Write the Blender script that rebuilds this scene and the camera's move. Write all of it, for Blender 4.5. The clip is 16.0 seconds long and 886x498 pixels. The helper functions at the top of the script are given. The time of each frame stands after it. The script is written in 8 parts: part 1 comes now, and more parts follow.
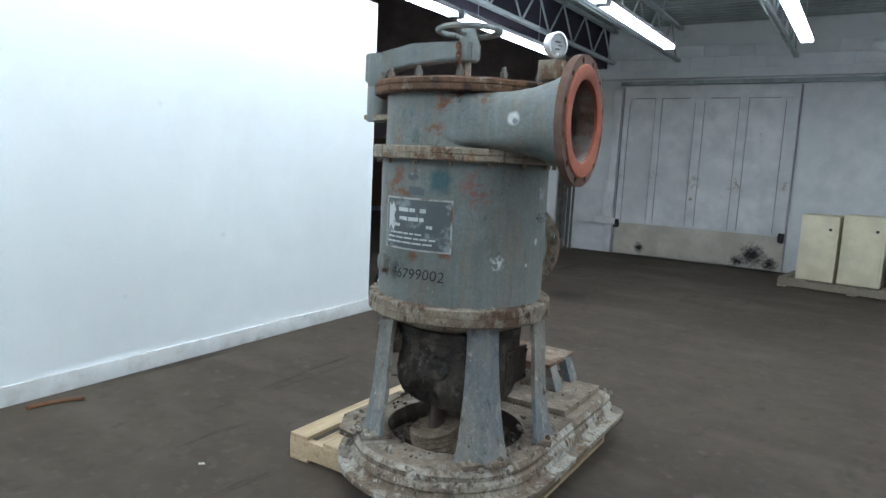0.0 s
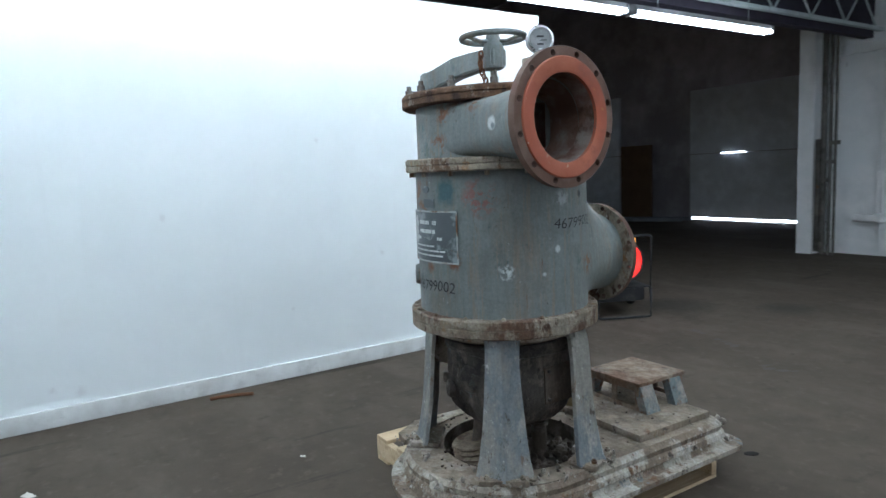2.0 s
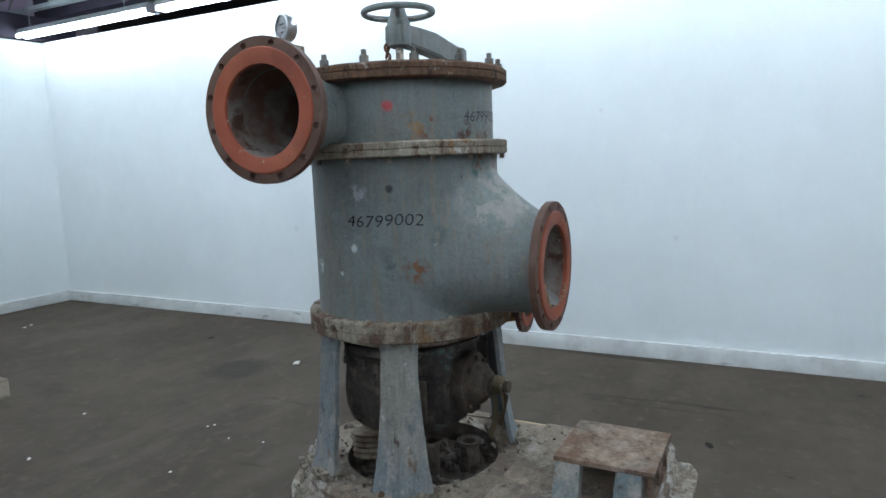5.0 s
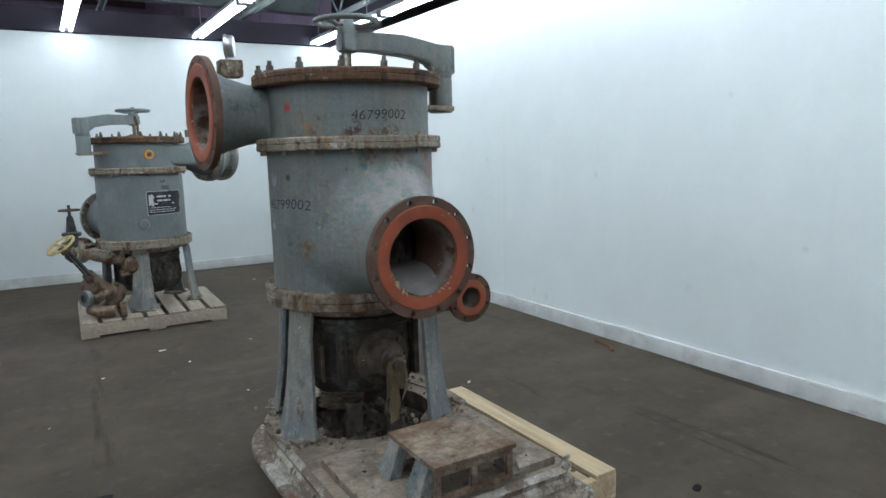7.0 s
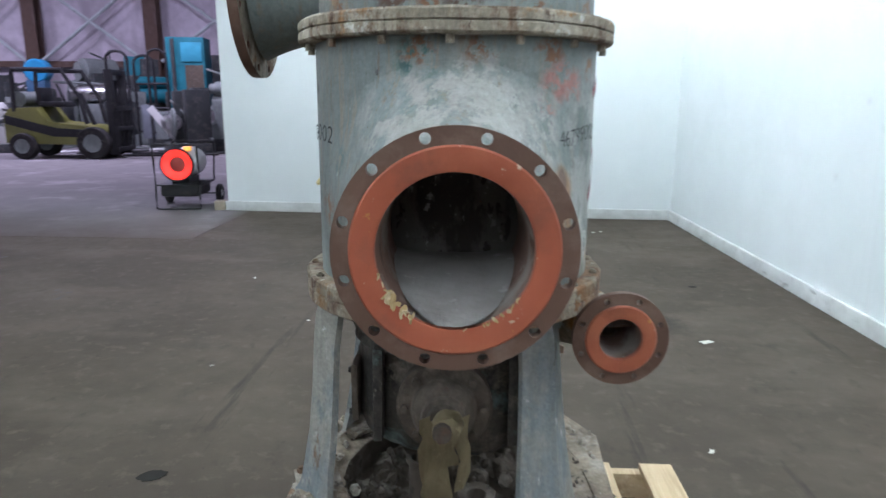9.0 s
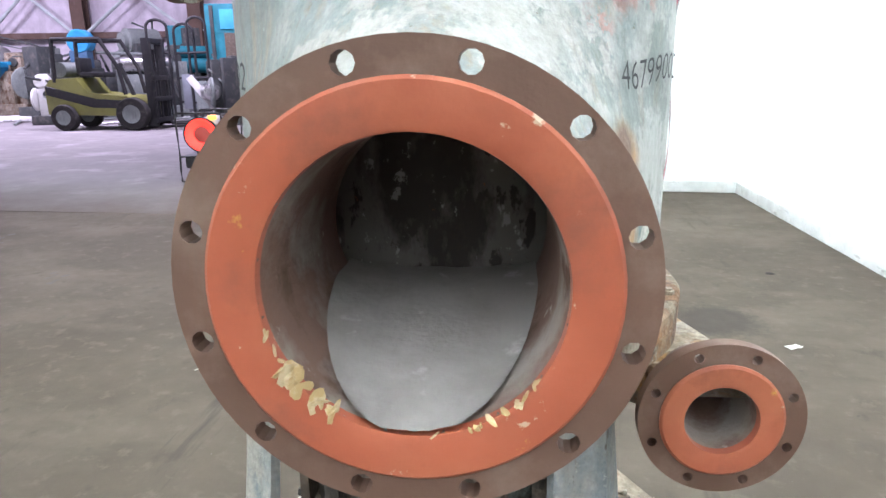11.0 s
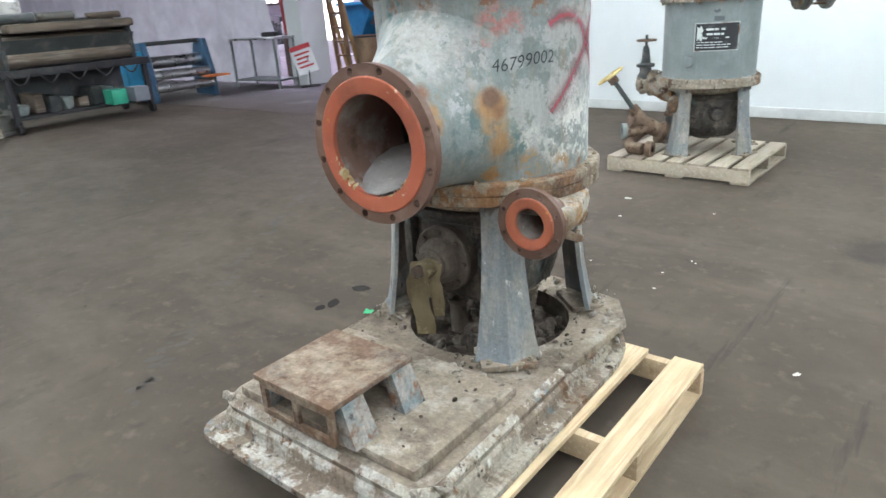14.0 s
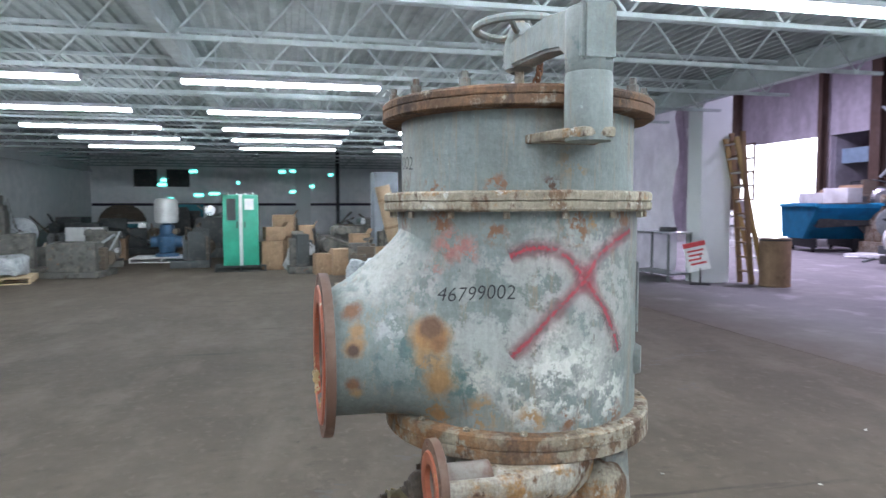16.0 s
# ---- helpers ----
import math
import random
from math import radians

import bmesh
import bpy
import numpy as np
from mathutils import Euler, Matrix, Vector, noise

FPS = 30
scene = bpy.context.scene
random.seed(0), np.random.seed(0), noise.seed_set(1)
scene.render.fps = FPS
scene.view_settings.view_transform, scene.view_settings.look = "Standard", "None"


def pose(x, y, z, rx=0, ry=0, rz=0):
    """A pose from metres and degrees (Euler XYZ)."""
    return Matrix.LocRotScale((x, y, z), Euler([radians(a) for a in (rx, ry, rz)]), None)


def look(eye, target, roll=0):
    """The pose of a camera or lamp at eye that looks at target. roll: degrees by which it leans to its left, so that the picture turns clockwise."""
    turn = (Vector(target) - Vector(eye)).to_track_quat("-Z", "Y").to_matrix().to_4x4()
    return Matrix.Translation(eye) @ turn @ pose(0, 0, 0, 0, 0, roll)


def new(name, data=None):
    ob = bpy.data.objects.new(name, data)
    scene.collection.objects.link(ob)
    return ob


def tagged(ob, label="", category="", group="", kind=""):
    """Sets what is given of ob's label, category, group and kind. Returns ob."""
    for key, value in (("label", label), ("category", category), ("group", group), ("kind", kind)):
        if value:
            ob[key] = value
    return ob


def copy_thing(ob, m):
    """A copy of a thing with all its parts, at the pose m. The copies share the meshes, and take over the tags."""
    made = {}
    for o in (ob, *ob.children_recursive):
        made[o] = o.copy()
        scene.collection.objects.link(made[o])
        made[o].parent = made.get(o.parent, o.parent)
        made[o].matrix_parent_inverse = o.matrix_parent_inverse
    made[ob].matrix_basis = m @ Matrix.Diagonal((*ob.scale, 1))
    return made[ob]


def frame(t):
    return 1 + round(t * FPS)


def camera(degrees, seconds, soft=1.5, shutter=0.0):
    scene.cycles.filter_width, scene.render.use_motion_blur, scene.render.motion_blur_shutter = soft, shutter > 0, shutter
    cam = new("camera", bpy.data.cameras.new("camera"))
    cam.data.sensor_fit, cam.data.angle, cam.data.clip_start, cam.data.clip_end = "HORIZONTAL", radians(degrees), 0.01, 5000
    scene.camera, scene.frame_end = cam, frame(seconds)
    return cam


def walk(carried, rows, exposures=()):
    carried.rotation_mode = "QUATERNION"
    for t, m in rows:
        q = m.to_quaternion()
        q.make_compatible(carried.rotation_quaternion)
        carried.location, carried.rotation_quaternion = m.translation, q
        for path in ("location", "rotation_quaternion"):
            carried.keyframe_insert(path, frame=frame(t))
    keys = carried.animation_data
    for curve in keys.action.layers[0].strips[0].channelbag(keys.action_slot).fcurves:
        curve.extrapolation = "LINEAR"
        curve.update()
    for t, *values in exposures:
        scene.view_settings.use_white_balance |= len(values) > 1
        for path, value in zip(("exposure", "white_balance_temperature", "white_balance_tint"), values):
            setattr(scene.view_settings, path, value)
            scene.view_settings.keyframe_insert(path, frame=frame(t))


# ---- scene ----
from mathutils.bvhtree import BVHTree

cam = camera(68.0, 16.0, shutter=0.25)
PATH = [
    (0, (0.027, -0.012, 1.588), (-1.041, 1.658, 1.321), 2.78),
    (0.5, (0.035, 0.020, 1.579), (-1.046, 1.679, 1.297), 1.98),
    (1, (0.316, 0.123, 1.555), (-0.942, 1.653, 1.277), -0.23),
    (1.5, (0.617, 0.381, 1.548), (-0.836, 1.733, 1.305), -1.60),
    (2, (0.840, 0.784, 1.579), (-0.834, 1.854, 1.352), -2.28),
    (2.5, (1.078, 1.281, 1.588), (-0.758, 2.039, 1.360), -1.07),
    (3, (1.131, 1.863, 1.578), (-0.816, 2.263, 1.352), -0.68),
    (3.5, (1.134, 2.424, 1.577), (-0.853, 2.454, 1.350), -1.75),
    (4, (1.137, 2.972, 1.607), (-0.827, 2.680, 1.369), -1.57),
    (4.2, (1.085, 3.186, 1.578), (-0.854, 2.763, 1.332), -1.87),
    (6.3, (0.315, 5.329, 1.604), (-0.973, 3.828, 1.308), -1.27),
    (6.5, (0.174, 5.446, 1.607), (-1.043, 3.885, 1.317), -1.29),
    (7, (-0.294, 5.597, 1.584), (-1.320, 3.907, 1.281), -1.37),
    (7.5, (-0.796, 5.619, 1.546), (-1.593, 3.814, 1.224), -1.32),
    (8, (-1.196, 5.397, 1.500), (-1.659, 3.491, 1.110), -1.82),
    (8.5, (-1.447, 5.018, 1.476), (-1.651, 3.073, 1.059), -0.23),
    (9, (-1.634, 4.582, 1.440), (-1.542, 2.633, 1.003), 0.38),
    (9.2, (-1.655, 4.398, 1.416), (-1.461, 2.458, 0.971), 0.66),
    (11.3, (-1.735, 3.923, 1.363), (-1.481, 2.011, 0.835), -1.04),
    (11.5, (-1.811, 4.049, 1.386), (-1.520, 2.118, 0.954), -1.65),
    (12, (-2.037, 4.421, 1.418), (-1.520, 2.553, 0.925), -4.92),
    (12.5, (-2.196, 4.773, 1.483), (-1.682, 2.895, 1.026), -5.70),
    (13, (-2.454, 4.927, 1.513), (-1.808, 3.088, 1.065), -6.22),
    (13.5, (-2.787, 4.914, 1.528), (-1.821, 3.236, 1.028), -5.95),
    (14, (-3.054, 4.732, 1.554), (-1.854, 3.295, 0.849), -3.84),
    (14.5, (-3.386, 4.511, 1.573), (-1.909, 3.215, 1.203), -3.46),
    (15, (-3.597, 4.180, 1.585), (-1.931, 3.092, 1.381), -1.98),
    (15.5, (-3.636, 3.779, 1.611), (-1.802, 2.993, 1.471), -0.95),
    (16, (-3.649, 3.377, 1.598), (-1.704, 2.931, 1.473), -0.13),
]

EXPOSURES = [(0.0, -0.45, 5950, 10), (2.5, -0.65, 5800, 10), (4.2, -0.7, 5800, 10), (6.3, -0.85, 5950, 10), (7.0, -0.8, 6050, 10), (8.0, -0.75, 6000, 10), (8.5, -0.55, 5950, 10), (9.0, -0.1, 6000, 10), (11.4, 1.0, 6400, 12), (12.0, 0.65, 6350, 12), (12.6, 0.4, 6250, 11), (13.0, 0.35, 6200, 10), (14.0, 0.45, 6350, 12), (15.0, 0.6, 6100, 12), (16.0, 0.28, 6100, 13)]
walk(cam, [(t, look(eye, target, roll)) for t, eye, target, roll in PATH], EXPOSURES)

# ---- world and lamps ----
world = bpy.data.worlds.new("world")
scene.world = world
world.use_nodes = True
sky = world.node_tree.nodes.new("ShaderNodeTexSky")
sky.sky_type, sky.sun_disc, sky.sun_elevation, sky.sun_rotation = "NISHITA", False, radians(35), radians(200)
world.node_tree.links.new(sky.outputs[0], world.node_tree.nodes["Background"].inputs[0])
world.node_tree.nodes["Background"].inputs[1].default_value = 0.08

TUBE_Z = 3.12
STAGE_LINES = (-3.86, -2.26, -0.75, 0.72)
HALL_LINES = (4.83, 7.43, 9.78, 11.85, 13.97)
BAY_POWER = 800.0


# high-bay lamps of the violet loading bay, above the view
for bx, by in ((6.0, -11.0), (13.0, -11.0), (20.0, -13.0)):
    data = bpy.data.lights.new("high_bay", "AREA")
    data.shape, data.size, data.energy, data.color = "DISK", 1.8, BAY_POWER, (0.82, 0.74, 1.0)
    new("high_bay", data).matrix_world = pose(bx, by, 7.6)


# ---- materials ----
def node_material(name):
    m = bpy.data.materials.new(name)
    m.use_nodes = True
    return m, m.node_tree.nodes, m.node_tree.links


def surface(name, base, layers=(), rough=0.6, metal=0.0, bump=0.15, bump_scale=40.0, rough_vary=0.15, spots=(), random_tint=0.0, vary=0.16, gloss=None, grain=0.0):
    """Layers: (colour, scale, low, high, (stretch x, y, z)) laid over the base through a noise mask; spots: (colour, centre, radius, uneven) in the object's own metres."""
    m, n, k = node_material(name)
    out = n["Principled BSDF"]
    out.inputs["Metallic"].default_value = metal
    out.inputs["Specular IOR Level"].default_value = gloss if gloss is not None else (0.28 if rough >= 0.5 else 0.5)
    co = n.new("ShaderNodeTexCoord")
    source = co.outputs["Object"]

    def noise_at(scale, stretch=(1, 1, 1), detail=6.0, shift=0.0, rasp=0.62):
        mp = n.new("ShaderNodeMapping")
        mp.inputs["Scale"].default_value = stretch
        mp.inputs["Location"].default_value = (shift, shift * 0.7, shift * 1.3)
        k.new(source, mp.inputs["Vector"])
        t = n.new("ShaderNodeTexNoise")
        t.inputs["Scale"].default_value, t.inputs["Detail"].default_value, t.inputs["Roughness"].default_value = scale, detail, rasp
        k.new(mp.outputs[0], t.inputs["Vector"])
        return t.outputs["Fac"]

    def ranged(value, low, high):
        r = n.new("ShaderNodeMapRange")
        r.inputs["From Min"].default_value, r.inputs["From Max"].default_value = low, high
        k.new(value, r.inputs["Value"])
        return r.outputs[0]

    def mix(fac, a, b):
        x = n.new("ShaderNodeMix")
        x.data_type = "RGBA"
        k.new(fac, x.inputs["Factor"])
        for v, slot in ((a, x.inputs[6]), (b, x.inputs[7])):
            if isinstance(v, tuple):
                slot.default_value = (*v, 1)
            else:
                k.new(v, slot)
        return x.outputs[2]

    dark = tuple(c * (1 - vary) for c in base)
    lite = tuple(min(c * (1 + 0.85 * vary), 0.9) for c in base)
    color = mix(ranged(noise_at(3.1, detail=4.0, shift=2.0), 0.3, 0.7), dark, lite)
    for j, (tone, scale, low, high, stretch) in enumerate(layers):
        color = mix(ranged(noise_at(scale, stretch, 10.0 if grain else 6.0, 5.3 + 3.7 * j, 0.72 if grain else 0.62), low, high), color, tone)
    for j, (tone, centre, radius, uneven, *chips) in enumerate(spots):
        d = n.new("ShaderNodeVectorMath")
        d.operation = "DISTANCE"
        k.new(source, d.inputs[0])
        d.inputs[1].default_value = centre
        w = n.new("ShaderNodeMath")
        w.operation = "MULTIPLY_ADD"
        k.new(noise_at(22.0, detail=11.0, shift=1.1 * j, rasp=0.74), w.inputs[0])
        w.inputs[1].default_value = uneven * radius
        k.new(d.outputs["Value"], w.inputs[2])
        mid = radius + 0.5 * uneven * radius
        cover = ranged(w.outputs[0], mid * 1.10, mid * 0.74)
        if chips:
            both = n.new("ShaderNodeMath")
            both.operation = "MULTIPLY"
            k.new(cover, both.inputs[0])
            k.new(ranged(noise_at(chips[0], detail=11.0, shift=3.3 + j, rasp=0.70), 0.485, 0.535), both.inputs[1])
            cover = both.outputs[0]
        color = mix(cover, color, tone)
    if random_tint:
        info = n.new("ShaderNodeObjectInfo")
        hsv = n.new("ShaderNodeHueSaturation")
        v = n.new("ShaderNodeMapRange")
        v.inputs["To Min"].default_value, v.inputs["To Max"].default_value = 1 - random_tint, 1 + random_tint
        k.new(info.outputs["Random"], v.inputs["Value"])
        k.new(v.outputs[0], hsv.inputs["Value"])
        k.new(color, hsv.inputs["Color"])
        color = hsv.outputs["Color"]
    if grain:
        # fine soiling: specks and faint runs down the surface
        speck = n.new("ShaderNodeMapRange")
        speck.inputs["From Min"].default_value, speck.inputs["From Max"].default_value = 0.32, 0.68
        speck.inputs["To Min"].default_value, speck.inputs["To Max"].default_value = 1 - grain, 1 + 0.7 * grain
        k.new(noise_at(75.0, detail=9.0, shift=9.1, rasp=0.75), speck.inputs["Value"])
        run = n.new("ShaderNodeMapRange")
        run.inputs["From Min"].default_value, run.inputs["From Max"].default_value = 0.35, 0.65
        run.inputs["To Min"].default_value, run.inputs["To Max"].default_value = 1 - 0.6 * grain, 1 + 0.45 * grain
        k.new(noise_at(17.0, (2.2, 2.2, 0.25), 8.0, 4.4, 0.7), run.inputs["Value"])
        both = n.new("ShaderNodeMath")
        both.operation = "MULTIPLY"
        k.new(speck.outputs[0], both.inputs[0])
        k.new(run.outputs[0], both.inputs[1])
        soil = n.new("ShaderNodeHueSaturation")
        k.new(both.outputs[0], soil.inputs["Value"])
        k.new(color, soil.inputs["Color"])
        color = soil.outputs["Color"]
    k.new(color, out.inputs["Base Color"])
    rv = n.new("ShaderNodeMapRange")
    rv.inputs["To Min"].default_value, rv.inputs["To Max"].default_value = max(rough - rough_vary, 0.03), min(rough + rough_vary, 1.0)
    k.new(noise_at(9.0, shift=7.7), rv.inputs["Value"])
    k.new(rv.outputs[0], out.inputs["Roughness"])
    if bump:
        b = n.new("ShaderNodeBump")
        b.inputs["Strength"].default_value, b.inputs["Distance"].default_value = bump, 0.01
        k.new(noise_at(bump_scale, shift=0.4), b.inputs["Height"])
        k.new(b.outputs[0], out.inputs["Normal"])
    return m


def glow(name, color, strength):
    m, n, k = node_material(name)
    p = n["Principled BSDF"]
    p.inputs["Base Color"].default_value = (*color, 1)
    p.inputs["Emission Color"].default_value = (*color, 1)
    p.inputs["Emission Strength"].default_value = strength
    return m


ONE, UP = (1, 1, 1), (1, 1, 0.12)
RUST, DARK_RUST, OCHRE = (0.16, 0.078, 0.038), (0.075, 0.042, 0.027), (0.25, 0.135, 0.05)
DUST, PALE = (0.30, 0.27, 0.235), (0.46, 0.50, 0.485)
PAINT = (0.142, 0.158, 0.148)
M_body = surface("grey_green_paint", PAINT, (
    ((0.165, 0.188, 0.180), 5.0, 0.45, 0.62, ONE),
    ((0.175, 0.150, 0.118), 2.6, 0.54, 0.74, (1.4, 1.4, 0.5)),
    ((0.120, 0.132, 0.122), 11.0, 0.55, 0.75, (0.7, 0.7, 1.3)),
    ((0.20, 0.205, 0.195), 3.4, 0.56, 0.74, (1, 1, 0.5)),
    ((0.070, 0.105, 0.100), 7.0, 0.60, 0.68, ONE),
    ((0.33, 0.36, 0.35), 30.0, 0.655, 0.69, ONE),
    ((0.20, 0.165, 0.125), 10.0, 0.53, 0.66, (2.6, 2.6, 0.22)),
    ((0.135, 0.085, 0.055), 9.0, 0.62, 0.69, (2.4, 2.4, 0.28)),
    ((0.045, 0.04, 0.035), 24.0, 0.67, 0.71, (1, 1, 0.6)),
    (DARK_RUST, 40.0, 0.65, 0.70, ONE), ((0.30, 0.33, 0.32), 55.0, 0.67, 0.71, (1, 1, 0.5))),
    rough=0.55, bump=0.35, bump_scale=30, grain=0.17, spots=(
    # settled dust on the hopper-shaped neck
    ((0.27, 0.262, 0.24), (-0.05, 0.47, 1.43), 0.17, 1.0, 9.0), ((0.25, 0.242, 0.22), (0.10, 0.44, 1.40), 0.14, 1.4, 9.0), ((0.29, 0.285, 0.265), (-0.12, 0.44, 1.40), 0.11, 1.4, 14.0), ((0.24, 0.235, 0.215), (-0.20, 0.38, 1.38), 0.10, 1.5, 18.0),
    # faded pale side
    ((0.255, 0.258, 0.24), (-0.36, 0.06, 1.24), 0.32, 0.6, 9.0), ((0.27, 0.272, 0.252), (-0.38, -0.08, 1.36), 0.24, 1.0, 22.0), ((0.27, 0.275, 0.265), (-0.23, 0.45, 1.25), 0.06, 1.6, 26.0),
    ((0.085, 0.122, 0.118), (-0.245, 0.44, 1.15), 0.085, 1.4, 14.0), ((0.075, 0.115, 0.11), (-0.25, 0.42, 1.21), 0.055, 1.5, 16.0), ((0.075, 0.12, 0.115), (-0.30, 0.27, 1.10), 0.06, 1.6, 20.0),
    ((0.44, 0.425, 0.385), (-0.375, 0.09, 1.08), 0.085, 1.5, 20.0), ((0.50, 0.485, 0.445), (-0.385, -0.01, 1.12), 0.12, 1.1, 14.0), ((0.45, 0.435, 0.395), (-0.365, -0.13, 1.08), 0.12, 1.4, 14.0), ((0.36, 0.345, 0.305), (-0.33, 0.21, 1.115), 0.055, 2.0, 34.0), ((0.36, 0.355, 0.325), (-0.386, 0.02, 1.22), 0.075, 1.8, 44.0), ((0.36, 0.33, 0.28), (-0.37, 0.10, 1.03), 0.045, 2.2, 40.0),
    # rust patch at the neck's root
    ((0.25, 0.135, 0.055), (-0.272, 0.347, 1.235), 0.062, 1.0), ((0.24, 0.150, 0.075), (-0.280, 0.345, 1.165), 0.054, 1.5, 12.0), ((0.24, 0.14, 0.06), (-0.286, 0.325, 1.105), 0.050, 1.8), ((0.16, 0.125, 0.085), (-0.280, 0.345, 1.165), 0.028, 2.4, 22.0), ((0.115, 0.062, 0.036), (-0.271, 0.345, 1.258), 0.038, 0.9), ((0.17, 0.085, 0.038), (-0.285, 0.325, 1.215), 0.026, 1.8),
    ((0.25, 0.15, 0.07), (-0.21, 0.556, 1.20), 0.034, 1.8), (DARK_RUST, (-0.212, 0.558, 1.192), 0.020, 1.2), (RUST, (-0.165, 0.555, 1.296), 0.032, 2.0), ((0.25, 0.15, 0.07), (-0.198, 0.546, 1.245), 0.026, 2.4), (RUST, (-0.207, 0.559, 1.09), 0.028, 2.0), ((0.27, 0.17, 0.08), (-0.205, 0.55, 1.06), 0.02, 2.6),
    # rust along the foot of the barrel
    ((0.26, 0.155, 0.07), (-0.325, 0.211, 1.015), 0.05, 2.6, 24.0), ((0.26, 0.155, 0.07), (-0.38, 0.079, 1.005), 0.04, 2.6, 26.0), (RUST, (-0.387, -0.02, 1.0), 0.04, 2.8, 24.0), (OCHRE, (-0.24, 0.33, 1.0), 0.06, 2.6, 20.0), (OCHRE, (-0.10, 0.42, 0.99), 0.05, 2.6), (RUST, (-0.34, -0.19, 0.99), 0.045, 2.8, 24.0),
    # red lead showing through, streaks under the middle flange
    ((0.27, 0.13, 0.11), (-0.255, 0.292, 1.49), 0.055, 1.8, 24.0), ((0.27, 0.13, 0.11), (-0.295, 0.252, 1.48), 0.045, 1.9, 26.0), ((0.24, 0.14, 0.125), (-0.233, 0.326, 1.425), 0.035, 2.4, 30.0), (RUST, (-0.344, 0.179, 1.53), 0.035, 3.0, 30.0), (RUST, (-0.384, -0.040, 1.545), 0.055, 3.0, 30.0), (RUST, (-0.238, 0.304, 1.56), 0.05, 3.0, 30.0), (OCHRE, (-0.37, -0.10, 1.565), 0.03, 3.4, 28.0), (RUST, (-0.067, 0.380, 1.565), 0.045, 3.0, 30.0), (RUST, (0.080, 0.378, 1.56), 0.04, 3.0, 30.0), (RUST, (-0.316, -0.221, 1.57), 0.05, 3.0, 30.0),
    # upper drum
    (RUST, (-0.334, 0.170, 1.652), 0.04, 3.0, 34.0), (DARK_RUST, (-0.372, 0.034, 1.652), 0.035, 3.0, 34.0), (RUST, (-0.193, 0.322, 1.652), 0.04, 3.0, 34.0), ((0.21, 0.15, 0.09), (-0.372, -0.04, 1.72), 0.05, 2.4, 24.0), (RUST, (-0.132, -0.35, 1.68), 0.04, 3.0, 30.0), (DARK_RUST, (0.14, 0.35, 1.665), 0.05, 2.8, 30.0), (DARK_RUST, (-0.02, 0.373, 1.66), 0.05, 2.8, 30.0), (RUST, (0.05, 0.37, 1.655), 0.03, 3.0, 34.0), (RUST, (0.27, 0.26, 1.69), 0.05, 2.4, 22.0), ((0.24, 0.16, 0.085), (0.30, 0.22, 1.70), 0.05, 2.4, 16.0), ((0.42, 0.07, 0.07), (0.347, 0.142, 1.773), 0.022, 1.8),
    # nameplate side
    (RUST, (-0.10, -0.38, 1.47), 0.09, 2.0, 12.0), (RUST, (-0.22, -0.33, 1.40), 0.08, 2.0, 14.0), (RUST, (0.10, -0.37, 1.82), 0.045, 2.4, 18.0), (RUST, (0.06, -0.372, 1.70), 0.05, 2.6, 20.0), (DARK_RUST, (0.16, -0.34, 1.85), 0.035, 2.4, 24.0), (RUST, (0.282, -0.341, 1.85), 0.05, 2.2, 22.0), ((0.05, 0.10, 0.105), (0.107, -0.373, 1.505), 0.06, 1.6), ((0.06, 0.12, 0.125), (-0.08, -0.36, 1.74), 0.06, 2.0, 10.0), ((0.20, 0.105, 0.085), (0.244, -0.302, 1.478), 0.075, 2.0, 20.0), (RUST, (0.0, -0.385, 1.18), 0.03, 2.8), (RUST, (0.14, -0.36, 1.2), 0.03, 3.0), (DARK_RUST, (-0.17, -0.35, 1.10), 0.05, 2.6, 18.0), ((0.06, 0.075, 0.07), (-0.10, -0.375, 1.10), 0.06, 2.0, 12.0), ((0.50, 0.53, 0.51), (0.420, -0.360, 1.762), 0.028, 0.7), ((0.16, 0.19, 0.19), (0.428, -0.36, 1.752), 0.014, 1.2),
    # marks towards the inlet side
    ((0.045, 0.095, 0.085), (0.073, 0.382, 1.534), 0.055, 1.6, 11.0), ((0.40, 0.43, 0.42), (0.388, -0.008, 1.251), 0.015, 1.4), ((0.40, 0.43, 0.42), (0.38, -0.077, 1.151), 0.010, 1.6), (PALE, (0.316, -0.224, 1.165), 0.032, 2.4, 40.0), (RUST, (0.325, 0.225, 1.165), 0.055, 2.6, 34.0), ((0.26, 0.285, 0.275), (0.387, 0.021, 1.458), 0.04, 2.0, 26.0), ((0.035, 0.04, 0.038), (0.36, 0.143, 1.473), 0.017, 1.6), ((0.10, 0.13, 0.125), (0.28, 0.30, 1.30), 0.04, 2.4, 22.0)))
M_rim = surface("rusty_flange", (0.235, 0.20, 0.15), (
    ((0.33, 0.29, 0.228), 5.0, 0.47, 0.57, ONE), ((0.13, 0.08, 0.048), 6.0, 0.52, 0.58, (1, 1, 0.6)), ((0.24, 0.135, 0.06), 9.0, 0.57, 0.64, ONE), ((0.42, 0.40, 0.35), 18.0, 0.60, 0.64, ONE), (DARK_RUST, 14.0, 0.58, 0.63, (1, 1, 0.5))), rough=0.85, bump=0.6, bump_scale=45, grain=0.35)
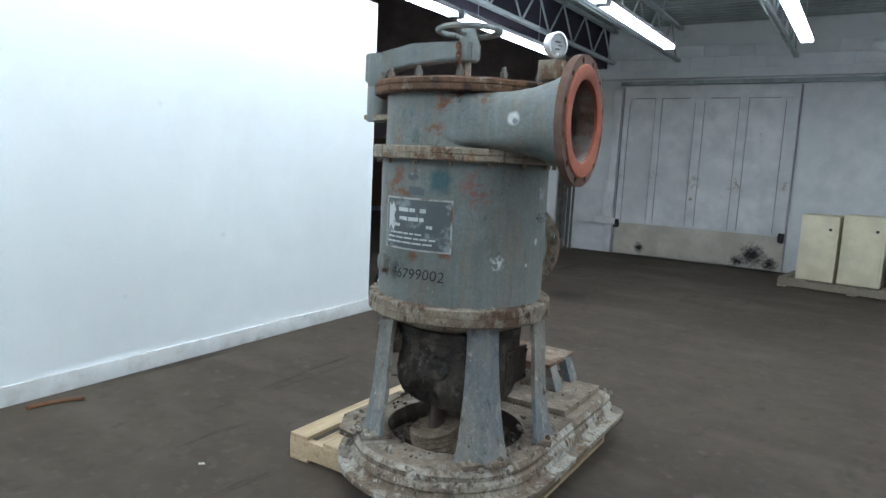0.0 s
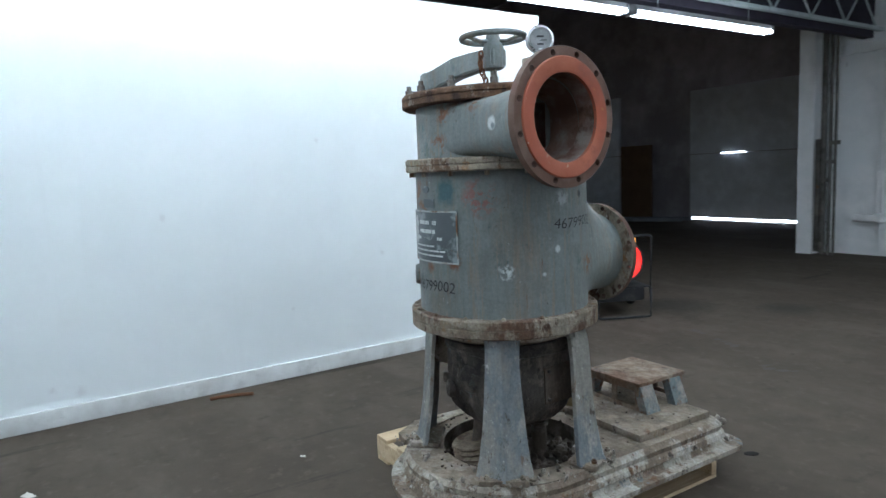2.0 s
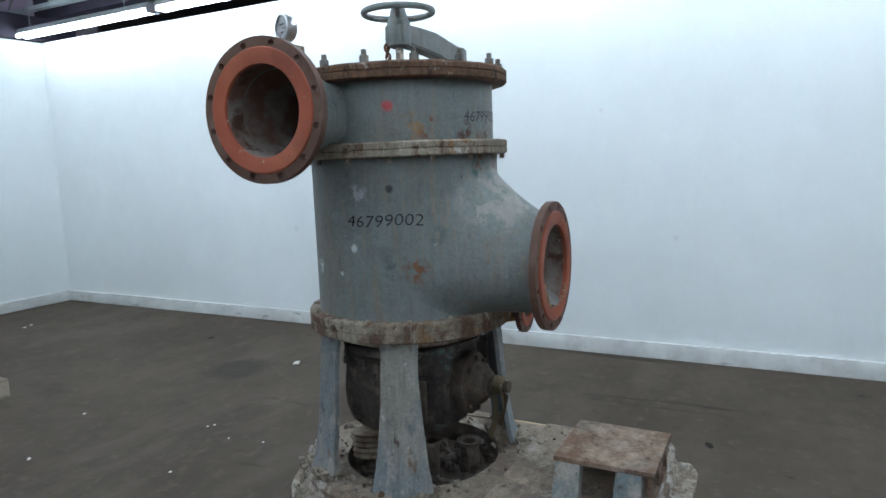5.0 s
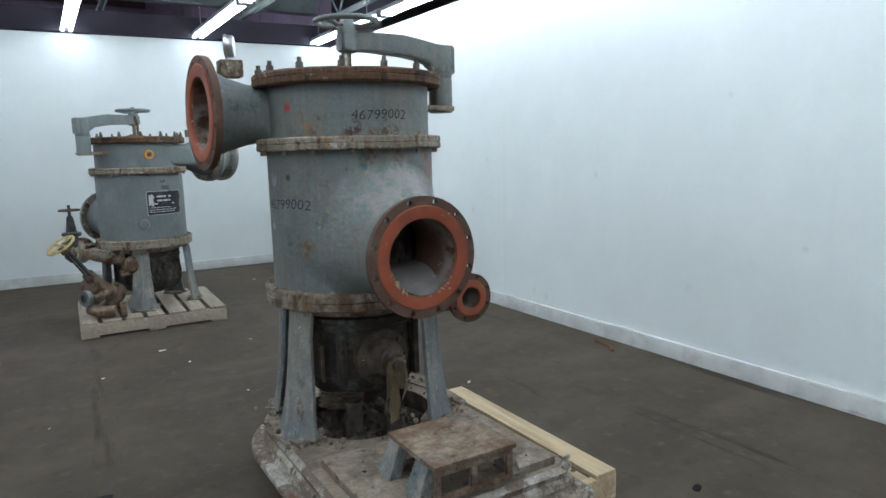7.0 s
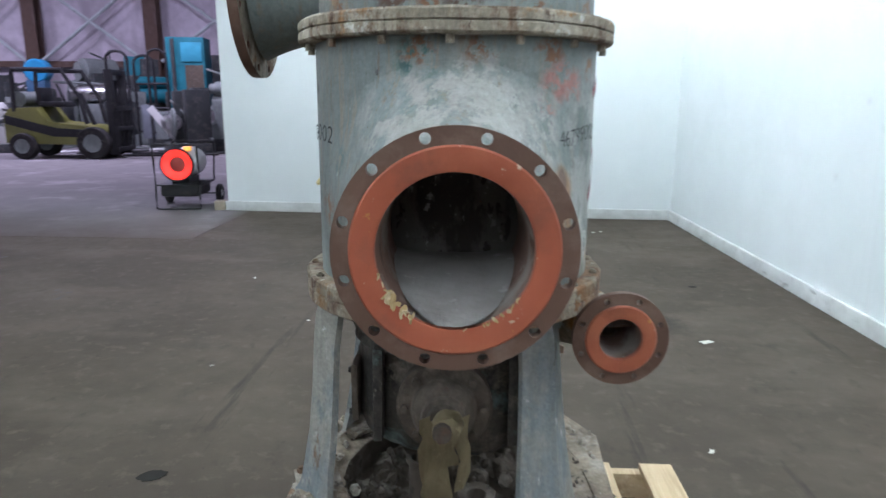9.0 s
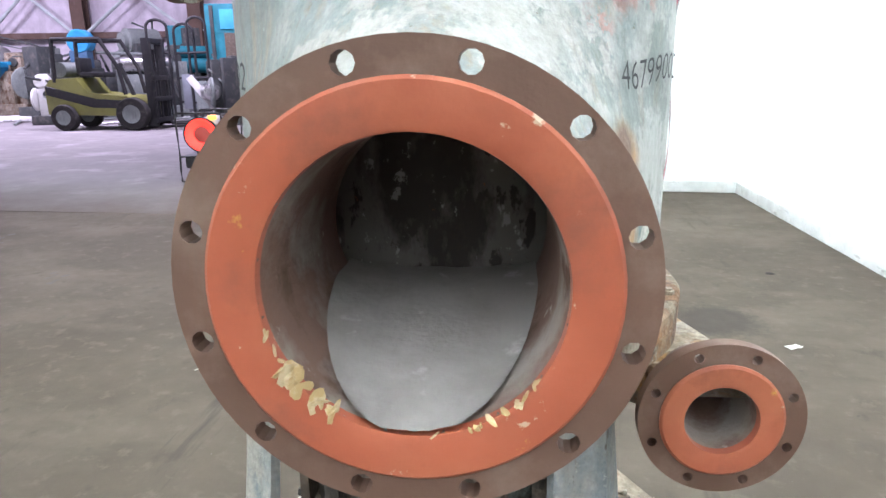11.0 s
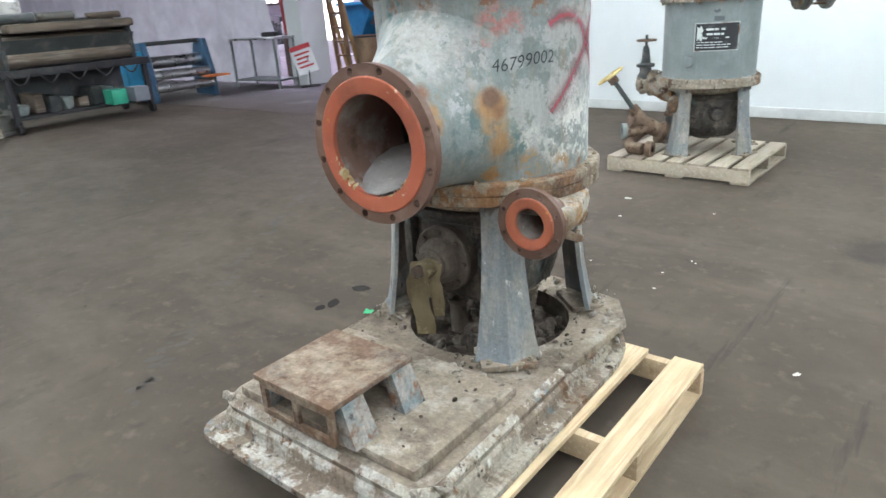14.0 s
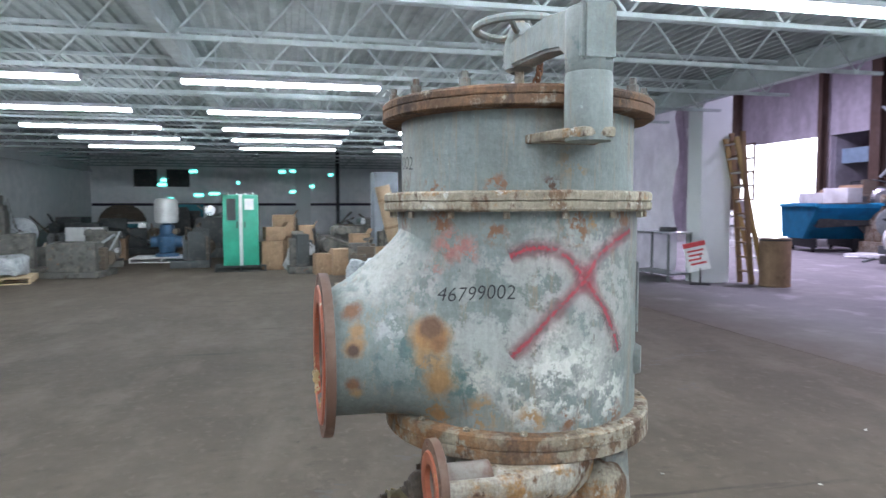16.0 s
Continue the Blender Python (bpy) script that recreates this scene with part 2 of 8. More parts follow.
M_base_rim = surface("brown_base_flange", (0.185, 0.145, 0.102), (
    ((0.28, 0.245, 0.19), 4.0, 0.47, 0.58, ONE), ((0.105, 0.062, 0.040), 6.0, 0.48, 0.56, (1, 1, 0.6)), ((0.21, 0.125, 0.060), 8.0, 0.57, 0.64, ONE), ((0.36, 0.335, 0.285), 16.0, 0.60, 0.65, ONE), (DARK_RUST, 14.0, 0.57, 0.63, (1, 1, 0.5))), rough=0.88, bump=0.7, bump_scale=45, grain=0.35,
    spots=(((0.20, 0.105, 0.048), (-0.30, 0.31, 0.93), 0.15, 1.4, 12.0), ((0.15, 0.085, 0.045), (-0.42, 0.10, 0.92), 0.14, 1.6, 14.0), ((0.21, 0.115, 0.052), (-0.12, 0.415, 0.93), 0.12, 1.8, 14.0), ((0.13, 0.078, 0.045), (-0.41, -0.12, 0.92), 0.10, 2.0, 16.0)))
M_lid_rim = surface("rusted_lid", (0.105, 0.060, 0.036), (
    ((0.17, 0.088, 0.045), 5.0, 0.50, 0.60, ONE), ((0.25, 0.22, 0.18), 12.0, 0.57, 0.63, ONE), ((0.055, 0.034, 0.024), 9.0, 0.54, 0.60, (1, 1, 0.5)), (OCHRE, 17.0, 0.64, 0.69, ONE)), rough=0.9, bump=0.6, bump_scale=45, grain=0.4)
M_stud = surface("dull_stud", (0.12, 0.115, 0.10), ((DARK_RUST, 30.0, 0.5, 0.65, ONE),), rough=0.6, metal=0.3, bump=0.2)
M_flange_face = surface("brown_flange_face", (0.105, 0.058, 0.04), (((0.15, 0.10, 0.075), 9.0, 0.5, 0.7, ONE),), rough=0.7, bump=0.12)
M_gasket = surface("orange_gasket", (0.285, 0.072, 0.036), (((0.33, 0.105, 0.055), 4.0, 0.45, 0.7, ONE), ((0.40, 0.30, 0.22), 26.0, 0.66, 0.70, ONE), ((0.20, 0.06, 0.035), 7.0, 0.54, 0.70, ONE), ((0.42, 0.22, 0.05), 14.0, 0.68, 0.74, ONE)), rough=0.55, bump=0.08)
M_bore = surface("scaled_bore", (0.20, 0.185, 0.17), ((DARK_RUST, 9.0, 0.50, 0.58, ONE), ((0.38, 0.36, 0.33), 7.0, 0.58, 0.70, ONE)), rough=0.9, bump=0.4)
M_screen = surface("perforated_screen", (0.045, 0.037, 0.032), (((0.15, 0.135, 0.12), 9.0, 0.46, 0.56, (1, 1, 0.5)), ((0.05, 0.04, 0.034), 26.0, 0.56, 0.60, (1, 1, 0.6)), ((0.30, 0.29, 0.27), 34.0, 0.62, 0.66, (1, 1, 0.7)), ((0.24, 0.10, 0.05), 30.0, 0.70, 0.73, ONE)), rough=0.7, bump=0.3)
M_leg = surface("worn_leg_paint", (0.250, 0.238, 0.208), (
    ((0.170, 0.188, 0.195), 3.0, 0.44, 0.56, (1.2, 1.2, 0.6)), ((0.33, 0.31, 0.27), 6.0, 0.56, 0.66, (1.1, 1.1, 0.7)), ((0.14, 0.155, 0.16), 9.0, 0.58, 0.66, (1.2, 1.2, 0.7)), ((0.14, 0.088, 0.055), 8.0, 0.61, 0.68, (1.5, 1.5, 0.6)), ((0.42, 0.41, 0.38), 22.0, 0.62, 0.66, (1, 1, 0.8)), ((0.075, 0.058, 0.045), 13.0, 0.62, 0.66, (1, 1, 0.4))), rough=0.9, bump=0.7, bump_scale=34, grain=0.22)
M_casting = surface("dusty_casting", (0.255, 0.208, 0.155), (
    ((0.15, 0.118, 0.088), 4.0, 0.46, 0.58, ONE), ((0.32, 0.285, 0.235), 6.0, 0.52, 0.62, ONE), ((0.16, 0.095, 0.055), 7.0, 0.62, 0.68, ONE), ((0.075, 0.06, 0.048), 13.0, 0.60, 0.66, ONE), ((0.38, 0.35, 0.30), 18.0, 0.66, 0.70, ONE)), rough=0.95, bump=1.0, bump_scale=24, grain=0.25)
M_flaked = surface("flaking_cream_paint", (0.34, 0.30, 0.24), (
    ((0.46, 0.435, 0.385), 3.0, 0.48, 0.60, ONE), ((0.20, 0.155, 0.115), 4.2, 0.50, 0.54, (1, 1, 0.8)), ((0.175, 0.19, 0.188), 6.0, 0.60, 0.63, (1, 1, 0.6)), ((0.15, 0.088, 0.05), 8.0, 0.58, 0.62, (1, 1, 0.6)), ((0.07, 0.056, 0.045), 11.0, 0.60, 0.63, ONE), ((0.50, 0.475, 0.43), 15.0, 0.62, 0.65, ONE)), rough=0.95, bump=1.0, bump_scale=30, grain=0.35)
M_crust = surface("white_crust", (0.33, 0.295, 0.245), (((0.20, 0.165, 0.125), 6.0, 0.50, 0.57, ONE), ((0.43, 0.405, 0.36), 9.0, 0.54, 0.61, ONE), ((0.11, 0.085, 0.065), 12.0, 0.60, 0.64, ONE)), rough=0.95, bump=0.9, bump_scale=60, grain=0.35)
M_cap = surface("dusty_bearing_iron", (0.072, 0.056, 0.043), (((0.125, 0.102, 0.080), 8.0, 0.52, 0.68, ONE), (DARK_RUST, 11.0, 0.56, 0.66, ONE)), rough=0.85, bump=0.5, grain=0.3)
M_crusty = surface("tan_crusted_iron", (0.26, 0.205, 0.145), (((0.33, 0.30, 0.255), 4.0, 0.48, 0.58, ONE), ((0.27, 0.145, 0.055), 6.0, 0.51, 0.58, ONE), ((0.13, 0.072, 0.042), 8.0, 0.55, 0.60, ONE), ((0.42, 0.405, 0.37), 14.0, 0.59, 0.64, ONE), (DARK_RUST, 16.0, 0.60, 0.64, ONE)), rough=0.92, bump=0.8, bump_scale=30, grain=0.35)
M_sheave = surface("brown_sheave", (0.15, 0.115, 0.08), (((0.22, 0.18, 0.13), 8.0, 0.5, 0.6, ONE), (DARK_RUST, 12.0, 0.55, 0.62, ONE)), rough=0.9, bump=0.5, grain=0.3)
M_scrap_paper = surface("torn_gasket", (0.33, 0.235, 0.11), (((0.44, 0.35, 0.22), 30.0, 0.5, 0.6, ONE),), rough=0.9)
M_mouth = surface("rust_red_bore", (0.13, 0.078, 0.058), (((0.20, 0.175, 0.155), 5.0, 0.48, 0.60, ONE), (DARK_RUST, 9.0, 0.56, 0.66, ONE), ((0.33, 0.31, 0.28), 18.0, 0.66, 0.72, ONE)), rough=0.88, bump=0.35)
M_bed = surface("settled_dust", (0.205, 0.19, 0.175), (((0.15, 0.136, 0.124), 5.0, 0.45, 0.65, ONE), ((0.34, 0.325, 0.31), 11.0, 0.60, 0.72, ONE), ((0.12, 0.09, 0.07), 40.0, 0.72, 0.75, ONE)), rough=0.98, bump=0.3)
M_name_black = surface("black_nameplate", (0.022, 0.022, 0.024), (((0.06, 0.06, 0.06), 16.0, 0.58, 0.68, ONE),), rough=0.5, bump=0.05)
M_dirt = surface("caked_dirt", (0.090, 0.072, 0.056), (((0.17, 0.145, 0.118), 9.0, 0.5, 0.65, ONE), ((0.05, 0.04, 0.032), 16.0, 0.55, 0.65, ONE)), rough=0.97, bump=0.9, bump_scale=50)
M_gear = surface("oily_gearbox", (0.050, 0.042, 0.035), (((0.115, 0.095, 0.075), 7.0, 0.50, 0.60, ONE), ((0.085, 0.11, 0.10), 5.0, 0.58, 0.64, ONE), ((0.022, 0.019, 0.017), 8.0, 0.52, 0.60, ONE), ((0.19, 0.09, 0.04), 6.0, 0.64, 0.69, (1, 1, 0.6)), ((0.16, 0.145, 0.12), 14.0, 0.62, 0.66, ONE)), rough=0.7, bump=0.8, bump_scale=26, grain=0.35)
M_plate = surface("rusted_plate", (0.155, 0.095, 0.060), (((0.27, 0.215, 0.16), 6.0, 0.46, 0.60, ONE), (DARK_RUST, 9.0, 0.54, 0.66, ONE), ((0.22, 0.20, 0.17), 3.0, 0.52, 0.66, ONE), (PALE, 40.0, 0.72, 0.74, ONE)), rough=0.85, bump=0.3, grain=0.3)
M_strap = surface("blue_worn_steel", (0.155, 0.182, 0.185), ((DUST, 8.0, 0.44, 0.58, ONE), (RUST, 11.0, 0.52, 0.62, ONE), ((0.06, 0.05, 0.045), 20.0, 0.60, 0.68, ONE)), rough=0.75, bump=0.35, grain=0.3)
M_grey = surface("grey_machine_paint", (0.19, 0.215, 0.205), (((0.27, 0.28, 0.26), 7.0, 0.52, 0.68, ONE), (RUST, 13.0, 0.66, 0.72, ONE), ((0.08, 0.08, 0.07), 22.0, 0.68, 0.72, ONE)), rough=0.6, bump=0.3, grain=0.3)
M_tape = surface("yellowed_tape", (0.25, 0.20, 0.115), (((0.15, 0.11, 0.06), 12.0, 0.5, 0.65, (1, 1, 0.3)), ((0.36, 0.30, 0.18), 20.0, 0.6, 0.7, ONE)), rough=0.75, bump=0.5)
M_chain = surface("rusty_chain", (0.13, 0.06, 0.03), (), rough=0.9, bump=0.3)
M_steel = surface("bright_steel", (0.55, 0.55, 0.55), (), rough=0.3, metal=1.0, bump=0.05)
M_dial = surface("dial_white", (0.20, 0.205, 0.205), (((0.35, 0.35, 0.34), 30.0, 0.62, 0.72, ONE),), rough=0.25, bump=0)
M_black = surface("black_ink", (0.02, 0.02, 0.022), (), rough=0.7, bump=0)
M_red, n, k = node_material("red_spray")
across, parts, grit, patch = (n.new(q) for q in ("ShaderNodeUVMap", "ShaderNodeSeparateXYZ", "ShaderNodeTexNoise", "ShaderNodeTexNoise"))
k.new(across.outputs[0], parts.inputs[0])
where = n.new("ShaderNodeTexCoord")
for tex, scale in ((grit, 210.0), (patch, 26.0)):
    tex.inputs["Scale"].default_value, tex.inputs["Detail"].default_value, tex.inputs["Roughness"].default_value = scale, 6.0, 0.75
    k.new(where.outputs["Object"], tex.inputs["Vector"])
edge = n.new("ShaderNodeMath")
edge.operation = "MULTIPLY_ADD"
edge.inputs[1].default_value = 1.5
k.new(grit.outputs["Fac"], edge.inputs[0])
k.new(parts.outputs[0], edge.inputs[2])
thick, flake, alpha = n.new("ShaderNodeMapRange"), n.new("ShaderNodeMapRange"), n.new("ShaderNodeMath")
thick.inputs["From Min"].default_value, thick.inputs["From Max"].default_value = 1.58, 0.55
flake.inputs["From Min"].default_value, flake.inputs["From Max"].default_value = 0.66, 0.52
flake.inputs["To Min"].default_value = 0.25
k.new(edge.outputs[0], thick.inputs["Value"])
k.new(patch.outputs["Fac"], flake.inputs["Value"])
alpha.operation = "MULTIPLY"
k.new(thick.outputs[0], alpha.inputs[0])
k.new(flake.outputs[0], alpha.inputs[1])
paint = n["Principled BSDF"]
k.new(alpha.outputs[0], paint.inputs["Alpha"])
paint.inputs["Base Color"].default_value, paint.inputs["Roughness"].default_value = (0.30, 0.050, 0.068, 1), 0.75
M_name = surface("nameplate_face", (0.085, 0.10, 0.105), (((0.22, 0.25, 0.25), 16.0, 0.55, 0.66, ONE), (RUST, 14.0, 0.66, 0.72, ONE)), rough=0.4, metal=0.3, bump=0.1)
M_name_edge = surface("nameplate_rim", (0.36, 0.38, 0.36), ((RUST, 12.0, 0.5, 0.62, ONE),), rough=0.5, metal=0.4)
M_letter = surface("nameplate_letter", (0.50, 0.52, 0.50), (((0.15, 0.16, 0.16), 30.0, 0.58, 0.66, ONE),), rough=0.5, bump=0)
M_wood = surface("pallet_pine", (0.50, 0.38, 0.235), (((0.36, 0.255, 0.15), 3.0, 0.50, 0.70, (9, 0.5, 9)), ((0.62, 0.50, 0.33), 5.0, 0.52, 0.70, (14, 0.6, 14)), ((0.22, 0.15, 0.09), 6.0, 0.70, 0.76, ONE)), rough=0.8, bump=0.2, random_tint=0.14)
M_wood_grey = surface("weathered_pallet", (0.31, 0.26, 0.195), (((0.38, 0.34, 0.28), 4.0, 0.48, 0.66, (9, 0.5, 9)), ((0.19, 0.155, 0.115), 6.0, 0.58, 0.70, (6, 0.6, 6))), rough=0.85, bump=0.25, random_tint=0.15)
M_wall = surface("white_stage_wall", (0.705, 0.740, 0.735), (((0.685, 0.715, 0.712), 1.2, 0.45, 0.75, (1, 1, 0.3)), ((0.50, 0.51, 0.50), 7.0, 0.79, 0.83, (1, 1, 0.4)), ((0.675, 0.705, 0.70), 2.2, 0.62, 0.80, (3, 3, 0.12))), rough=0.55, bump=0.03, bump_scale=60, vary=0.03, spots=[((0.63, 0.65, 0.645), (-4.175 - 0.01325 * (y - 0.6), y, z), r, k) for y, z, r, k in ((3.385, 0.927, 0.022, 2.0), (0.853, 0.242, 0.03, 3.0), (1.628, 1.345, 0.025, 2.6), (0.128, 1.46, 0.03, 2.6), (-0.138, 0.943, 0.03, 2.6), (2.835, 1.886, 0.02, 2.6), (1.02, 0.20, 0.035, 3.0), (2.55, 0.55, 0.018, 2.6))])
M_skirt = surface("scuffed_skirting", (0.62, 0.63, 0.61), (((0.30, 0.29, 0.27), 3.0, 0.62, 0.72, (1, 1, 4)), ((0.50, 0.50, 0.48), 6.0, 0.5, 0.7, ONE)), rough=0.65, bump=0.1)
M_floor = surface("oil_stained_concrete", (0.082, 0.066, 0.050), (
    ((0.064, 0.051, 0.039), 0.55, 0.42, 0.62, ONE), ((0.102, 0.084, 0.065), 0.8, 0.50, 0.70, (1, 2.2, 1)), ((0.048, 0.039, 0.031), 1.7, 0.62, 0.76, (1, 0.5, 1)),
    ((0.125, 0.106, 0.085), 3.4, 0.67, 0.78, ONE), ((0.040, 0.033, 0.027), 6.0, 0.68, 0.75, ONE), ((0.100, 0.083, 0.064), 13.0, 0.56, 0.72, ONE), ((0.058, 0.046, 0.036), 8.0, 0.58, 0.74, (1, 0.6, 1)),
    ((0.045, 0.036, 0.029), 1.1, 0.64, 0.72, (3.5, 0.35, 1)), ((0.19, 0.17, 0.145), 34.0, 0.75, 0.77, ONE)), rough=0.8, bump=0.15, bump_scale=35, rough_vary=0.15, gloss=0.12,
    spots=(((0.030, 0.025, 0.021), (-2.84, 0.28, 0), 0.15, 1.2), ((0.036, 0.030, 0.025), (-2.72, 0.42, 0), 0.12, 1.6), ((0.050, 0.041, 0.033), (-2.8, 0.32, 0), 0.26, 1.6), ((0.045, 0.037, 0.03), (-3.9, 6.9, 0), 0.45, 2.2), ((0.045, 0.037, 0.03), (-3.0, 7.6, 0), 0.3, 2.4)))
M_bay_floor = surface("pale_concrete", (0.20, 0.187, 0.188), (((0.17, 0.16, 0.165), 0.5, 0.45, 0.65, ONE), ((0.30, 0.28, 0.29), 1.2, 0.55, 0.72, ONE), ((0.12, 0.11, 0.11), 2.0, 0.66, 0.74, ONE)), rough=0.8, bump=0.08, gloss=0.14)
tree = M_bay_floor.node_tree
out_b = tree.nodes["Principled BSDF"].inputs["Base Color"]
pale = out_b.links[0].from_socket
place, split = tree.nodes.new("ShaderNodeTexCoord"), tree.nodes.new("ShaderNodeSeparateXYZ")
tree.links.new(place.outputs["Object"], split.inputs[0])
cloud = tree.nodes.new("ShaderNodeTexNoise")
cloud.inputs["Scale"].default_value, cloud.inputs["Detail"].default_value = 1.4, 8.0
tree.links.new(place.outputs["Object"], cloud.inputs["Vector"])
shift = tree.nodes.new("ShaderNodeMath")
shift.operation = "MULTIPLY_ADD"
shift.inputs[1].default_value = 1.1
tree.links.new(cloud.outputs["Fac"], shift.inputs[0])
tree.links.new(split.outputs["Y"], shift.inputs[2])
# dirt is only a mix factor: the slab darkens towards north and west edges
dirt = tree.nodes.new("ShaderNodeMapRange")
dirt.inputs["From Min"].default_value, dirt.inputs["From Max"].default_value = -3.7, -1.45
side = tree.nodes.new("ShaderNodeMapRange")
side.inputs["From Min"].default_value, side.inputs["From Max"].default_value = 2.5, 1.3
side.inputs["To Min"].default_value, side.inputs["To Max"].default_value = -9.0, -1.5
side.clamp = False
tree.links.new(split.outputs["X"], side.inputs["Value"])
widest = tree.nodes.new("ShaderNodeMath")
widest.operation = "MAXIMUM"
tree.links.new(shift.outputs[0], widest.inputs[0])
tree.links.new(side.outputs[0], widest.inputs[1])
tree.links.new(widest.outputs[0], dirt.inputs["Value"])
blend = tree.nodes.new("ShaderNodeMix")
blend.data_type = "RGBA"
tree.links.new(dirt.outputs[0], blend.inputs["Factor"])
tree.links.new(pale, blend.inputs[6])
blend.inputs[7].default_value = (0.085, 0.069, 0.054, 1)
tree.links.new(blend.outputs[2], out_b)
M_iron_black = surface("black_ironwork", (0.03, 0.03, 0.032), (), rough=0.6, bump=0.2)
M_block = surface("painted_block", (0.85, 0.88, 0.885), (((0.79, 0.82, 0.83), 0.8, 0.45, 0.65, ONE), ((0.30, 0.31, 0.31), 3.0, 0.68, 0.76, (1, 1, 0.3))), rough=0.6, bump=0.12)
M_door = surface("big_door_paint", (0.80, 0.815, 0.82), (((0.72, 0.735, 0.735), 1.0, 0.50, 0.70, ONE), ((0.28, 0.25, 0.21), 4.0, 0.68, 0.76, (2, 2, 0.3))), rough=0.55, bump=0.05,
    spots=(((0.50, 0.46, 0.39), (-0.80, -0.03, 1.45), 0.12, 2.6, 9.0), ((0.50, 0.46, 0.39), (-1.40, -0.03, 1.5), 0.10, 2.6, 9.0), ((0.52, 0.48, 0.41), (-0.10, -0.03, 1.42), 0.12, 2.6, 9.0), ((0.50, 0.46, 0.39), (0.60, -0.03, 1.42), 0.13, 2.6, 9.0), ((0.52, 0.48, 0.42), (1.33, -0.03, 1.45), 0.1, 2.6, 9.0), ((0.40, 0.33, 0.26), (-0.11, -0.03, 1.12), 0.03, 2.6)))
M_kick = surface("scraped_kick_plate", (0.60, 0.56, 0.48), (((0.50, 0.46, 0.38), 2.0, 0.45, 0.65, ONE),), rough=0.7, bump=0.1,
    spots=(((0.02, 0.02, 0.02), (0.98, 0, 0.24), 0.19, 2.6), ((0.02, 0.02, 0.02), (0.75, 0, 0.12), 0.10, 3.0), ((0.02, 0.02, 0.02), (-0.95, 0, 0.16), 0.09, 3.4), ((0.02, 0.02, 0.02), (1.25, 0, 0.12), 0.12, 3.2)))
M_dark = surface("dark_bay_wall", (0.42, 0.40, 0.44), (((0.28, 0.27, 0.29), 0.7, 0.45, 0.6, ONE),), rough=0.9, bump=0.1)
M_deck = surface("roof_deck", (0.36, 0.395, 0.39), (((0.24, 0.265, 0.26), 0.9, 0.5, 0.7, ONE), (RUST, 2.0, 0.72, 0.78, ONE)), rough=0.6, bump=0.05)
M_joist = surface("painted_joist", (0.44, 0.49, 0.49), (((0.30, 0.33, 0.33), 3.0, 0.55, 0.7, ONE),), rough=0.55, bump=0.05)
M_beam_void = surface("dark_violet_beam_void", (0.035, 0.03, 0.045), (), rough=0.7, bump=0.1)
M_fixture = surface("lamp_housing", (0.45, 0.47, 0.50), (), rough=0.4, bump=0)
M_dead_tube = surface("dead_tube", (0.55, 0.57, 0.58), (), rough=0.3, bump=0)
M_hall_tube = glow("lit_hall_tube", (0.90, 0.97, 1.0), 43.0)
M_tube = glow("lit_tube", (0.90, 0.97, 1.0), 37.0)
M_green = surface("green_cabinet", (0.02, 0.26, 0.16), (((0.03, 0.33, 0.21), 2.0, 0.5, 0.7, ONE),), rough=0.45, bump=0.03)
M_off = surface("off_white_enamel", (0.60, 0.60, 0.58), (((0.48, 0.47, 0.45), 2.0, 0.55, 0.7, ONE),), rough=0.45, bump=0.03)
M_blue_m = surface("blue_machine", (0.05, 0.11, 0.19), (((0.03, 0.07, 0.12), 5.0, 0.5, 0.7, ONE), ((0.16, 0.18, 0.19), 9.0, 0.62, 0.7, ONE)), rough=0.5, bump=0.2)
M_dark_m = surface("dark_machine", (0.045, 0.05, 0.05), (((0.10, 0.095, 0.085), 6.0, 0.52, 0.68, ONE),), rough=0.6, bump=0.2)
M_dull = surface("grimy_stored_iron", (0.10, 0.098, 0.088), (((0.17, 0.155, 0.13), 5.0, 0.50, 0.66, ONE), ((0.05, 0.045, 0.04), 7.0, 0.52, 0.66, ONE), (RUST, 9.0, 0.62, 0.72, ONE)), rough=0.75, bump=0.3)
M_teal_m = surface("blue_green_covers", (0.02, 0.16, 0.20), (((0.03, 0.22, 0.27), 2.0, 0.5, 0.7, ONE),), rough=0.5, bump=0.05)
M_wrap = surface("clear_wrap", (0.40, 0.42, 0.43), (((0.24, 0.26, 0.27), 7.0, 0.46, 0.60, ONE), ((0.60, 0.62, 0.63), 16.0, 0.60, 0.68, ONE), ((0.13, 0.14, 0.15), 9.0, 0.60, 0.70, ONE)), rough=0.3, bump=0.9, bump_scale=18)
M_kraft = surface("kraft_tube", (0.36, 0.26, 0.17), (((0.28, 0.19, 0.12), 3.0, 0.5, 0.7, (1, 1, 3)),), rough=0.8, bump=0.1)


# ---- mesh helpers ----
def mesh_of(name, bm, material, smooth=True):
    me = bpy.data.meshes.new(name)
    bmesh.ops.recalc_face_normals(bm, faces=bm.faces)
    bm.to_mesh(me)
    bm.free()
    for mt in (material if isinstance(material, (list, tuple)) else (material,)):
        me.materials.append(mt)
    if smooth:
        me.polygons.foreach_set("use_smooth", [True] * len(me.polygons))
        me.set_sharp_from_angle(angle=radians(35))
    return me


def part(name, bm, material, parent, label="", smooth=True):
    ob = new(name, mesh_of(name, bm, material, smooth))
    ob.parent = parent
    return tagged(ob, label)


def thing(name, at, turn=0.0, label="", category="", group="", kind=""):
    ob = new(name)
    ob.empty_display_size = 0.1
    ob.matrix_basis = pose(*at, 0, 0, turn)
    return tagged(ob, label, category, group, kind)


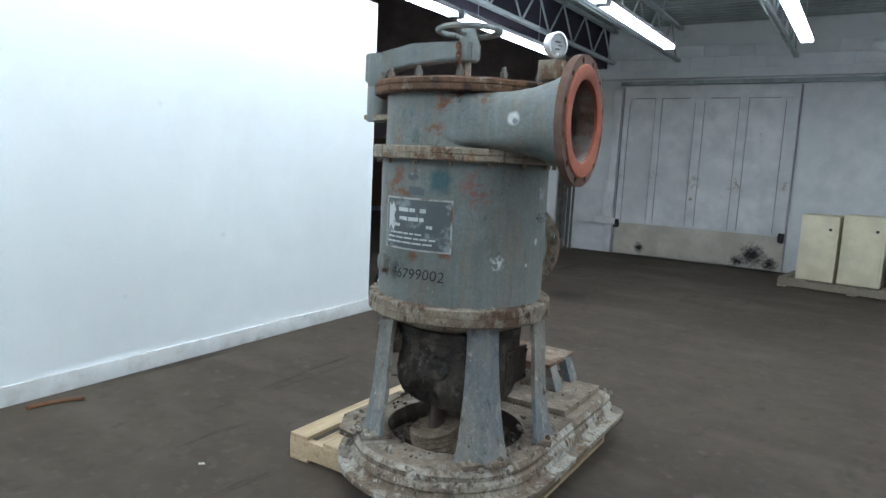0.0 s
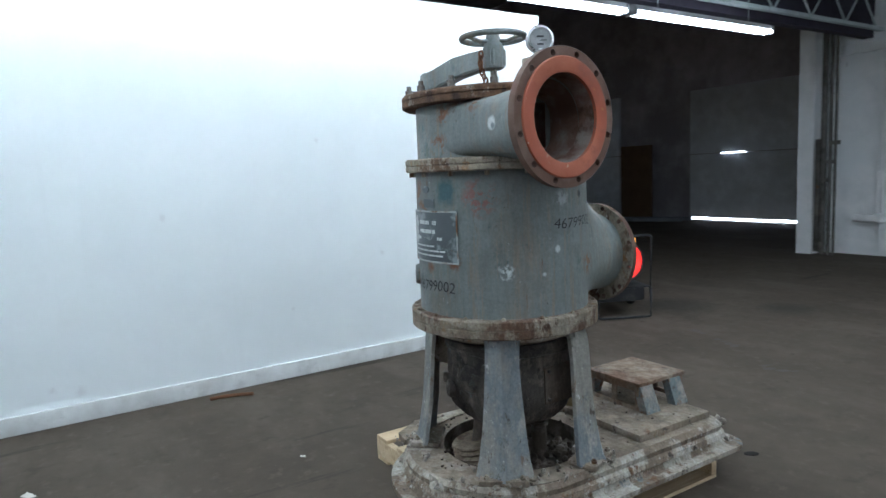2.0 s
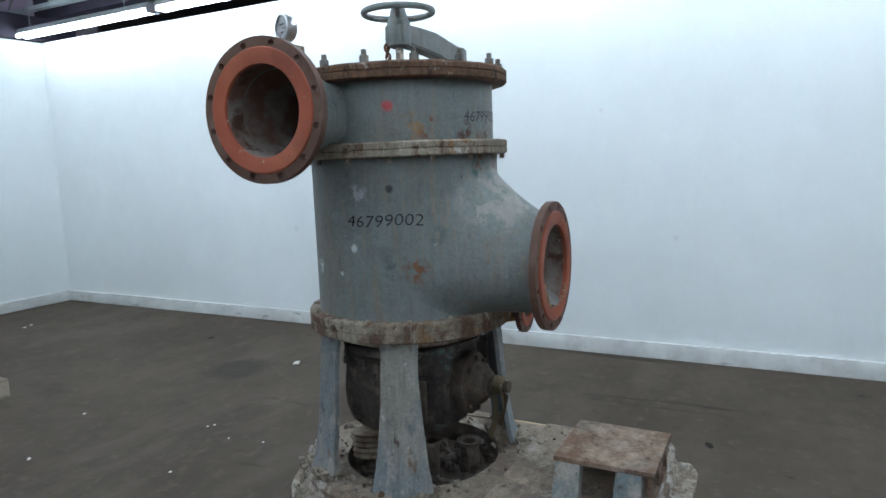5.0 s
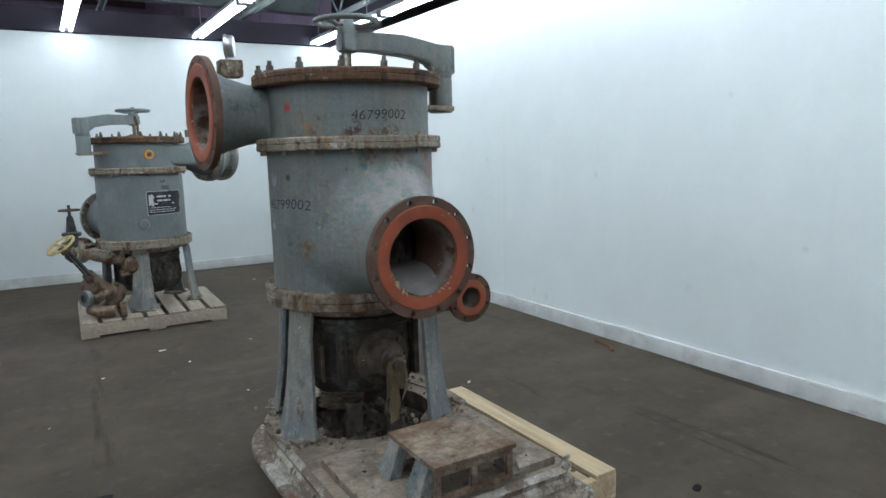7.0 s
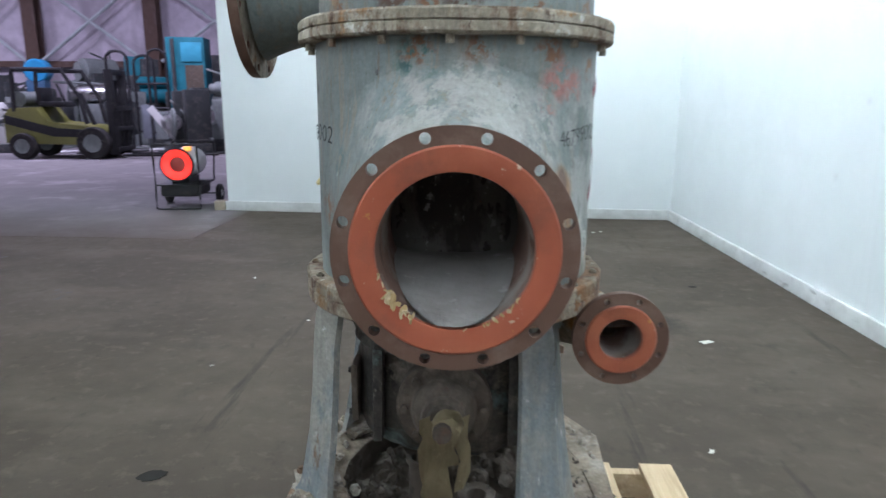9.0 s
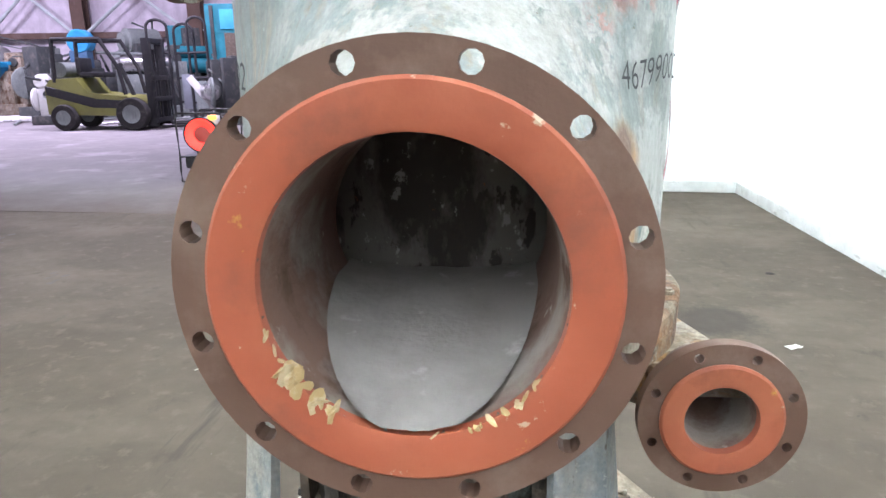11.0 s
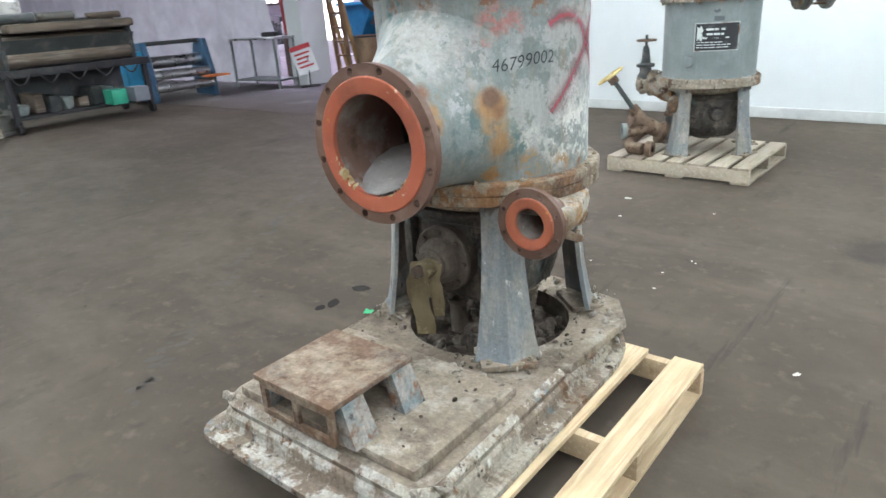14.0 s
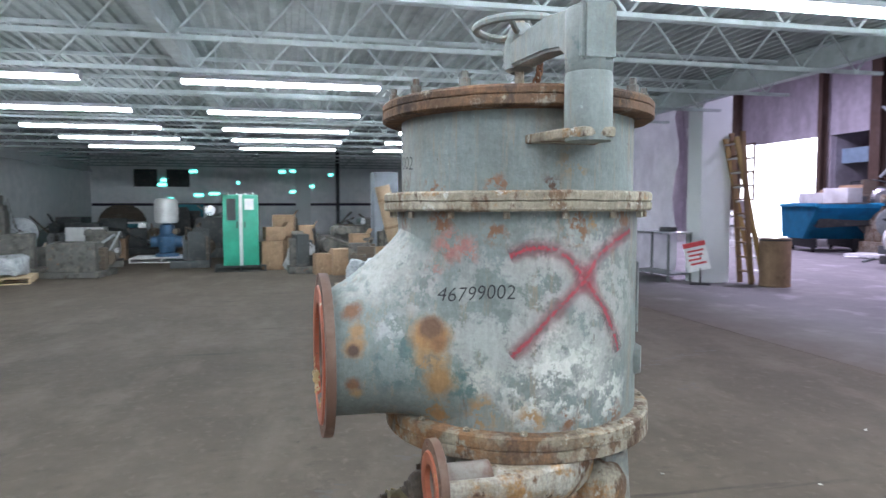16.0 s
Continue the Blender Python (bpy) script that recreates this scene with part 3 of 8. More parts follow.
def solid(name, bm, material, label="", category="", group="", kind="", at=(0, 0, 0), turn=0.0, smooth=True):
    ob = new(name, mesh_of(name, bm, material, smooth))
    ob.matrix_basis = pose(*at, 0, 0, turn)
    return tagged(ob, label, category, group, kind)


def add_box(bm, lo, hi, bevel=0.0, m=None, index=0):
    lo, hi = Vector(lo), Vector(hi)
    mid, size = (lo + hi) / 2, hi - lo
    t = Matrix.Translation(mid) @ Matrix.Diagonal((*size, 1))
    made = bmesh.ops.create_cube(bm, size=1.0, matrix=(m @ t) if m else t)
    faces = {f for v in made["verts"] for f in v.link_faces}
    for f in faces:
        f.material_index = index
    if bevel:
        edges = {e for v in made["verts"] for e in v.link_edges}
        bmesh.ops.bevel(bm, geom=list(edges), offset=bevel, segments=2, affect="EDGES", profile=0.6)
    return bm


def box(lo, hi, bevel=0.0, m=None):
    return add_box(bmesh.new(), lo, hi, bevel, m)


def add_lathe(bm, profile, steps=48, m=None, closed=False, arc=None, index=0):
    """Profile rows (radius, z) turned round z."""
    rings = []
    start, sweep = arc or (0.0, 2 * math.pi)
    count = steps if arc is None else steps + 1
    for r, z in profile:
        ring = []
        for i in range(count):
            a = start + sweep * i / steps
            p = Vector((r * math.cos(a), r * math.sin(a), z))
            ring.append(bm.verts.new(m @ p if m else p))
        rings.append(ring)
    pairs = list(zip(rings, rings[1:])) + ([(rings[-1], rings[0])] if closed else [])
    for a, b in pairs:
        for i in range(count if arc is None else steps):
            j = (i + 1) % count
            f = bm.faces.new((a[i], a[j], b[j], b[i]))
            f.material_index = index
    return rings


def lathe(profile, steps=48, m=None, closed=False):
    bm = bmesh.new()
    add_lathe(bm, profile, steps, m, closed)
    return bm


def add_rod(bm, a, b, r, r2=None, sides=10, index=0):
    a, b = Vector(a), Vector(b)
    d = b - a
    m = Matrix.Translation(a) @ d.to_track_quat("Z", "Y").to_matrix().to_4x4()
    rings = add_lathe(bm, ((r, 0), (r if r2 is None else r2, d.length)), sides, m, index=index)
    bm.faces.new(list(reversed(rings[0]))).material_index = index
    bm.faces.new(rings[1]).material_index = index


def rod(a, b, r, r2=None, sides=10):
    bm = bmesh.new()
    add_rod(bm, a, b, r, r2, sides)
    return bm


def sweep(points, r, sides=8, closed=False):
    """A round bar along a line of points."""
    bm = bmesh.new()
    pts = [Vector(p) for p in points]
    rings = []
    for i, p in enumerate(pts):
        ahead = (pts[(i + 1) % len(pts)] if closed or i + 1 < len(pts) else p) - (pts[i - 1] if closed or i else p)
        q = ahead.to_track_quat("Z", "Y").to_matrix()
        rings.append([bm.verts.new(p + q @ Vector((r * math.cos(2 * math.pi * s / sides), r * math.sin(2 * math.pi * s / sides), 0))) for s in range(sides)])
    for a, b in list(zip(rings, rings[1:])) + ([(rings[-1], rings[0])] if closed else []):
        for s in range(sides):
            bm.faces.new((a[s], a[(s + 1) % sides], b[(s + 1) % sides], b[s]))
    if not closed:
        bm.faces.new(rings[0]), bm.faces.new(rings[-1])
    return bm


def prism(outline, z0, z1, bevel=0.0, m=None):
    """A flat outline raised from z0 to z1."""
    bm = bmesh.new()
    low = [bm.verts.new((x, y, z0)) for x, y in outline]
    high = [bm.verts.new((x, y, z1)) for x, y in outline]
    bm.faces.new(list(reversed(low))), bm.faces.new(high)
    for i in range(len(low)):
        j = (i + 1) % len(low)
        bm.faces.new((low[i], low[j], high[j], high[i]))
    if bevel:
        bmesh.ops.bevel(bm, geom=list(bm.edges), offset=bevel, segments=2, affect="EDGES", profile=0.6)
    if m:
        bmesh.ops.transform(bm, matrix=m, verts=bm.verts)
    return bm


def roughen(bm, amount, scale, fine=0.0):
    for v in bm.verts:
        v.co += noise.noise_vector(v.co * scale) * amount + noise.noise_vector(v.co * scale * 4.3) * fine
    return bm


def loft(sections, cap=False):
    """Rings of points, one after another, skinned."""
    bm = bmesh.new()
    rings = [[bm.verts.new(p) for p in s] for s in sections]
    for a, b in zip(rings, rings[1:]):
        for i in range(len(a)):
            j = (i + 1) % len(a)
            bm.faces.new((a[i], a[j], b[j], b[i]))
    if cap:
        bm.faces.new(list(reversed(rings[0]))), bm.faces.new(rings[-1])
    return bm


def facing(angle, at):
    """A pose whose z points outwards at that angle in the plan, with y up."""
    a = radians(angle)
    z = Vector((math.cos(a), math.sin(a), 0))
    y = Vector((0, 0, 1))
    x = y.cross(z)
    m = Matrix((x, y, z)).transposed().to_4x4()
    return Matrix.Translation(at) @ m


def wrapped(bm, radius, middle, z):
    """Bends flat work (x along, y up) round an upright cylinder, centred at an angle."""
    for v in bm.verts:
        a = radians(middle) + v.co.x / radius
        r = radius + v.co.z
        v.co = Vector((r * math.cos(a), r * math.sin(a), z + v.co.y))
    return bm


def written(text, height, shear=0.0, jitter=0.0):
    """The mesh of a line of writing, in the xy plane, centred."""
    cu = bpy.data.curves.new("writing", "FONT")
    cu.body, cu.size, cu.shear, cu.resolution_u, cu.offset = text, height * 1.38, shear, 3, -0.0006
    ob = bpy.data.objects.new("writing", cu)
    scene.collection.objects.link(ob)
    me = bpy.data.meshes.new_from_object(ob.evaluated_get(bpy.context.evaluated_depsgraph_get()))
    bpy.data.objects.remove(ob)
    bm = bmesh.new()
    bm.from_mesh(me)
    bpy.data.meshes.remove(me)
    xs = [v.co.x for v in bm.verts]
    mid = (min(xs) + max(xs)) / 2
    for v in bm.verts:
        v.co.x -= mid
        v.co.y += jitter * math.sin(v.co.x * 31.0) - height / 2
    return bm

# ---- structure ----
def slab(name, lo, hi, material, kind="structure", label="", category="", bevel=0.0):
    return solid(name, box(lo, hi, bevel), material, label, category, "", kind)


slab("floor", (-32, -34, -0.3), (34, 22, 0.0), M_floor, label="dark oil-stained concrete floor", category="floor")
slab("floor_bay", (1.35, -33, -0.2), (33, -2.1, 0.004), M_bay_floor, label="pale concrete floor of the loading bay, darker towards its north and west edges", category="floor")
WALL_TOP = 3.085


def wall_run(name, a, b, out, thick, z0, z1, material, label, category, bevel=0.0):
    """A straight run of wall in the plan from a to b, its face on that line, its thickness behind it, set out by a distance."""
    d = (Vector(b) - Vector(a)).normalized()
    n = Vector((-d.y, d.x))
    line = [Vector(a) + n * out, Vector(b) + n * out, Vector(b) + n * (out - thick), Vector(a) + n * (out - thick)]
    return solid(name, prism([tuple(q) for q in line], z0, z1, bevel), material, label, category, "", "structure")


WEST_A, WEST_B = (-4.231, 5.245), (-4.112, -3.745)
SOUTH_A, SOUTH_B = (-4.112, -3.745), (1.66, -4.018)
wall_run("wall_west", WEST_A, (-4.110, -3.89), 0.0, 0.13, 0, WALL_TOP, M_wall, "tall smooth white partition wall", "wall")
wall_run("wall_south", SOUTH_A, SOUTH_B, 0.0, 0.13, 0, WALL_TOP, M_wall, "tall smooth white partition wall", "wall")
wall_run("baseboard_west", (-4.2315, 5.285), (-4.1115, -3.71), 0.028, 0.027, 0, 0.125, M_skirt, "scuffed white baseboard", "baseboard", 0.004)
wall_run("baseboard_south", (-4.082, -3.7464), (1.69, -4.0194), 0.028, 0.027, 0, 0.125, M_skirt, "scuffed white baseboard", "baseboard", 0.004)
wall_run("trim_wall_top", (-4.5, -3.66), (1.66, -3.95), 0.0, 0.30, WALL_TOP + 0.01, WALL_TOP + 0.28, M_beam_void, "dark beam above the partition", "beam")

# north wall of the hall with the big sliding door
north = slab("wall_north", (-4.95, 12.25, 0), (31.0, 12.45, 4.2), M_block, label="grey painted block wall", category="wall")
slab("pier_north", (-5.29, 11.85, 0), (-5.03, 12.45, 4.2), M_block, label="white painted wall pier", category="wall")
slab("trim_lintel", (-5.4, 12.13, 3.22), (31.0, 12.245, 3.36), M_block, label="projecting painted ledge over the door", category="trim")
for k in range(60):
    part("block", box((-4.9 + 0.41 * k, 12.236, 3.38), (-4.9 + 0.41 * k + 0.395, 12.2495, 3.57), 0.006), M_block, north)
    part("block", box((-5.1 + 0.41 * k, 12.236, 3.58), (-5.1 + 0.41 * k + 0.395, 12.2495, 3.77), 0.006), M_block, north)

door = thing("sliding_door", (-2.5, 12.17, 0), 0, "large off-white panelled sliding door with scraped kick plate", "door")
DW, DH = 1.43, 3.08
part("panel", box((-DW, 0.0, 0.02), (DW, 0.05, DH), 0.006), M_door, door)
ARCHES = ((-1.345, -0.175, -0.865, -0.760), (-0.035, 1.245, 0.540, 0.670))
for a, b in ((-DW, -1.345), (-0.175, -0.035), (1.245, DW)):
    part("stile", box((a, -0.032, 0.62), (b, 0.002, DH - 0.20), 0.004), M_door, door)
part("rail", box((-DW, -0.0325, DH - 0.199), (DW, 0.002, DH), 0.004), M_door, door)
for x0, x1, m0, m1 in ARCHES:
    part("stile", box((m0, -0.030, 0.62), (m1, 0.002, DH - 0.201), 0.004), M_door, door)
    for q, way in ((x0, 1), (x1, -1)):
        bow = [(q, DH - 0.199), (q, DH - 0.30)] + [(q + way * 0.10 * (1 - math.cos(t)), DH - 0.30 + 0.10 * math.sin(t)) for t in (math.pi / 2 * k / 6 for k in range(7))]
        part("arch_corner", prism(bow, -0.003, 0.0315, m=Matrix.Rotation(radians(90), 4, "X")), M_door, door)
    # dark strips laid on the panel face draw the shade along stiles and rail
    for lo, hi in ((x0, m0), (m1, x1)):
        for gx in (lo + 0.002, hi - 0.014):
            part("panel_groove", box((gx, -0.0065, 0.64), (gx + 0.012, -0.001, DH - 0.22)), M_dark, door, "dark strip standing in for shade beside the stile")
    part("panel_groove", box((x0 + 0.10, -0.0065, DH - 0.213), (x1 - 0.10, -0.001, DH - 0.201)), M_dark, door, "dark strip standing in for shade under the rail")
part("jamb_trim", box((-DW - 0.20, -0.03, 0.02), (-DW - 0.06, 0.03, DH - 0.05), 0.004), M_door, door)
part("jamb_trim", box((-DW - 0.26, -0.045, 0.70), (-DW - 0.16, 0.02, 1.35), 0.006), M_door, door)
part("edge_gap", box((-DW - 0.035, 0.0, 0.02), (-DW - 0.003, 0.04, DH)), M_dark, door, "dark gap at the door edge")
part("edge_gap", box((DW + 0.003, 0.0, 0.02), (DW + 0.03, 0.04, DH)), M_dark, door, "dark gap at the door edge")
part("kick_plate", box((-DW, -0.02, 0.03), (DW, 0.003, 0.60), 0.004), M_kick, door, "scraped cream kick plate with black marks")
part("latch_bar", box((-2.02, -0.075, 0.55), (-1.42, -0.046, 0.67), 0.006), M_door, door)
for qx in (-1.40, 1.38):
    part("latch_hook", roughen(box((qx - 0.05, -0.06, 0.50), (qx + 0.05, -0.021, 0.66), 0.02), 0.02, 14.0), M_iron_black, door, "black broken latch")
part("door_track", box((-DW - 0.1, -0.02, DH + 0.03), (DW + 2.2, 0.06, DH + 0.10), 0.004), M_joist, door)

bm = bmesh.new()
for k, (px, pr) in enumerate(((-4.84, 0.045), (-4.74, 0.03), (-4.66, 0.022))):
    add_rod(bm, (px, 11.80, 0.02), (px, 11.80, 3.9), pr, sides=12)
    add_box(bm, (px - pr - 0.03, 11.78, 1.2 + 0.3 * k), (px + pr + 0.03, 11.85, 1.26 + 0.3 * k))
add_box(bm, (-5.0, 11.84, 0.05), (-4.92, 11.93, 1.9), 0.01)
solid("wall_pipes", bm, M_dull, "grey vertical pipes against the pier", "pipe", kind="structure")

# dark bay behind the west partition
slab("wall_dark_north", (-26, 17.2, 0), (-5.4, 17.4, 8.0), M_dark, label="dim far wall of the unlit bay", category="wall")
slab("wall_dark_east", (-5.45, 12.46, 0), (-5.25, 17.2, 8.0), M_dark, label="dim wall of the unlit bay", category="wall")
slab("wall_dark_west", (-26.2, -34, 0), (-26.0, 17.4, 8.0), M_dark, label="dim wall of the unlit bay", category="wall")
slab("ceiling_dark", (-26, -34, 8.0), (-4.45, 17.4, 8.2), M_dark, label="unlit roof", category="ceiling")
# added sheet, coloured near-black for the unlit open space above the partition
slab("wall_dark_fascia", (-4.50, -4.2, 3.43), (-4.35, 17.4, 8.0), M_beam_void, label="near-black sheet standing in for the dark void over the partition", category="wall")

# hall
slab("wall_east", (29.0, -6.0, 0), (29.2, 12.3, 4.2), M_block, label="pale grey far wall of the hall", category="wall")
slab("trim_east_rail", (28.93, -5.9, 1.72), (28.995, 12.2, 1.84), M_beam_void, label="dark rail along the far wall", category="trim")
slab("pilaster_east", (28.80, 2.5, 0), (28.99, 3.2, 4.15), M_wall, label="white painted pilaster", category="pillar")


def corrugated(x0, x1, y0, y1, z, pitch=0.19, depth=0.045):
    bm = bmesh.new()
    y, rows, up = y0, [], False
    while y < y1:
        for dy, h in ((0, 0), (0.30, 0), (0.42, 1), (0.88, 1)):
            rows.append((y + dy * pitch, z + h * depth))
        y += pitch
    a = [bm.verts.new((x0, yy, zz)) for yy, zz in rows]
    b = [bm.verts.new((x1, yy, zz)) for yy, zz in rows]
    for i in range(len(rows) - 1):
        bm.faces.new((a[i], a[i + 1], b[i + 1], b[i]))
    return bm


solid("ceiling", corrugated(-4.4, 29.1, -5.0, 12.4, 4.12), M_deck, "grey corrugated steel roof deck", "ceiling", kind="structure", smooth=False)
slab("ceiling_cover", (-4.45, -5.1, 4.20), (29.2, 12.45, 4.3), M_deck, label="roof above the steel deck", category="ceiling")


def joist(x, y0, y1, zb, zt):
    bm = bmesh.new()
    for zc, w in ((zb, 0.035), (zt, 0.04)):
        add_box(bm, (x - w, y0, zc), (x - 0.012, y1, zc + 0.05))
        add_box(bm, (x + 0.012, y0, zc), (x + w, y1, zc + 0.05))
    y, step, flip = y0, 0.46, False
    while y + step < y1:
        add_rod(bm, (x, y, zb + 0.03 if flip else zt), (x, y + step, zt if flip else zb + 0.03), 0.016, sides=5)
        y, flip = y + step, not flip
    return bm


for k in range(19):
    jx = -3.05 + 1.85 * k if k < 18 else -4.22
    solid("ceiling_joist", joist(jx, -5.0, 12.2, 3.50, 4.05), M_joist, "grey open-web steel roof joist", "joist", "roof joists", "structure", smooth=False)
for gy in (-4.75, 4.9):
    bm = bmesh.new()
    add_box(bm, (-4.3, gy - 0.09, 3.72), (29, gy + 0.09, 3.745))
    add_box(bm, (-4.3, gy - 0.09, 4.085), (29, gy + 0.09, 4.11))
    add_box(bm, (-4.3, gy - 0.01, 3.745), (29, gy + 0.01, 4.085))
    solid("ceiling_girder", bm, M_joist, "grey steel roof girder", "girder", "roof girders", "structure", smooth=False)


def tube_lamp(tubes=M_tube, label="hanging fluorescent strip light, lit, with white housing"):
    lamp = thing("ceiling_light", (0, 0, TUBE_Z), 0, label, "ceiling light", "fluorescent strip lights")
    bm = prism(((-0.062, 0.022), (-0.045, 0.075), (0.045, 0.075), (0.062, 0.022)), -1.21, 1.21, m=Matrix.Rotation(radians(90), 4, "X"))
    part("housing", bm, M_fixture, lamp)
    for dx in (-0.045, 0.045):
        part("tube", rod((dx, -1.19, -0.005), (dx, 1.19, -0.005), 0.019, sides=10), tubes, lamp, "slim white tube")
    for dy in (-1.2, 1.2):
        part("tube_socket", box((-0.07, dy - 0.012, -0.03), (0.07, dy + 0.012, 0.06), 0.004), M_fixture, lamp)
    for dy in (-0.8, 0.8):
        part("hanger", rod((0, dy, 0.07), (0, dy, 1.005), 0.005, sides=6), M_joist, lamp)
    return lamp


places = [(x, 7.36 - 2.52 * k) for x in STAGE_LINES for k in range(5)]
# the three lamps at y 10.4 are unseen, added to brighten the north wall
places += [(x, y) for x in HALL_LINES for y in (0.03, 3.45, 6.95) if (x, y) != (4.83, 0.03)] + [(x, 10.4) for x in HALL_LINES[:3]]
for some, tubes in (([q for q in places if q[0] < 3], M_tube), ([q for q in places if q[0] > 3], M_hall_tube)):
    lamp = tube_lamp(tubes)
    lamp.matrix_basis = pose(*some[0], TUBE_Z)
    for px, py in some[1:]:
        copy_thing(lamp, pose(px, py, TUBE_Z))
tube_lamp(M_dead_tube, "hanging fluorescent strip light, switched off, with grey housing").matrix_basis = pose(4.83, 0.03, TUBE_Z)

# loading bay beyond the south partition
M_bay_wall = surface("stained_bay_wall", (0.52, 0.48, 0.53), (((0.36, 0.33, 0.36), 0.7, 0.45, 0.62, (1, 1, 0.3)), ((0.22, 0.15, 0.12), 1.5, 0.66, 0.74, (1, 1, 0.3)), ((0.46, 0.44, 0.47), 1.1, 0.60, 0.72, ONE)), rough=0.8, bump=0.1)
slab("wall_bay_south", (-5, -20.4, 0), (18.9, -20.2, 9.0), M_bay_wall, label="stained pale wall of the loading bay", category="wall")
slab("wall_bay_south_far", (27.0, -20.4, 0), (33, -20.2, 9.0), M_bay_wall, label="stained pale wall of the loading bay", category="wall")
slab("wall_bay_post", (21.35, -20.4, 0), (21.65, -20.2, 4.8), M_bay_wall, label="wall strip between the bay openings", category="wall")
slab("wall_recess_back", (18.0, -25.2, 0), (21.6, -25.0, 5.6), M_dark, label="dark back of the unlit dock recess", category="wall")
slab("wall_recess_side", (21.3, -25.0, 0), (21.5, -20.41, 5.6), M_dark, label="dark side of the unlit dock recess", category="wall")
slab("wall_recess_end", (18.0, -25.0, 0), (18.2, -20.41, 5.6), M_dark, label="dark side of the unlit dock recess", category="wall")
slab("ceiling_recess", (18.0, -25.2, 5.61), (21.6, -20.41, 5.8), M_dark, label="dark roof of the unlit dock recess", category="ceiling")
slab("wall_bay_head", (18.9, -20.4, 4.81), (27.0, -20.2, 9.0), M_bay_wall, label="stained pale wall above the open gate", category="wall")
slab("wall_bay_west", (-5.2, -20.4, 0), (-5.0, -4.2, 9.0), M_bay_wall, label="stained bay wall", category="wall")
slab("wall_bay_east", (32.8, -20.4, 0), (33.0, -5, 9.0), M_bay_wall, label="stained bay wall", category="wall")
slab("ceiling_bay", (-5.2, -20.4, 9.0), (33, -4.4, 9.2), M_bay_wall, label="high roof of the bay", category="ceiling")
slab("wall_bay_fascia", (-4.4, -5.2, 4.20), (33, -5.05, 9.0), M_bay_wall, label="fascia above the hall roof edge", category="wall")

# ---- the machines ----
def ring_points(r, n, phase=0.0):
    return [(r * math.cos(2 * math.pi * i / n + phase), r * math.sin(2 * math.pi * i / n + phase)) for i in range(n)]


def drilled_ring(outer, bore, holes, circle, hole, thick, m, phase=None):
    """A flange with real bolt holes, its face at z = 0 and its back at -thick."""
    bm = bmesh.new()
    loops = [ring_points(outer, 64), ring_points(bore, 48)]
    phase = math.pi / 2 + math.pi / holes if phase is None else phase
    for i in range(holes):
        a = phase + 2 * math.pi * i / holes
        loops.append([(circle * math.cos(a) + x, circle * math.sin(a) + y) for x, y in ring_points(hole, 10)])
    edges = []
    for lp in loops:
        vs = [bm.verts.new((x, y, 0)) for x, y in lp]
        edges += [bm.edges.new((vs[i], vs[(i + 1) % len(vs)])) for i in range(len(vs))]
    bmesh.ops.triangle_fill(bm, use_beauty=True, edges=edges)
    got = bmesh.ops.extrude_face_region(bm, geom=bm.faces[:])
    bmesh.ops.translate(bm, vec=(0, 0, -thick), verts=[g for g in got["geom"] if isinstance(g, bmesh.types.BMVert)])
    bmesh.ops.transform(bm, matrix=m, verts=bm.verts)
    return bm


def shell(radius, z0, z1, gap=None, steps=96, rows=14, thick=0.012):
    """An upright drum; gap: (angle, half width, low, high) left open for a nozzle."""
    bm = bmesh.new()
    zs = [z0 + (z1 - z0) * j / rows for j in range(rows + 1)]
    vs = [[bm.verts.new((radius * math.cos(2 * math.pi * i / steps), radius * math.sin(2 * math.pi * i / steps), z)) for i in range(steps)] for z in zs]
    for j in range(rows):
        for i in range(steps):
            if gap:
                a = (i + 0.5) * 360 / steps
                off = abs((a - gap[0] + 180) % 360 - 180)
                if off < gap[1] and gap[2] < (zs[j] + zs[j + 1]) / 2 < gap[3]:
                    continue
            bm.faces.new((vs[j][i], vs[j][(i + 1) % steps], vs[j + 1][(i + 1) % steps], vs[j + 1][i]))
    return bm


def leg_mesh(angle, foot, out):
    """A V-shaped tapering leg with a pad at the top and a bolted foot."""
    sections = []
    for z, r, w, d in ((0.885, 0.345, 0.076, 0.046), (0.84, 0.352, 0.072, 0.052), (0.76, 0.362, 0.071, 0.050), (0.62, 0.372, 0.080, 0.048), (0.50, 0.382, 0.090, 0.050), (foot + 0.09, 0.396, 0.103, 0.056), (foot + 0.03, 0.403, 0.113, 0.064), (foot + 0.005, 0.41, 0.118, 0.074)):
        r += out
        w *= 1.03
        sections.append([(r + 0.004, -w, z), (r + d * 0.55, -w * 0.45, z), (r + d * 0.88, -w * 0.12, z), (r + d, 0, z), (r + d * 0.88, w * 0.12, z), (r + d * 0.55, w * 0.45, z), (r + 0.004, w, z), (r - 0.014, w * 0.97, z), (r + d - 0.030, 0, z), (r - 0.014, -w * 0.97, z)])
    bm = loft(sections, cap=True)
    roughen(bm, 0.004, 9.0, 0.0015)
    bmesh.ops.transform(bm, matrix=Matrix.Rotation(radians(angle), 4, "Z"), verts=bm.verts)
    return bm


def bolt_mesh(x, y, z, r=0.013, h=0.03, rod_h=0.02):
    bm = bmesh.new()
    add_lathe(bm, ((0.0005, z), (r, z), (r, z + h * 0.7), (r * 0.6, z + h * 0.75), (r * 0.6, z + h * 0.75 + rod_h), (0.0005, z + h * 0.75 + rod_h)), 6, Matrix.Translation((x, y, 0)))
    return bm


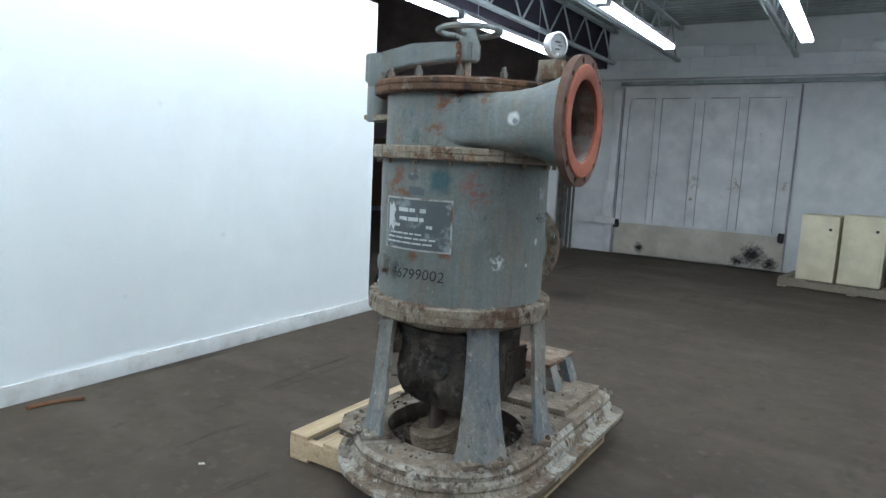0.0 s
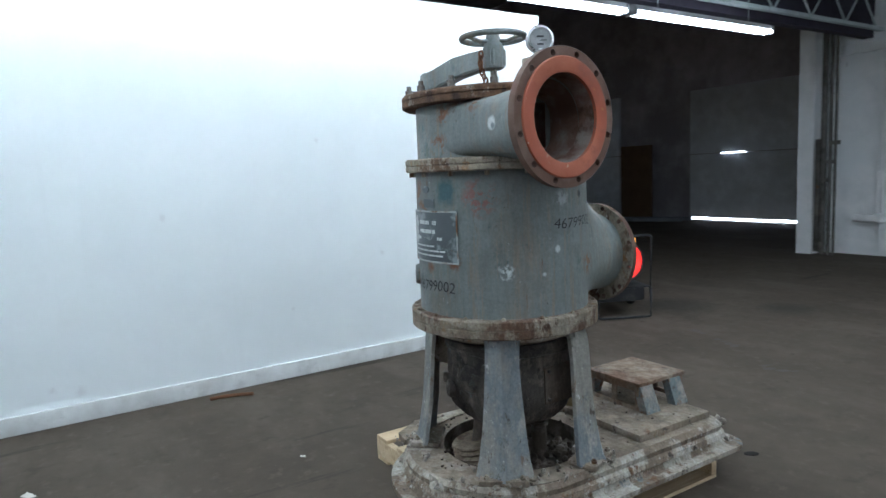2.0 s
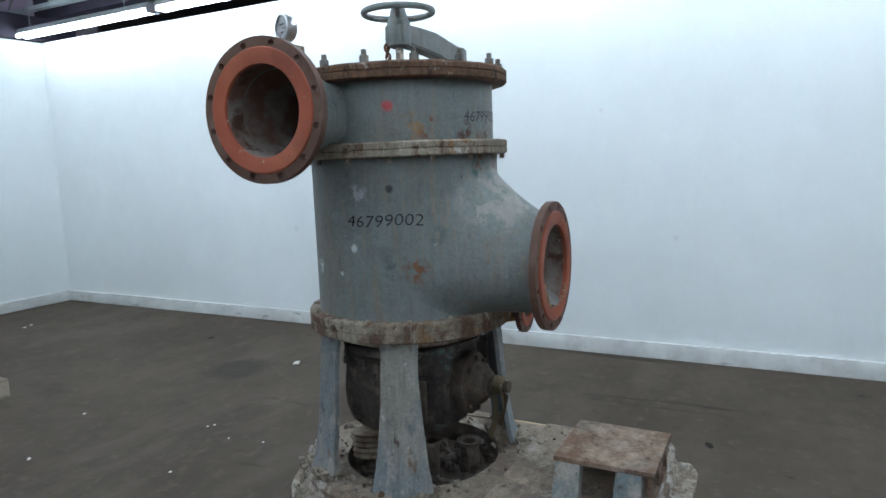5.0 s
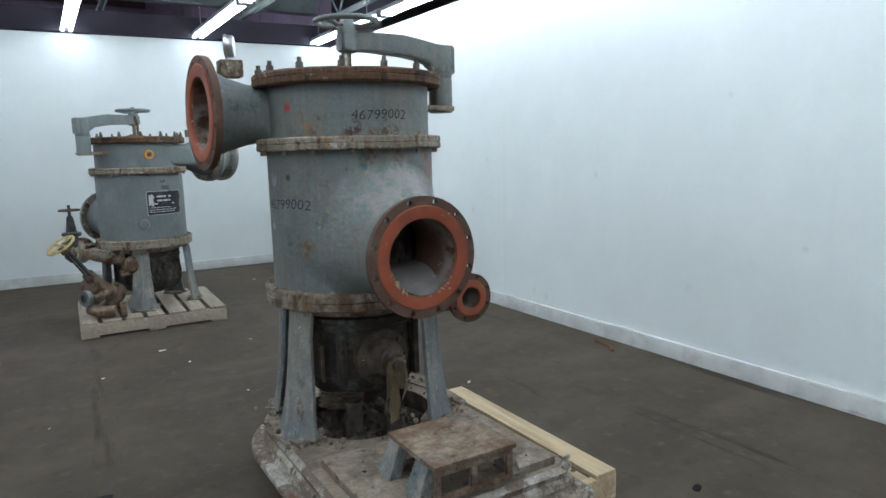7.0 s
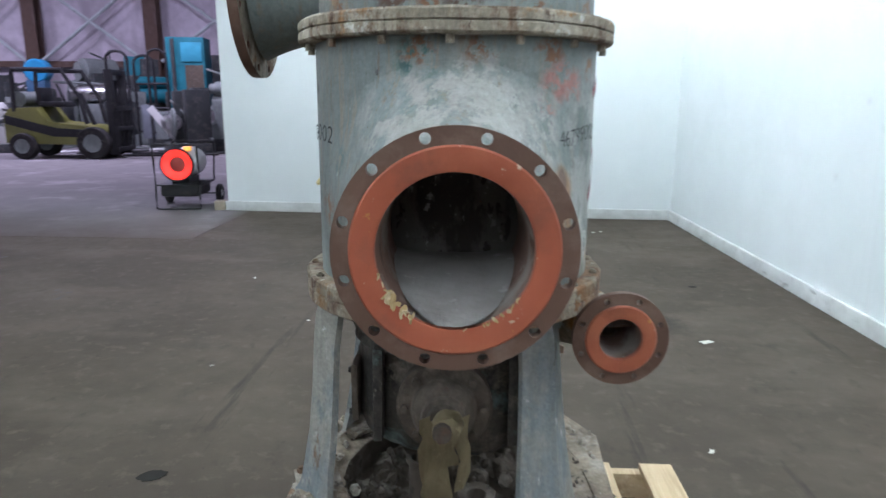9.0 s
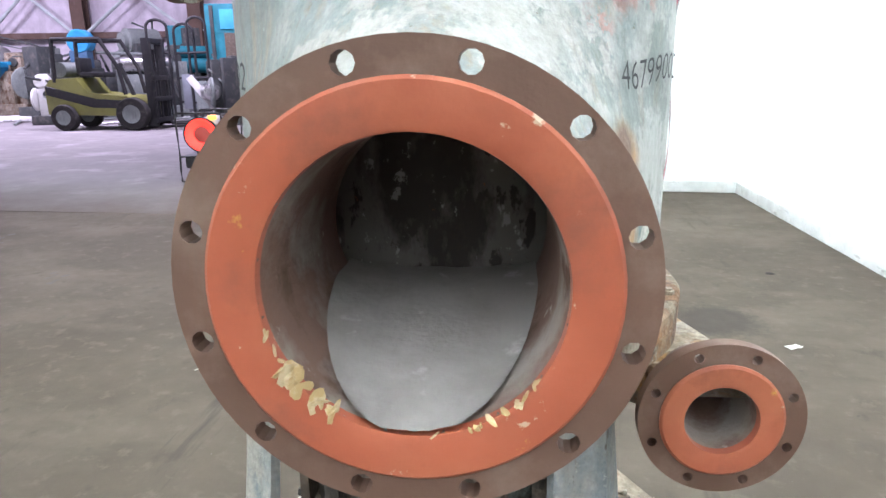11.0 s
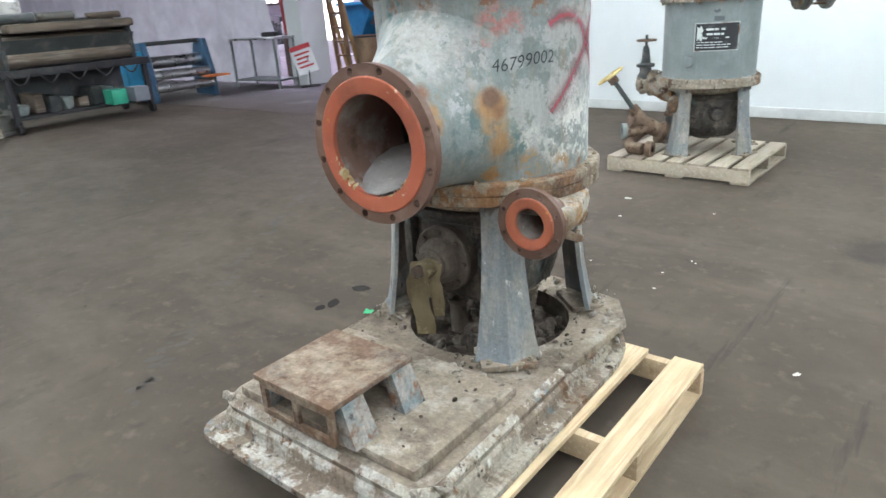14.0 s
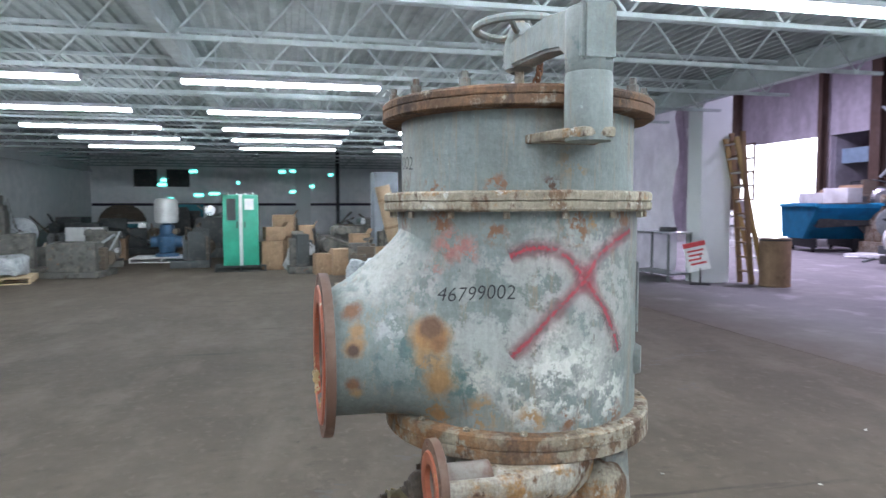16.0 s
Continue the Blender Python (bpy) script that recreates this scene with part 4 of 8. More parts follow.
def stroke(points, width, lift):
    """A sprayed stroke along points (along, up), thinning out to both edges."""
    bm = bmesh.new()
    mark = bm.loops.layers.uv.new("across")
    fine = []
    for (x0, y0), (x1, y1) in zip(points, points[1:]):
        fine += [(x0 + (x1 - x0) * s / 6, y0 + (y1 - y0) * s / 6) for s in range(6)]
    fine.append(points[-1])
    prev = None
    for i, (x, y) in enumerate(fine):
        a, b = fine[max(i - 1, 0)], fine[min(i + 1, len(fine) - 1)]
        dx, dy = b[0] - a[0], b[1] - a[1]
        ln = math.hypot(dx, dy)
        w = width * (0.9 + 0.25 * noise.noise((x * 14, y * 14, 3.0)))
        row = [bm.verts.new((x - dy / ln * w * s, y + dx / ln * w * s, lift)) for s in (-0.5, 0.0, 0.5)]
        if prev:
            for q in (0, 1):
                f = bm.faces.new((prev[q], prev[q + 1], row[q + 1], row[q]))
                for lp in f.loops:
                    lp[mark].uv = (0.0 if lp.vert in (prev[1], row[1]) else 1.0, 0.0)
        prev = row
    return bm


def nozzle_rings(angle, table, n=48):
    """Rings round an outward axis: rows of (distance from the drum's axis, half width, top, bottom)."""
    a = radians(angle)
    u, v = Vector((math.cos(a), math.sin(a), 0)), Vector((-math.sin(a), math.cos(a), 0))
    rings = []
    for dist, w, top, low, *aside in table:
        mid, half = (top + low) / 2, (top - low) / 2
        e = 0.38 + 0.62 * max(0.0, min(1.0, (dist - 0.28) / 0.26))
        ring = []
        for i in range(n):
            c, q = math.cos(2 * math.pi * i / n), math.sin(2 * math.pi * i / n)
            c, q = math.copysign(abs(c) ** e, c), math.copysign(abs(q) ** e, q)
            ring.append(u * dist + v * ((aside[0] if aside else 0.0) + w * c) + Vector((0, 0, mid + half * q)))
        rings.append(ring)
    return rings


def outlet_skin(angle, R, n=72, rows=12):
    """A neck that springs from the drum's surface without a crease and ends in a circle at the flange."""
    a = radians(angle)
    u, up = Vector((math.cos(a), math.sin(a), 0)), Vector((0, 0, 1))
    v = Vector((-math.sin(a), math.cos(a), 0))
    rings = [[] for _ in range(rows + 2)]
    for i in range(n):
        c, q = math.cos(2 * math.pi * i / n), math.sin(2 * math.pi * i / n)
        end = u * 0.618 + v * (0.190 * c) + up * (1.150 + 0.196 * q)
        turn = radians(68) * c
        foot_z = 1.15 + (0.385 if q > 0 else 0.212) * q
        foot = (u * math.cos(turn) + v * math.sin(turn)) * (R - 0.001) + up * foot_z
        along = (v * math.cos(turn) - u * math.sin(turn)) * (-turn * R) + up * (1.15 - foot_z)
        along = along.normalized() if along.length > 0 else u
        gap = (end - foot).length
        t0, t1 = along * gap * (0.85 * abs(c) + 0.30 * abs(q)), u * gap * (0.55 * abs(c) + 0.22 * abs(q))
        for j in range(rows + 1):
            s = j / rows
            rings[j].append(foot * (2 * s ** 3 - 3 * s ** 2 + 1) + t0 * (s ** 3 - 2 * s ** 2 + s) + end * (3 * s ** 2 - 2 * s ** 3) + t1 * (s ** 3 - s ** 2))
        rings[rows + 1].append(end + u * 0.024)
    return loft(rings)


def bent_sheet(x0, x1, y0, y1, z0, z1, n=16):
    return loft([[(x0 + (x1 - x0) * i / n, y, z) for y, z in ((y0, z0), (y1, z0), (y1, z1), (y0, z1))] for i in range(n + 1)], cap=True)


def flange_set(root, angle, dist, z, outer, bore, ring, circle, holes, hole, thick, side=0.0, metal=None, gasket=True, deep=0.26, inner=None, throat=None):
    a = radians(angle)
    at = (dist * math.cos(a) - side * math.sin(a), dist * math.sin(a) + side * math.cos(a), z)
    m = facing(angle, at)
    fl = part("nozzle_flange", drilled_ring(outer, bore, holes, circle, hole, thick, m), metal or M_flange_face, root, "drilled round pipe flange")
    fl.data.materials.append(M_rim)
    axis = Vector((math.cos(a), math.sin(a), 0))
    for p in fl.data.polygons:
        if p.normal.dot(axis) < -0.5:
            p.material_index = 1
    if gasket:
        rg = bmesh.new()
        add_lathe(rg, ((bore - 0.004, -0.01), (bore - 0.003, 0.003), (bore + 0.004, 0.006), (ring - 0.004, 0.006), (ring, 0.0025), (ring, -0.002)), 64, m)
        part("gasket_face", rg, M_gasket, fl, "bright orange painted sealing ring")
    lb = bmesh.new()
    add_lathe(lb, ((bore - 0.003, 0.0), (bore - 0.006, -0.05), (throat or bore - 0.006, -deep)), 48, m)
    part("bore", lb, inner or (M_mouth if gasket else M_bore), fl, "scaly dusty pipe bore")
    return fl, m


def pressure_screen(at, turn, drop, label, body, foot, own=True, flange_metal=None):
    root = thing("pressure_screen", at, turn, label, "machine")
    R, RU = 0.388, 0.375
    flange_metal = flange_metal or M_flange_face
    part("barrel", shell(R, 0.93, 1.60, (92, 24, 0.97, 1.30)), body, root, "grey-green painted steel barrel with rust and chips")
    part("upper_drum", shell(RU, 1.63, 1.885, (-33, 26, 1.67, 1.84)), body, root)
    part("screen_basket", lathe(((0.30, 0.95), (0.30, 1.60)), 48), M_screen, root, "dark slotted screen basket inside")
    part("barrel_floor", lathe(((0.001, 0.975), (0.384, 0.962)), 40), M_bore, root)
    part("drum_floor", lathe(((0.001, 1.640), (0.372, 1.640)), 40), M_bore, root)
    part("core", lathe(((0.16, 1.64), (0.16, 1.87)), 32), M_screen, root)

    def band(name, z0, z1, r, metal, seam, inner=0.30):
        mid = (z0 + z1) / 2
        prof = [(inner, z0), (r - 0.006, z0), (r, z0 + 0.006), (r, mid - 0.003), (r - 0.006, mid), (r, mid + 0.003), (r, z1 - 0.006), (r - 0.006, z1), (inner, z1)] if seam else [(inner, z0), (r - 0.006, z0), (r, z0 + 0.006), (r, z1 - 0.008), (r - 0.008, z1), (inner, z1)]
        bm = lathe(prof, 72)
        roughen(bm, 0.0025, 11.0, 0.0012)
        return part(name, bm, metal, root)

    band("middle_flange", 1.588, 1.645, 0.432, M_rim, True)
    band("base_flange", 0.893, 0.972, 0.432, M_base_rim if own else M_rim, True)
    lid = lathe(((0.36, 1.868), (0.428, 1.868), (0.436, 1.874), (0.436, 1.896), (0.431, 1.899), (0.436, 1.902), (0.436, 1.918), (0.428, 1.926), (0.30, 1.932), (0.10, 1.938), (0.055, 1.95), (0.001, 1.95)), 72)
    part("lid", roughen(lid, 0.002, 12.0, 0.001), M_lid_rim, root, "heavily rusted bolted steel lid")
    pan = lathe(((0.36, 0.893), (0.35, 0.86), (0.29, 0.835), (0.24, 0.82), (0.001, 0.82)), 48)
    part("bottom_pan", pan, M_rim, root)
    for i in range(14):
        a = radians(12 + 360 / 14 * i)
        if abs((math.degrees(a) - 175 + 180) % 360 - 180) < 12:
            continue
        part("lid_stud", bolt_mesh(0.402 * math.cos(a), 0.402 * math.sin(a), 1.925, 0.017, 0.038, 0.018), M_stud, root)
    for i in range(16):
        a = radians(360 / 16 * i)
        part("flange_bolt", bolt_mesh(0.41 * math.cos(a), 0.41 * math.sin(a), 1.568, 0.010, 0.026, 0.0), M_rim, root)
        part("flange_bolt", bolt_mesh(0.412 * math.cos(a + 0.12), 0.412 * math.sin(a + 0.12), 0.970, 0.011, 0.012, 0.004), M_rim, root)

    # outlet: a hopper-topped nozzle running smoothly out of the barrel
    skin = outlet_skin(92, R)
    part("outlet_nozzle", skin, body, root, "flaring outlet nozzle grey with dust")
    flange_set(root, 92, 0.646, 1.145, 0.252, 0.165, 0.215, 0.2335, 12, 0.0125, 0.027, metal=flange_metal, gasket=own, deep=0.33)
    bed = bmesh.new()
    rows = []
    for j in range(15):
        y = 0.295 + 0.356 * j / 14
        fill = 1.068 - 0.076 * max(0.0, (j - 3) / 11) ** 1.6
        half = math.sqrt(max(0.160 ** 2 - (1.145 - fill) ** 2, 0.0)) + 0.004
        row = []
        for i in range(13):
            k = i / 6 - 1
            row.append(bed.verts.new((half * k, y, fill + 0.010 * abs(k) ** 4 + 0.004 * noise.noise((i * 0.7, j * 0.6, 4.0)))))
        rows.append(row)
    for ra, rb in zip(rows, rows[1:]):
        for i in range(12):
            bed.faces.new((ra[i], ra[i + 1], rb[i + 1], rb[i]))
    bmesh.ops.transform(bed, matrix=Matrix.Rotation(radians(2), 4, "Z"), verts=bed.verts)
    part("dust_bed", bed, M_bed, root, "pale settled dust in the outlet")
    if own:
        fm = facing(92, (0.646 * math.cos(radians(92)), 0.646 * math.sin(radians(92)), 1.145))
        rg = random.Random(3)
        for k in range(40):
            a = radians(rg.uniform(203, 240) if k > 29 else rg.choice((rg.uniform(196, 238), rg.uniform(200, 232), rg.uniform(270, 335))))
            q = rg.uniform(0.010, 0.020) if k > 29 else rg.uniform(0.003, 0.009)
            bm = bmesh.new()
            bmesh.ops.create_icosphere(bm, subdivisions=1, radius=1.0, matrix=fm @ Matrix.Translation((0.162 * math.cos(a), 0.162 * math.sin(a), 0.004)) @ Euler((rg.random(), rg.random(), rg.random() * 3)).to_matrix().to_4x4() @ Matrix.Diagonal((q, q * rg.uniform(0.3, 0.8), 0.002, 1)))
            part("gasket_scrap", roughen(bm, 0.005, 60.0), M_scrap_paper, root, "torn yellow gasket scrap")
    # inlet: a wide-rooted tangential cone
    low = 0.0 if own else 0.03
    rows = ((0.0, 0.178, 1.874, 1.645, -0.192), (0.20, 0.172, 1.874, 1.643, -0.198), (0.34, 0.168, 1.877, 1.636, -0.204), (0.44, 0.174, 1.895, 1.618, -0.212), (0.52, 0.186, 1.925, 1.592, -0.218), (0.588, 0.200, 1.962, 1.566, -0.221))
    rows = [(d, w, hi - low * min(1.0, d / 0.4), lo - low * max(0.0, min(1.0, (d - 0.3) / 0.2)), q) for d, w, hi, lo, q in rows]
    part("inlet_liner", loft(nozzle_rings(3, [(d, w - 0.007, hi - 0.007, lo + 0.007, q) for d, w, hi, lo, q in rows[1:-1]])), M_mouth, root, "rusty inside of the inlet")
    part("inlet_nozzle", loft(nozzle_rings(3, rows)), body, root, "flaring tangential inlet nozzle")
    flange_set(root, 3, 0.629, 1.763 - low, 0.253, 0.164, 0.218, 0.232, 12, 0.0125, 0.030, side=-0.221, metal=flange_metal, gasket=own, deep=0.080, throat=0.152)
    # reject outlet low at the side
    a = radians(91.7)
    sm = [Vector((-0.432, 0.352, 0.871)), Vector((-0.425, 0.28, 0.868)), Vector((-0.40, 0.17, 0.862)), Vector((-0.33, 0.03, 0.855)), Vector((-0.22, -0.06, 0.85))]
    rr = (0.066, 0.072, 0.094, 0.115, 0.125)
    rings = []
    for p, r, d in zip(sm, rr, (90, 94, 100, 118, 130)):
        t = radians(d)
        v = Vector((-math.sin(t), math.cos(t), 0))
        rings.append([p + v * (r * math.cos(2 * math.pi * i / 24)) + Vector((0, 0, min(r * math.sin(2 * math.pi * i / 24), 0.895 - p.z))) for i in range(24)])
    part("reject_nozzle", roughen(loft(rings), 0.003, 14.0), M_crusty, root, "rust-caked side outlet pipe")
    flange_set(root, 91.7, 0.391, 0.872, 0.118, 0.056, 0.088, 0.103, 8, 0.0075, 0.022, side=0.414, metal=flange_metal, gasket=own, deep=0.16)
    part("drain_pipe", roughen(sweep(((-0.30, 0.02, 0.83), (-0.285, -0.02, 0.78), (-0.268, -0.06, 0.735), (-0.262, -0.075, 0.70)), 0.048, 14), 0.004, 16.0), M_crusty, root, "rust-caked drain pipe")
    dm = Matrix.Translation((-0.265, -0.085, 0.672)) @ Euler((radians(14), radians(-14), radians(28))).to_matrix().to_4x4()
    part("drain_flange", roughen(prism([(0.105 * c, 0.058 * q) for c, q in ring_points(1, 28)], -0.012, 0.014, 0.004, dm), 0.002, 20.0), M_plate, root, "rusty oval drain flange")
    for q in (-0.078, 0.078):
        part("drain_bolt", lathe(((0.001, 0.034), (0.011, 0.033), (0.013, 0.012), (0.013, -0.02)), 6, dm @ Matrix.Translation((q, 0, 0))), M_rim, root)
    part("side_boss", lathe(((0.001, 0.02), (0.042, 0.018), (0.05, 0.0), (0.05, -0.03)), 28, facing(238, (0.388 * math.cos(radians(238)), 0.388 * math.sin(radians(238)), 1.12))), body, root)

    # lifting davit: post, arm, screw and wheel
    px, py = -0.520, -0.012
    post = lathe(((0.001, 1.765), (0.058, 1.765), (0.060, 1.80), (0.060, 1.93), (0.057, 1.935), (0.060, 1.94), (0.060, 2.085), (0.055, 2.095), (0.001, 2.095)), 28, Matrix.Translation((px, py, 0)))
    part("davit_post", post, body, root)
    ear = prism(((-0.578, -0.06), (-0.578, 0.03), (-0.50, 0.06), (-0.36, 0.10), (-0.33, 0.0), (-0.34, -0.12), (-0.46, -0.075)), 1.772, 1.797, 0.007)
    part("davit_ear", ear, M_rim, root)
    arm = [[Vector((x, y0 + w * s, z)) for s, z in ((-1, lo), (1, lo), (1, hi), (-1, hi))] for x, y0, w, lo, hi in
           ((-0.585, -0.012, 0.045, 1.955, 2.098), (-0.49, -0.012, 0.045, 1.965, 2.10), (-0.42, -0.012, 0.038, 2.015, 2.115), (-0.30, -0.012, 0.036, 2.035, 2.135), (-0.15, -0.010, 0.036, 2.045, 2.135), (-0.05, -0.008, 0.04, 2.048, 2.13), (0.03, -0.008, 0.045, 2.045, 2.13))]
    bm = loft(arm, cap=True)
    bmesh.ops.bevel(bm, geom=list(bm.edges), offset=0.008, segments=2, affect="EDGES")
    part("davit_arm", bm, body, root, "curved cast swing arm")
    cx, cy = -0.012, -0.008
    part("lifting_screw", rod((cx, cy, 1.94), (cx, cy, 2.21), 0.016, sides=12), M_rim, root)
    part("screw_hub", lathe(((0.03, 2.035), (0.048, 2.045), (0.048, 2.135), (0.04, 2.15), (0.03, 2.19), (0.001, 2.195)), 20, Matrix.Translation((cx, cy, 0))), body, root)
    wheel = sweep([(cx + 0.142 * math.cos(t), cy + 0.142 * math.sin(t), 2.178) for t in (2 * math.pi * i / 40 for i in range(40))], 0.0135, 8, closed=True)
    w = part("handwheel", wheel, body, root, "grey cast handwheel")
    for i in range(3):
        t = 2 * math.pi * i / 3 + 0.5
        part("spoke", sweep(((cx, cy, 2.165), (cx + 0.07 * math.cos(t), cy + 0.07 * math.sin(t), 2.158), (cx + 0.142 * math.cos(t), cy + 0.142 * math.sin(t), 2.178)), 0.010, 6), body, w)
    # chain
    bm = bmesh.new()
    for i in range(9):
        z = 2.105 - 0.020 * i
        off = 0.055 + 0.012 * math.sin(i * 0.6)
        turn_m = Matrix.Translation((cx - 0.02 + 0.004 * i, cy - off, z)) @ Matrix.Rotation(radians(90 * (i % 2) + 20), 4, "Z") @ Matrix.Rotation(radians(90), 4, "X")
        got = sweep([(0.010 * math.cos(t), 0.017 * math.sin(t), 0) for t in (2 * math.pi * q / 10 for q in range(10))], 0.0045, 5, closed=True)
        bmesh.ops.transform(got, matrix=turn_m, verts=got.verts)
        tmp = bpy.data.meshes.new("link")
        got.to_mesh(tmp)
        got.free()
        bm.from_mesh(tmp)
        bpy.data.meshes.remove(tmp)
    part("safety_chain", bm, M_chain, root, "rusty hanging chain")
    # pressure gauge
    gx, gy = 0.500, -0.182
    part("gauge_block", box((gx - 0.055, gy - 0.045, 1.925), (gx + 0.045, gy + 0.045, 2.0), 0.006, ), M_rim, root)
    part("gauge_stem", rod((gx, gy, 2.0), (gx, gy, 2.03), 0.010), M_steel, root)
    gm = facing(-22 if own else -100, (gx, gy, 2.062))
    g = part("pressure_gauge", lathe(((0.001, -0.03), (0.044, -0.03), (0.048, -0.024), (0.048, 0.0), (0.052, 0.002), (0.052, 0.010), (0.044, 0.012), (0.043, 0.006)), 32, gm), M_steel, root, "round steel pressure gauge")
    part("dial", lathe(((0.001, 0.0065), (0.0435, 0.0065)), 32, gm), M_dial, g, "weathered white dial")
    for lo, hi in (((-0.014, 0.008, 0.0068), (0.014, 0.014, 0.0078)), ((-0.012, -0.020, 0.0068), (0.012, -0.014, 0.0078)), ((-0.002, -0.004, 0.0068), (0.026, -0.001, 0.0078))):
        part("dial_mark", box(lo, hi, 0.0, gm), M_black, g)

    # nameplate
    np_angle, np_z = 269.0, 1.312
    pl = part("nameplate", wrapped(bent_sheet(-0.175, 0.175, -0.112, 0.112, 0.002, 0.006), R, np_angle, np_z), M_name if own else M_name_black, root, "dark engraved maker's plate with worn lettering")
    for x0, x1, y0, y1 in ((-0.175, 0.175, -0.112, -0.105), (-0.175, 0.175, 0.105, 0.112), (-0.175, -0.168, -0.105, 0.105), (0.168, 0.175, -0.105, 0.105)):
        part("plate_rim", wrapped(bent_sheet(x0, x1, y0, y1, 0.003, 0.0085), R, np_angle, np_z), M_name_edge, pl)
    bm = bmesh.new()
    rng = random.Random(4)

    def bars(y, h, x0, widths):
        x = x0
        for wd in widths:
            add_box(bm, (x, y, 0.0062), (x + wd, y + h, 0.0078))
            x += wd + 0.007
    bars(0.052, 0.016, -0.085, (0.055, 0.08))
    bars(0.014, 0.016, -0.08, (0.045, 0.05, 0.02))
    bars(-0.014, 0.013, -0.105, (0.028,))
    bars(-0.014, 0.013, 0.062, (0.028,))
    for y in (-0.045, -0.065, -0.085):
        bars(y, 0.007, -0.155, [rng.uniform(0.02, 0.05) for _ in range(6)])
    tagged(part("plate_lettering", wrapped(bm, R, np_angle, np_z), M_letter, pl), kind="stuff")
    word = written("SCREEN", 0.014)
    for v in word.verts:
        v.co += Vector((-0.006, -0.007, 0.0075))
    part("plate_word", wrapped(word, R, np_angle, np_z), M_letter, pl, "worn raised word")
    emblem = prism(((-0.155, -0.03), (-0.155, 0.085), (-0.14, 0.07), (-0.125, 0.09), (-0.105, 0.055), (-0.12, 0.03), (-0.105, 0.0), (-0.12, -0.035), (-0.14, -0.01)), 0.0062, 0.0078)
    part("emblem", wrapped(emblem, R, np_angle, np_z), M_letter, pl, "pale abstract emblem")
    part("oval_plate", wrapped(prism([(0.026 * c, 0.016 * s) for c, s in ring_points(1, 24)], 0.002, 0.006), R, 267, 1.515), M_name, root)
    part("small_plate", wrapped(box((-0.04, -0.018, 0.002), (0.04, 0.018, 0.005)), R, 270, 1.455), M_name, root)

    # gearbox under the barrel
    rows = ((0.875, 0.17, 0.17, 1.0), (0.845, 0.215, 0.215, 1.0), (0.825, 0.245, 0.245, 0.9), (0.812, 0.268, 0.262, 0.75), (0.775, 0.275, 0.268, 0.7), (0.768, 0.262, 0.255, 0.66), (0.70, 0.258, 0.252, 0.62), (0.62, 0.262, 0.256, 0.60), (0.545, 0.258, 0.252, 0.60), (0.492, 0.245, 0.240, 0.66), (0.462, 0.222, 0.222, 0.8), (0.450, 0.175, 0.175, 0.95), (0.435, 0.150, 0.150, 1.0), (0.425, 0.11, 0.11, 1.0), (0.418, 0.05, 0.05, 1.0))
    rings = []
    for z, hx, hy, e in rows:
        rings.append([(0.015 + hx * math.copysign(abs(c) ** e, c), 0.005 + hy * math.copysign(abs(q) ** e, q), z) for c, q in ring_points(1, 56)])
    gb = loft(rings, cap=True)
    gear = part("gearbox", roughen(gb, 0.010, 8.0, 0.004), M_gear, root, "dark oily cast-iron gearbox")
    for rx in (-0.175, 0.195):
        part("rib", roughen(box((rx - 0.014, 0.20, 0.52), (rx + 0.014, 0.280, 0.79), 0.006), 0.004, 12.0), M_gear, gear)
    part("boss", roughen(lathe(((0.001, 0.04), (0.05, 0.036), (0.066, 0.02), (0.07, -0.04)), 20, facing(-78, (0.06, -0.235, 0.66))), 0.006, 12.0), M_gear, gear)
    part("boss", roughen(lathe(((0.001, 0.03), (0.04, 0.026), (0.05, 0.0), (0.052, -0.04)), 18, facing(-112, (-0.10, -0.235, 0.58))), 0.006, 12.0), M_gear, gear)
    part("top_ring", roughen(lathe(((0.20, 0.800), (0.292, 0.800), (0.296, 0.806), (0.296, 0.822), (0.290, 0.828), (0.20, 0.828)), 56, Matrix.Translation((0.012, 0.004, 0))), 0.003, 14.0, 0.001), M_gear, gear, "bolted ring on the gearbox top")
    for lo, hi in (((0.262, 0.0, 0.545), (0.281, 0.21, 0.715)),):
        part("cover_plate", roughen(box(lo, hi, 0.005), 0.002, 20.0), M_cap, gear, "bolted inspection cover")
        for fa in (0.1, 0.9):
            for fb in (0.12, 0.88):
                m = facing(0, (hi[0], lo[1] + (hi[1] - lo[1]) * fa, lo[2] + (hi[2] - lo[2]) * fb))
                part("cover_bolt", lathe(((0.001, 0.010), (0.009, 0.009), (0.009, -0.004)), 6, m), M_gear, gear)
    part("oil_plug", lathe(((0.001, 0.035), (0.024, 0.033), (0.028, 0.0), (0.028, -0.02)), 12, facing(-125, (-0.14, -0.225, 0.62))), M_gear, gear)
    part("oil_plug", lathe(((0.001, 0.03), (0.02, 0.028), (0.024, 0.0), (0.024, -0.02)), 12, facing(-60, (0.16, -0.225, 0.73))), M_gear, gear)
    if own:
        part("lower_shaft", rod((0.02, -0.19, 0.30), (0.015, -0.15, 0.50), 0.034, sides=16), M_cap, gear)
    fringe = bmesh.new()
    add_lathe(fringe, ((0.252, 0.64), (0.256, 0.57), (0.250, 0.50)), 72, arc=(radians(180), radians(130)))
    for v in fringe.verts:
        if v.co.z < 0.53:
            v.co.z += 0.055 * noise.noise((v.co.x * 16, v.co.y * 16, 2.0)) + 0.03 * noise.noise((v.co.x * 50, v.co.y * 50, 5.0))
    bmesh.ops.solidify(fringe, geom=fringe.faces[:], thickness=0.005)
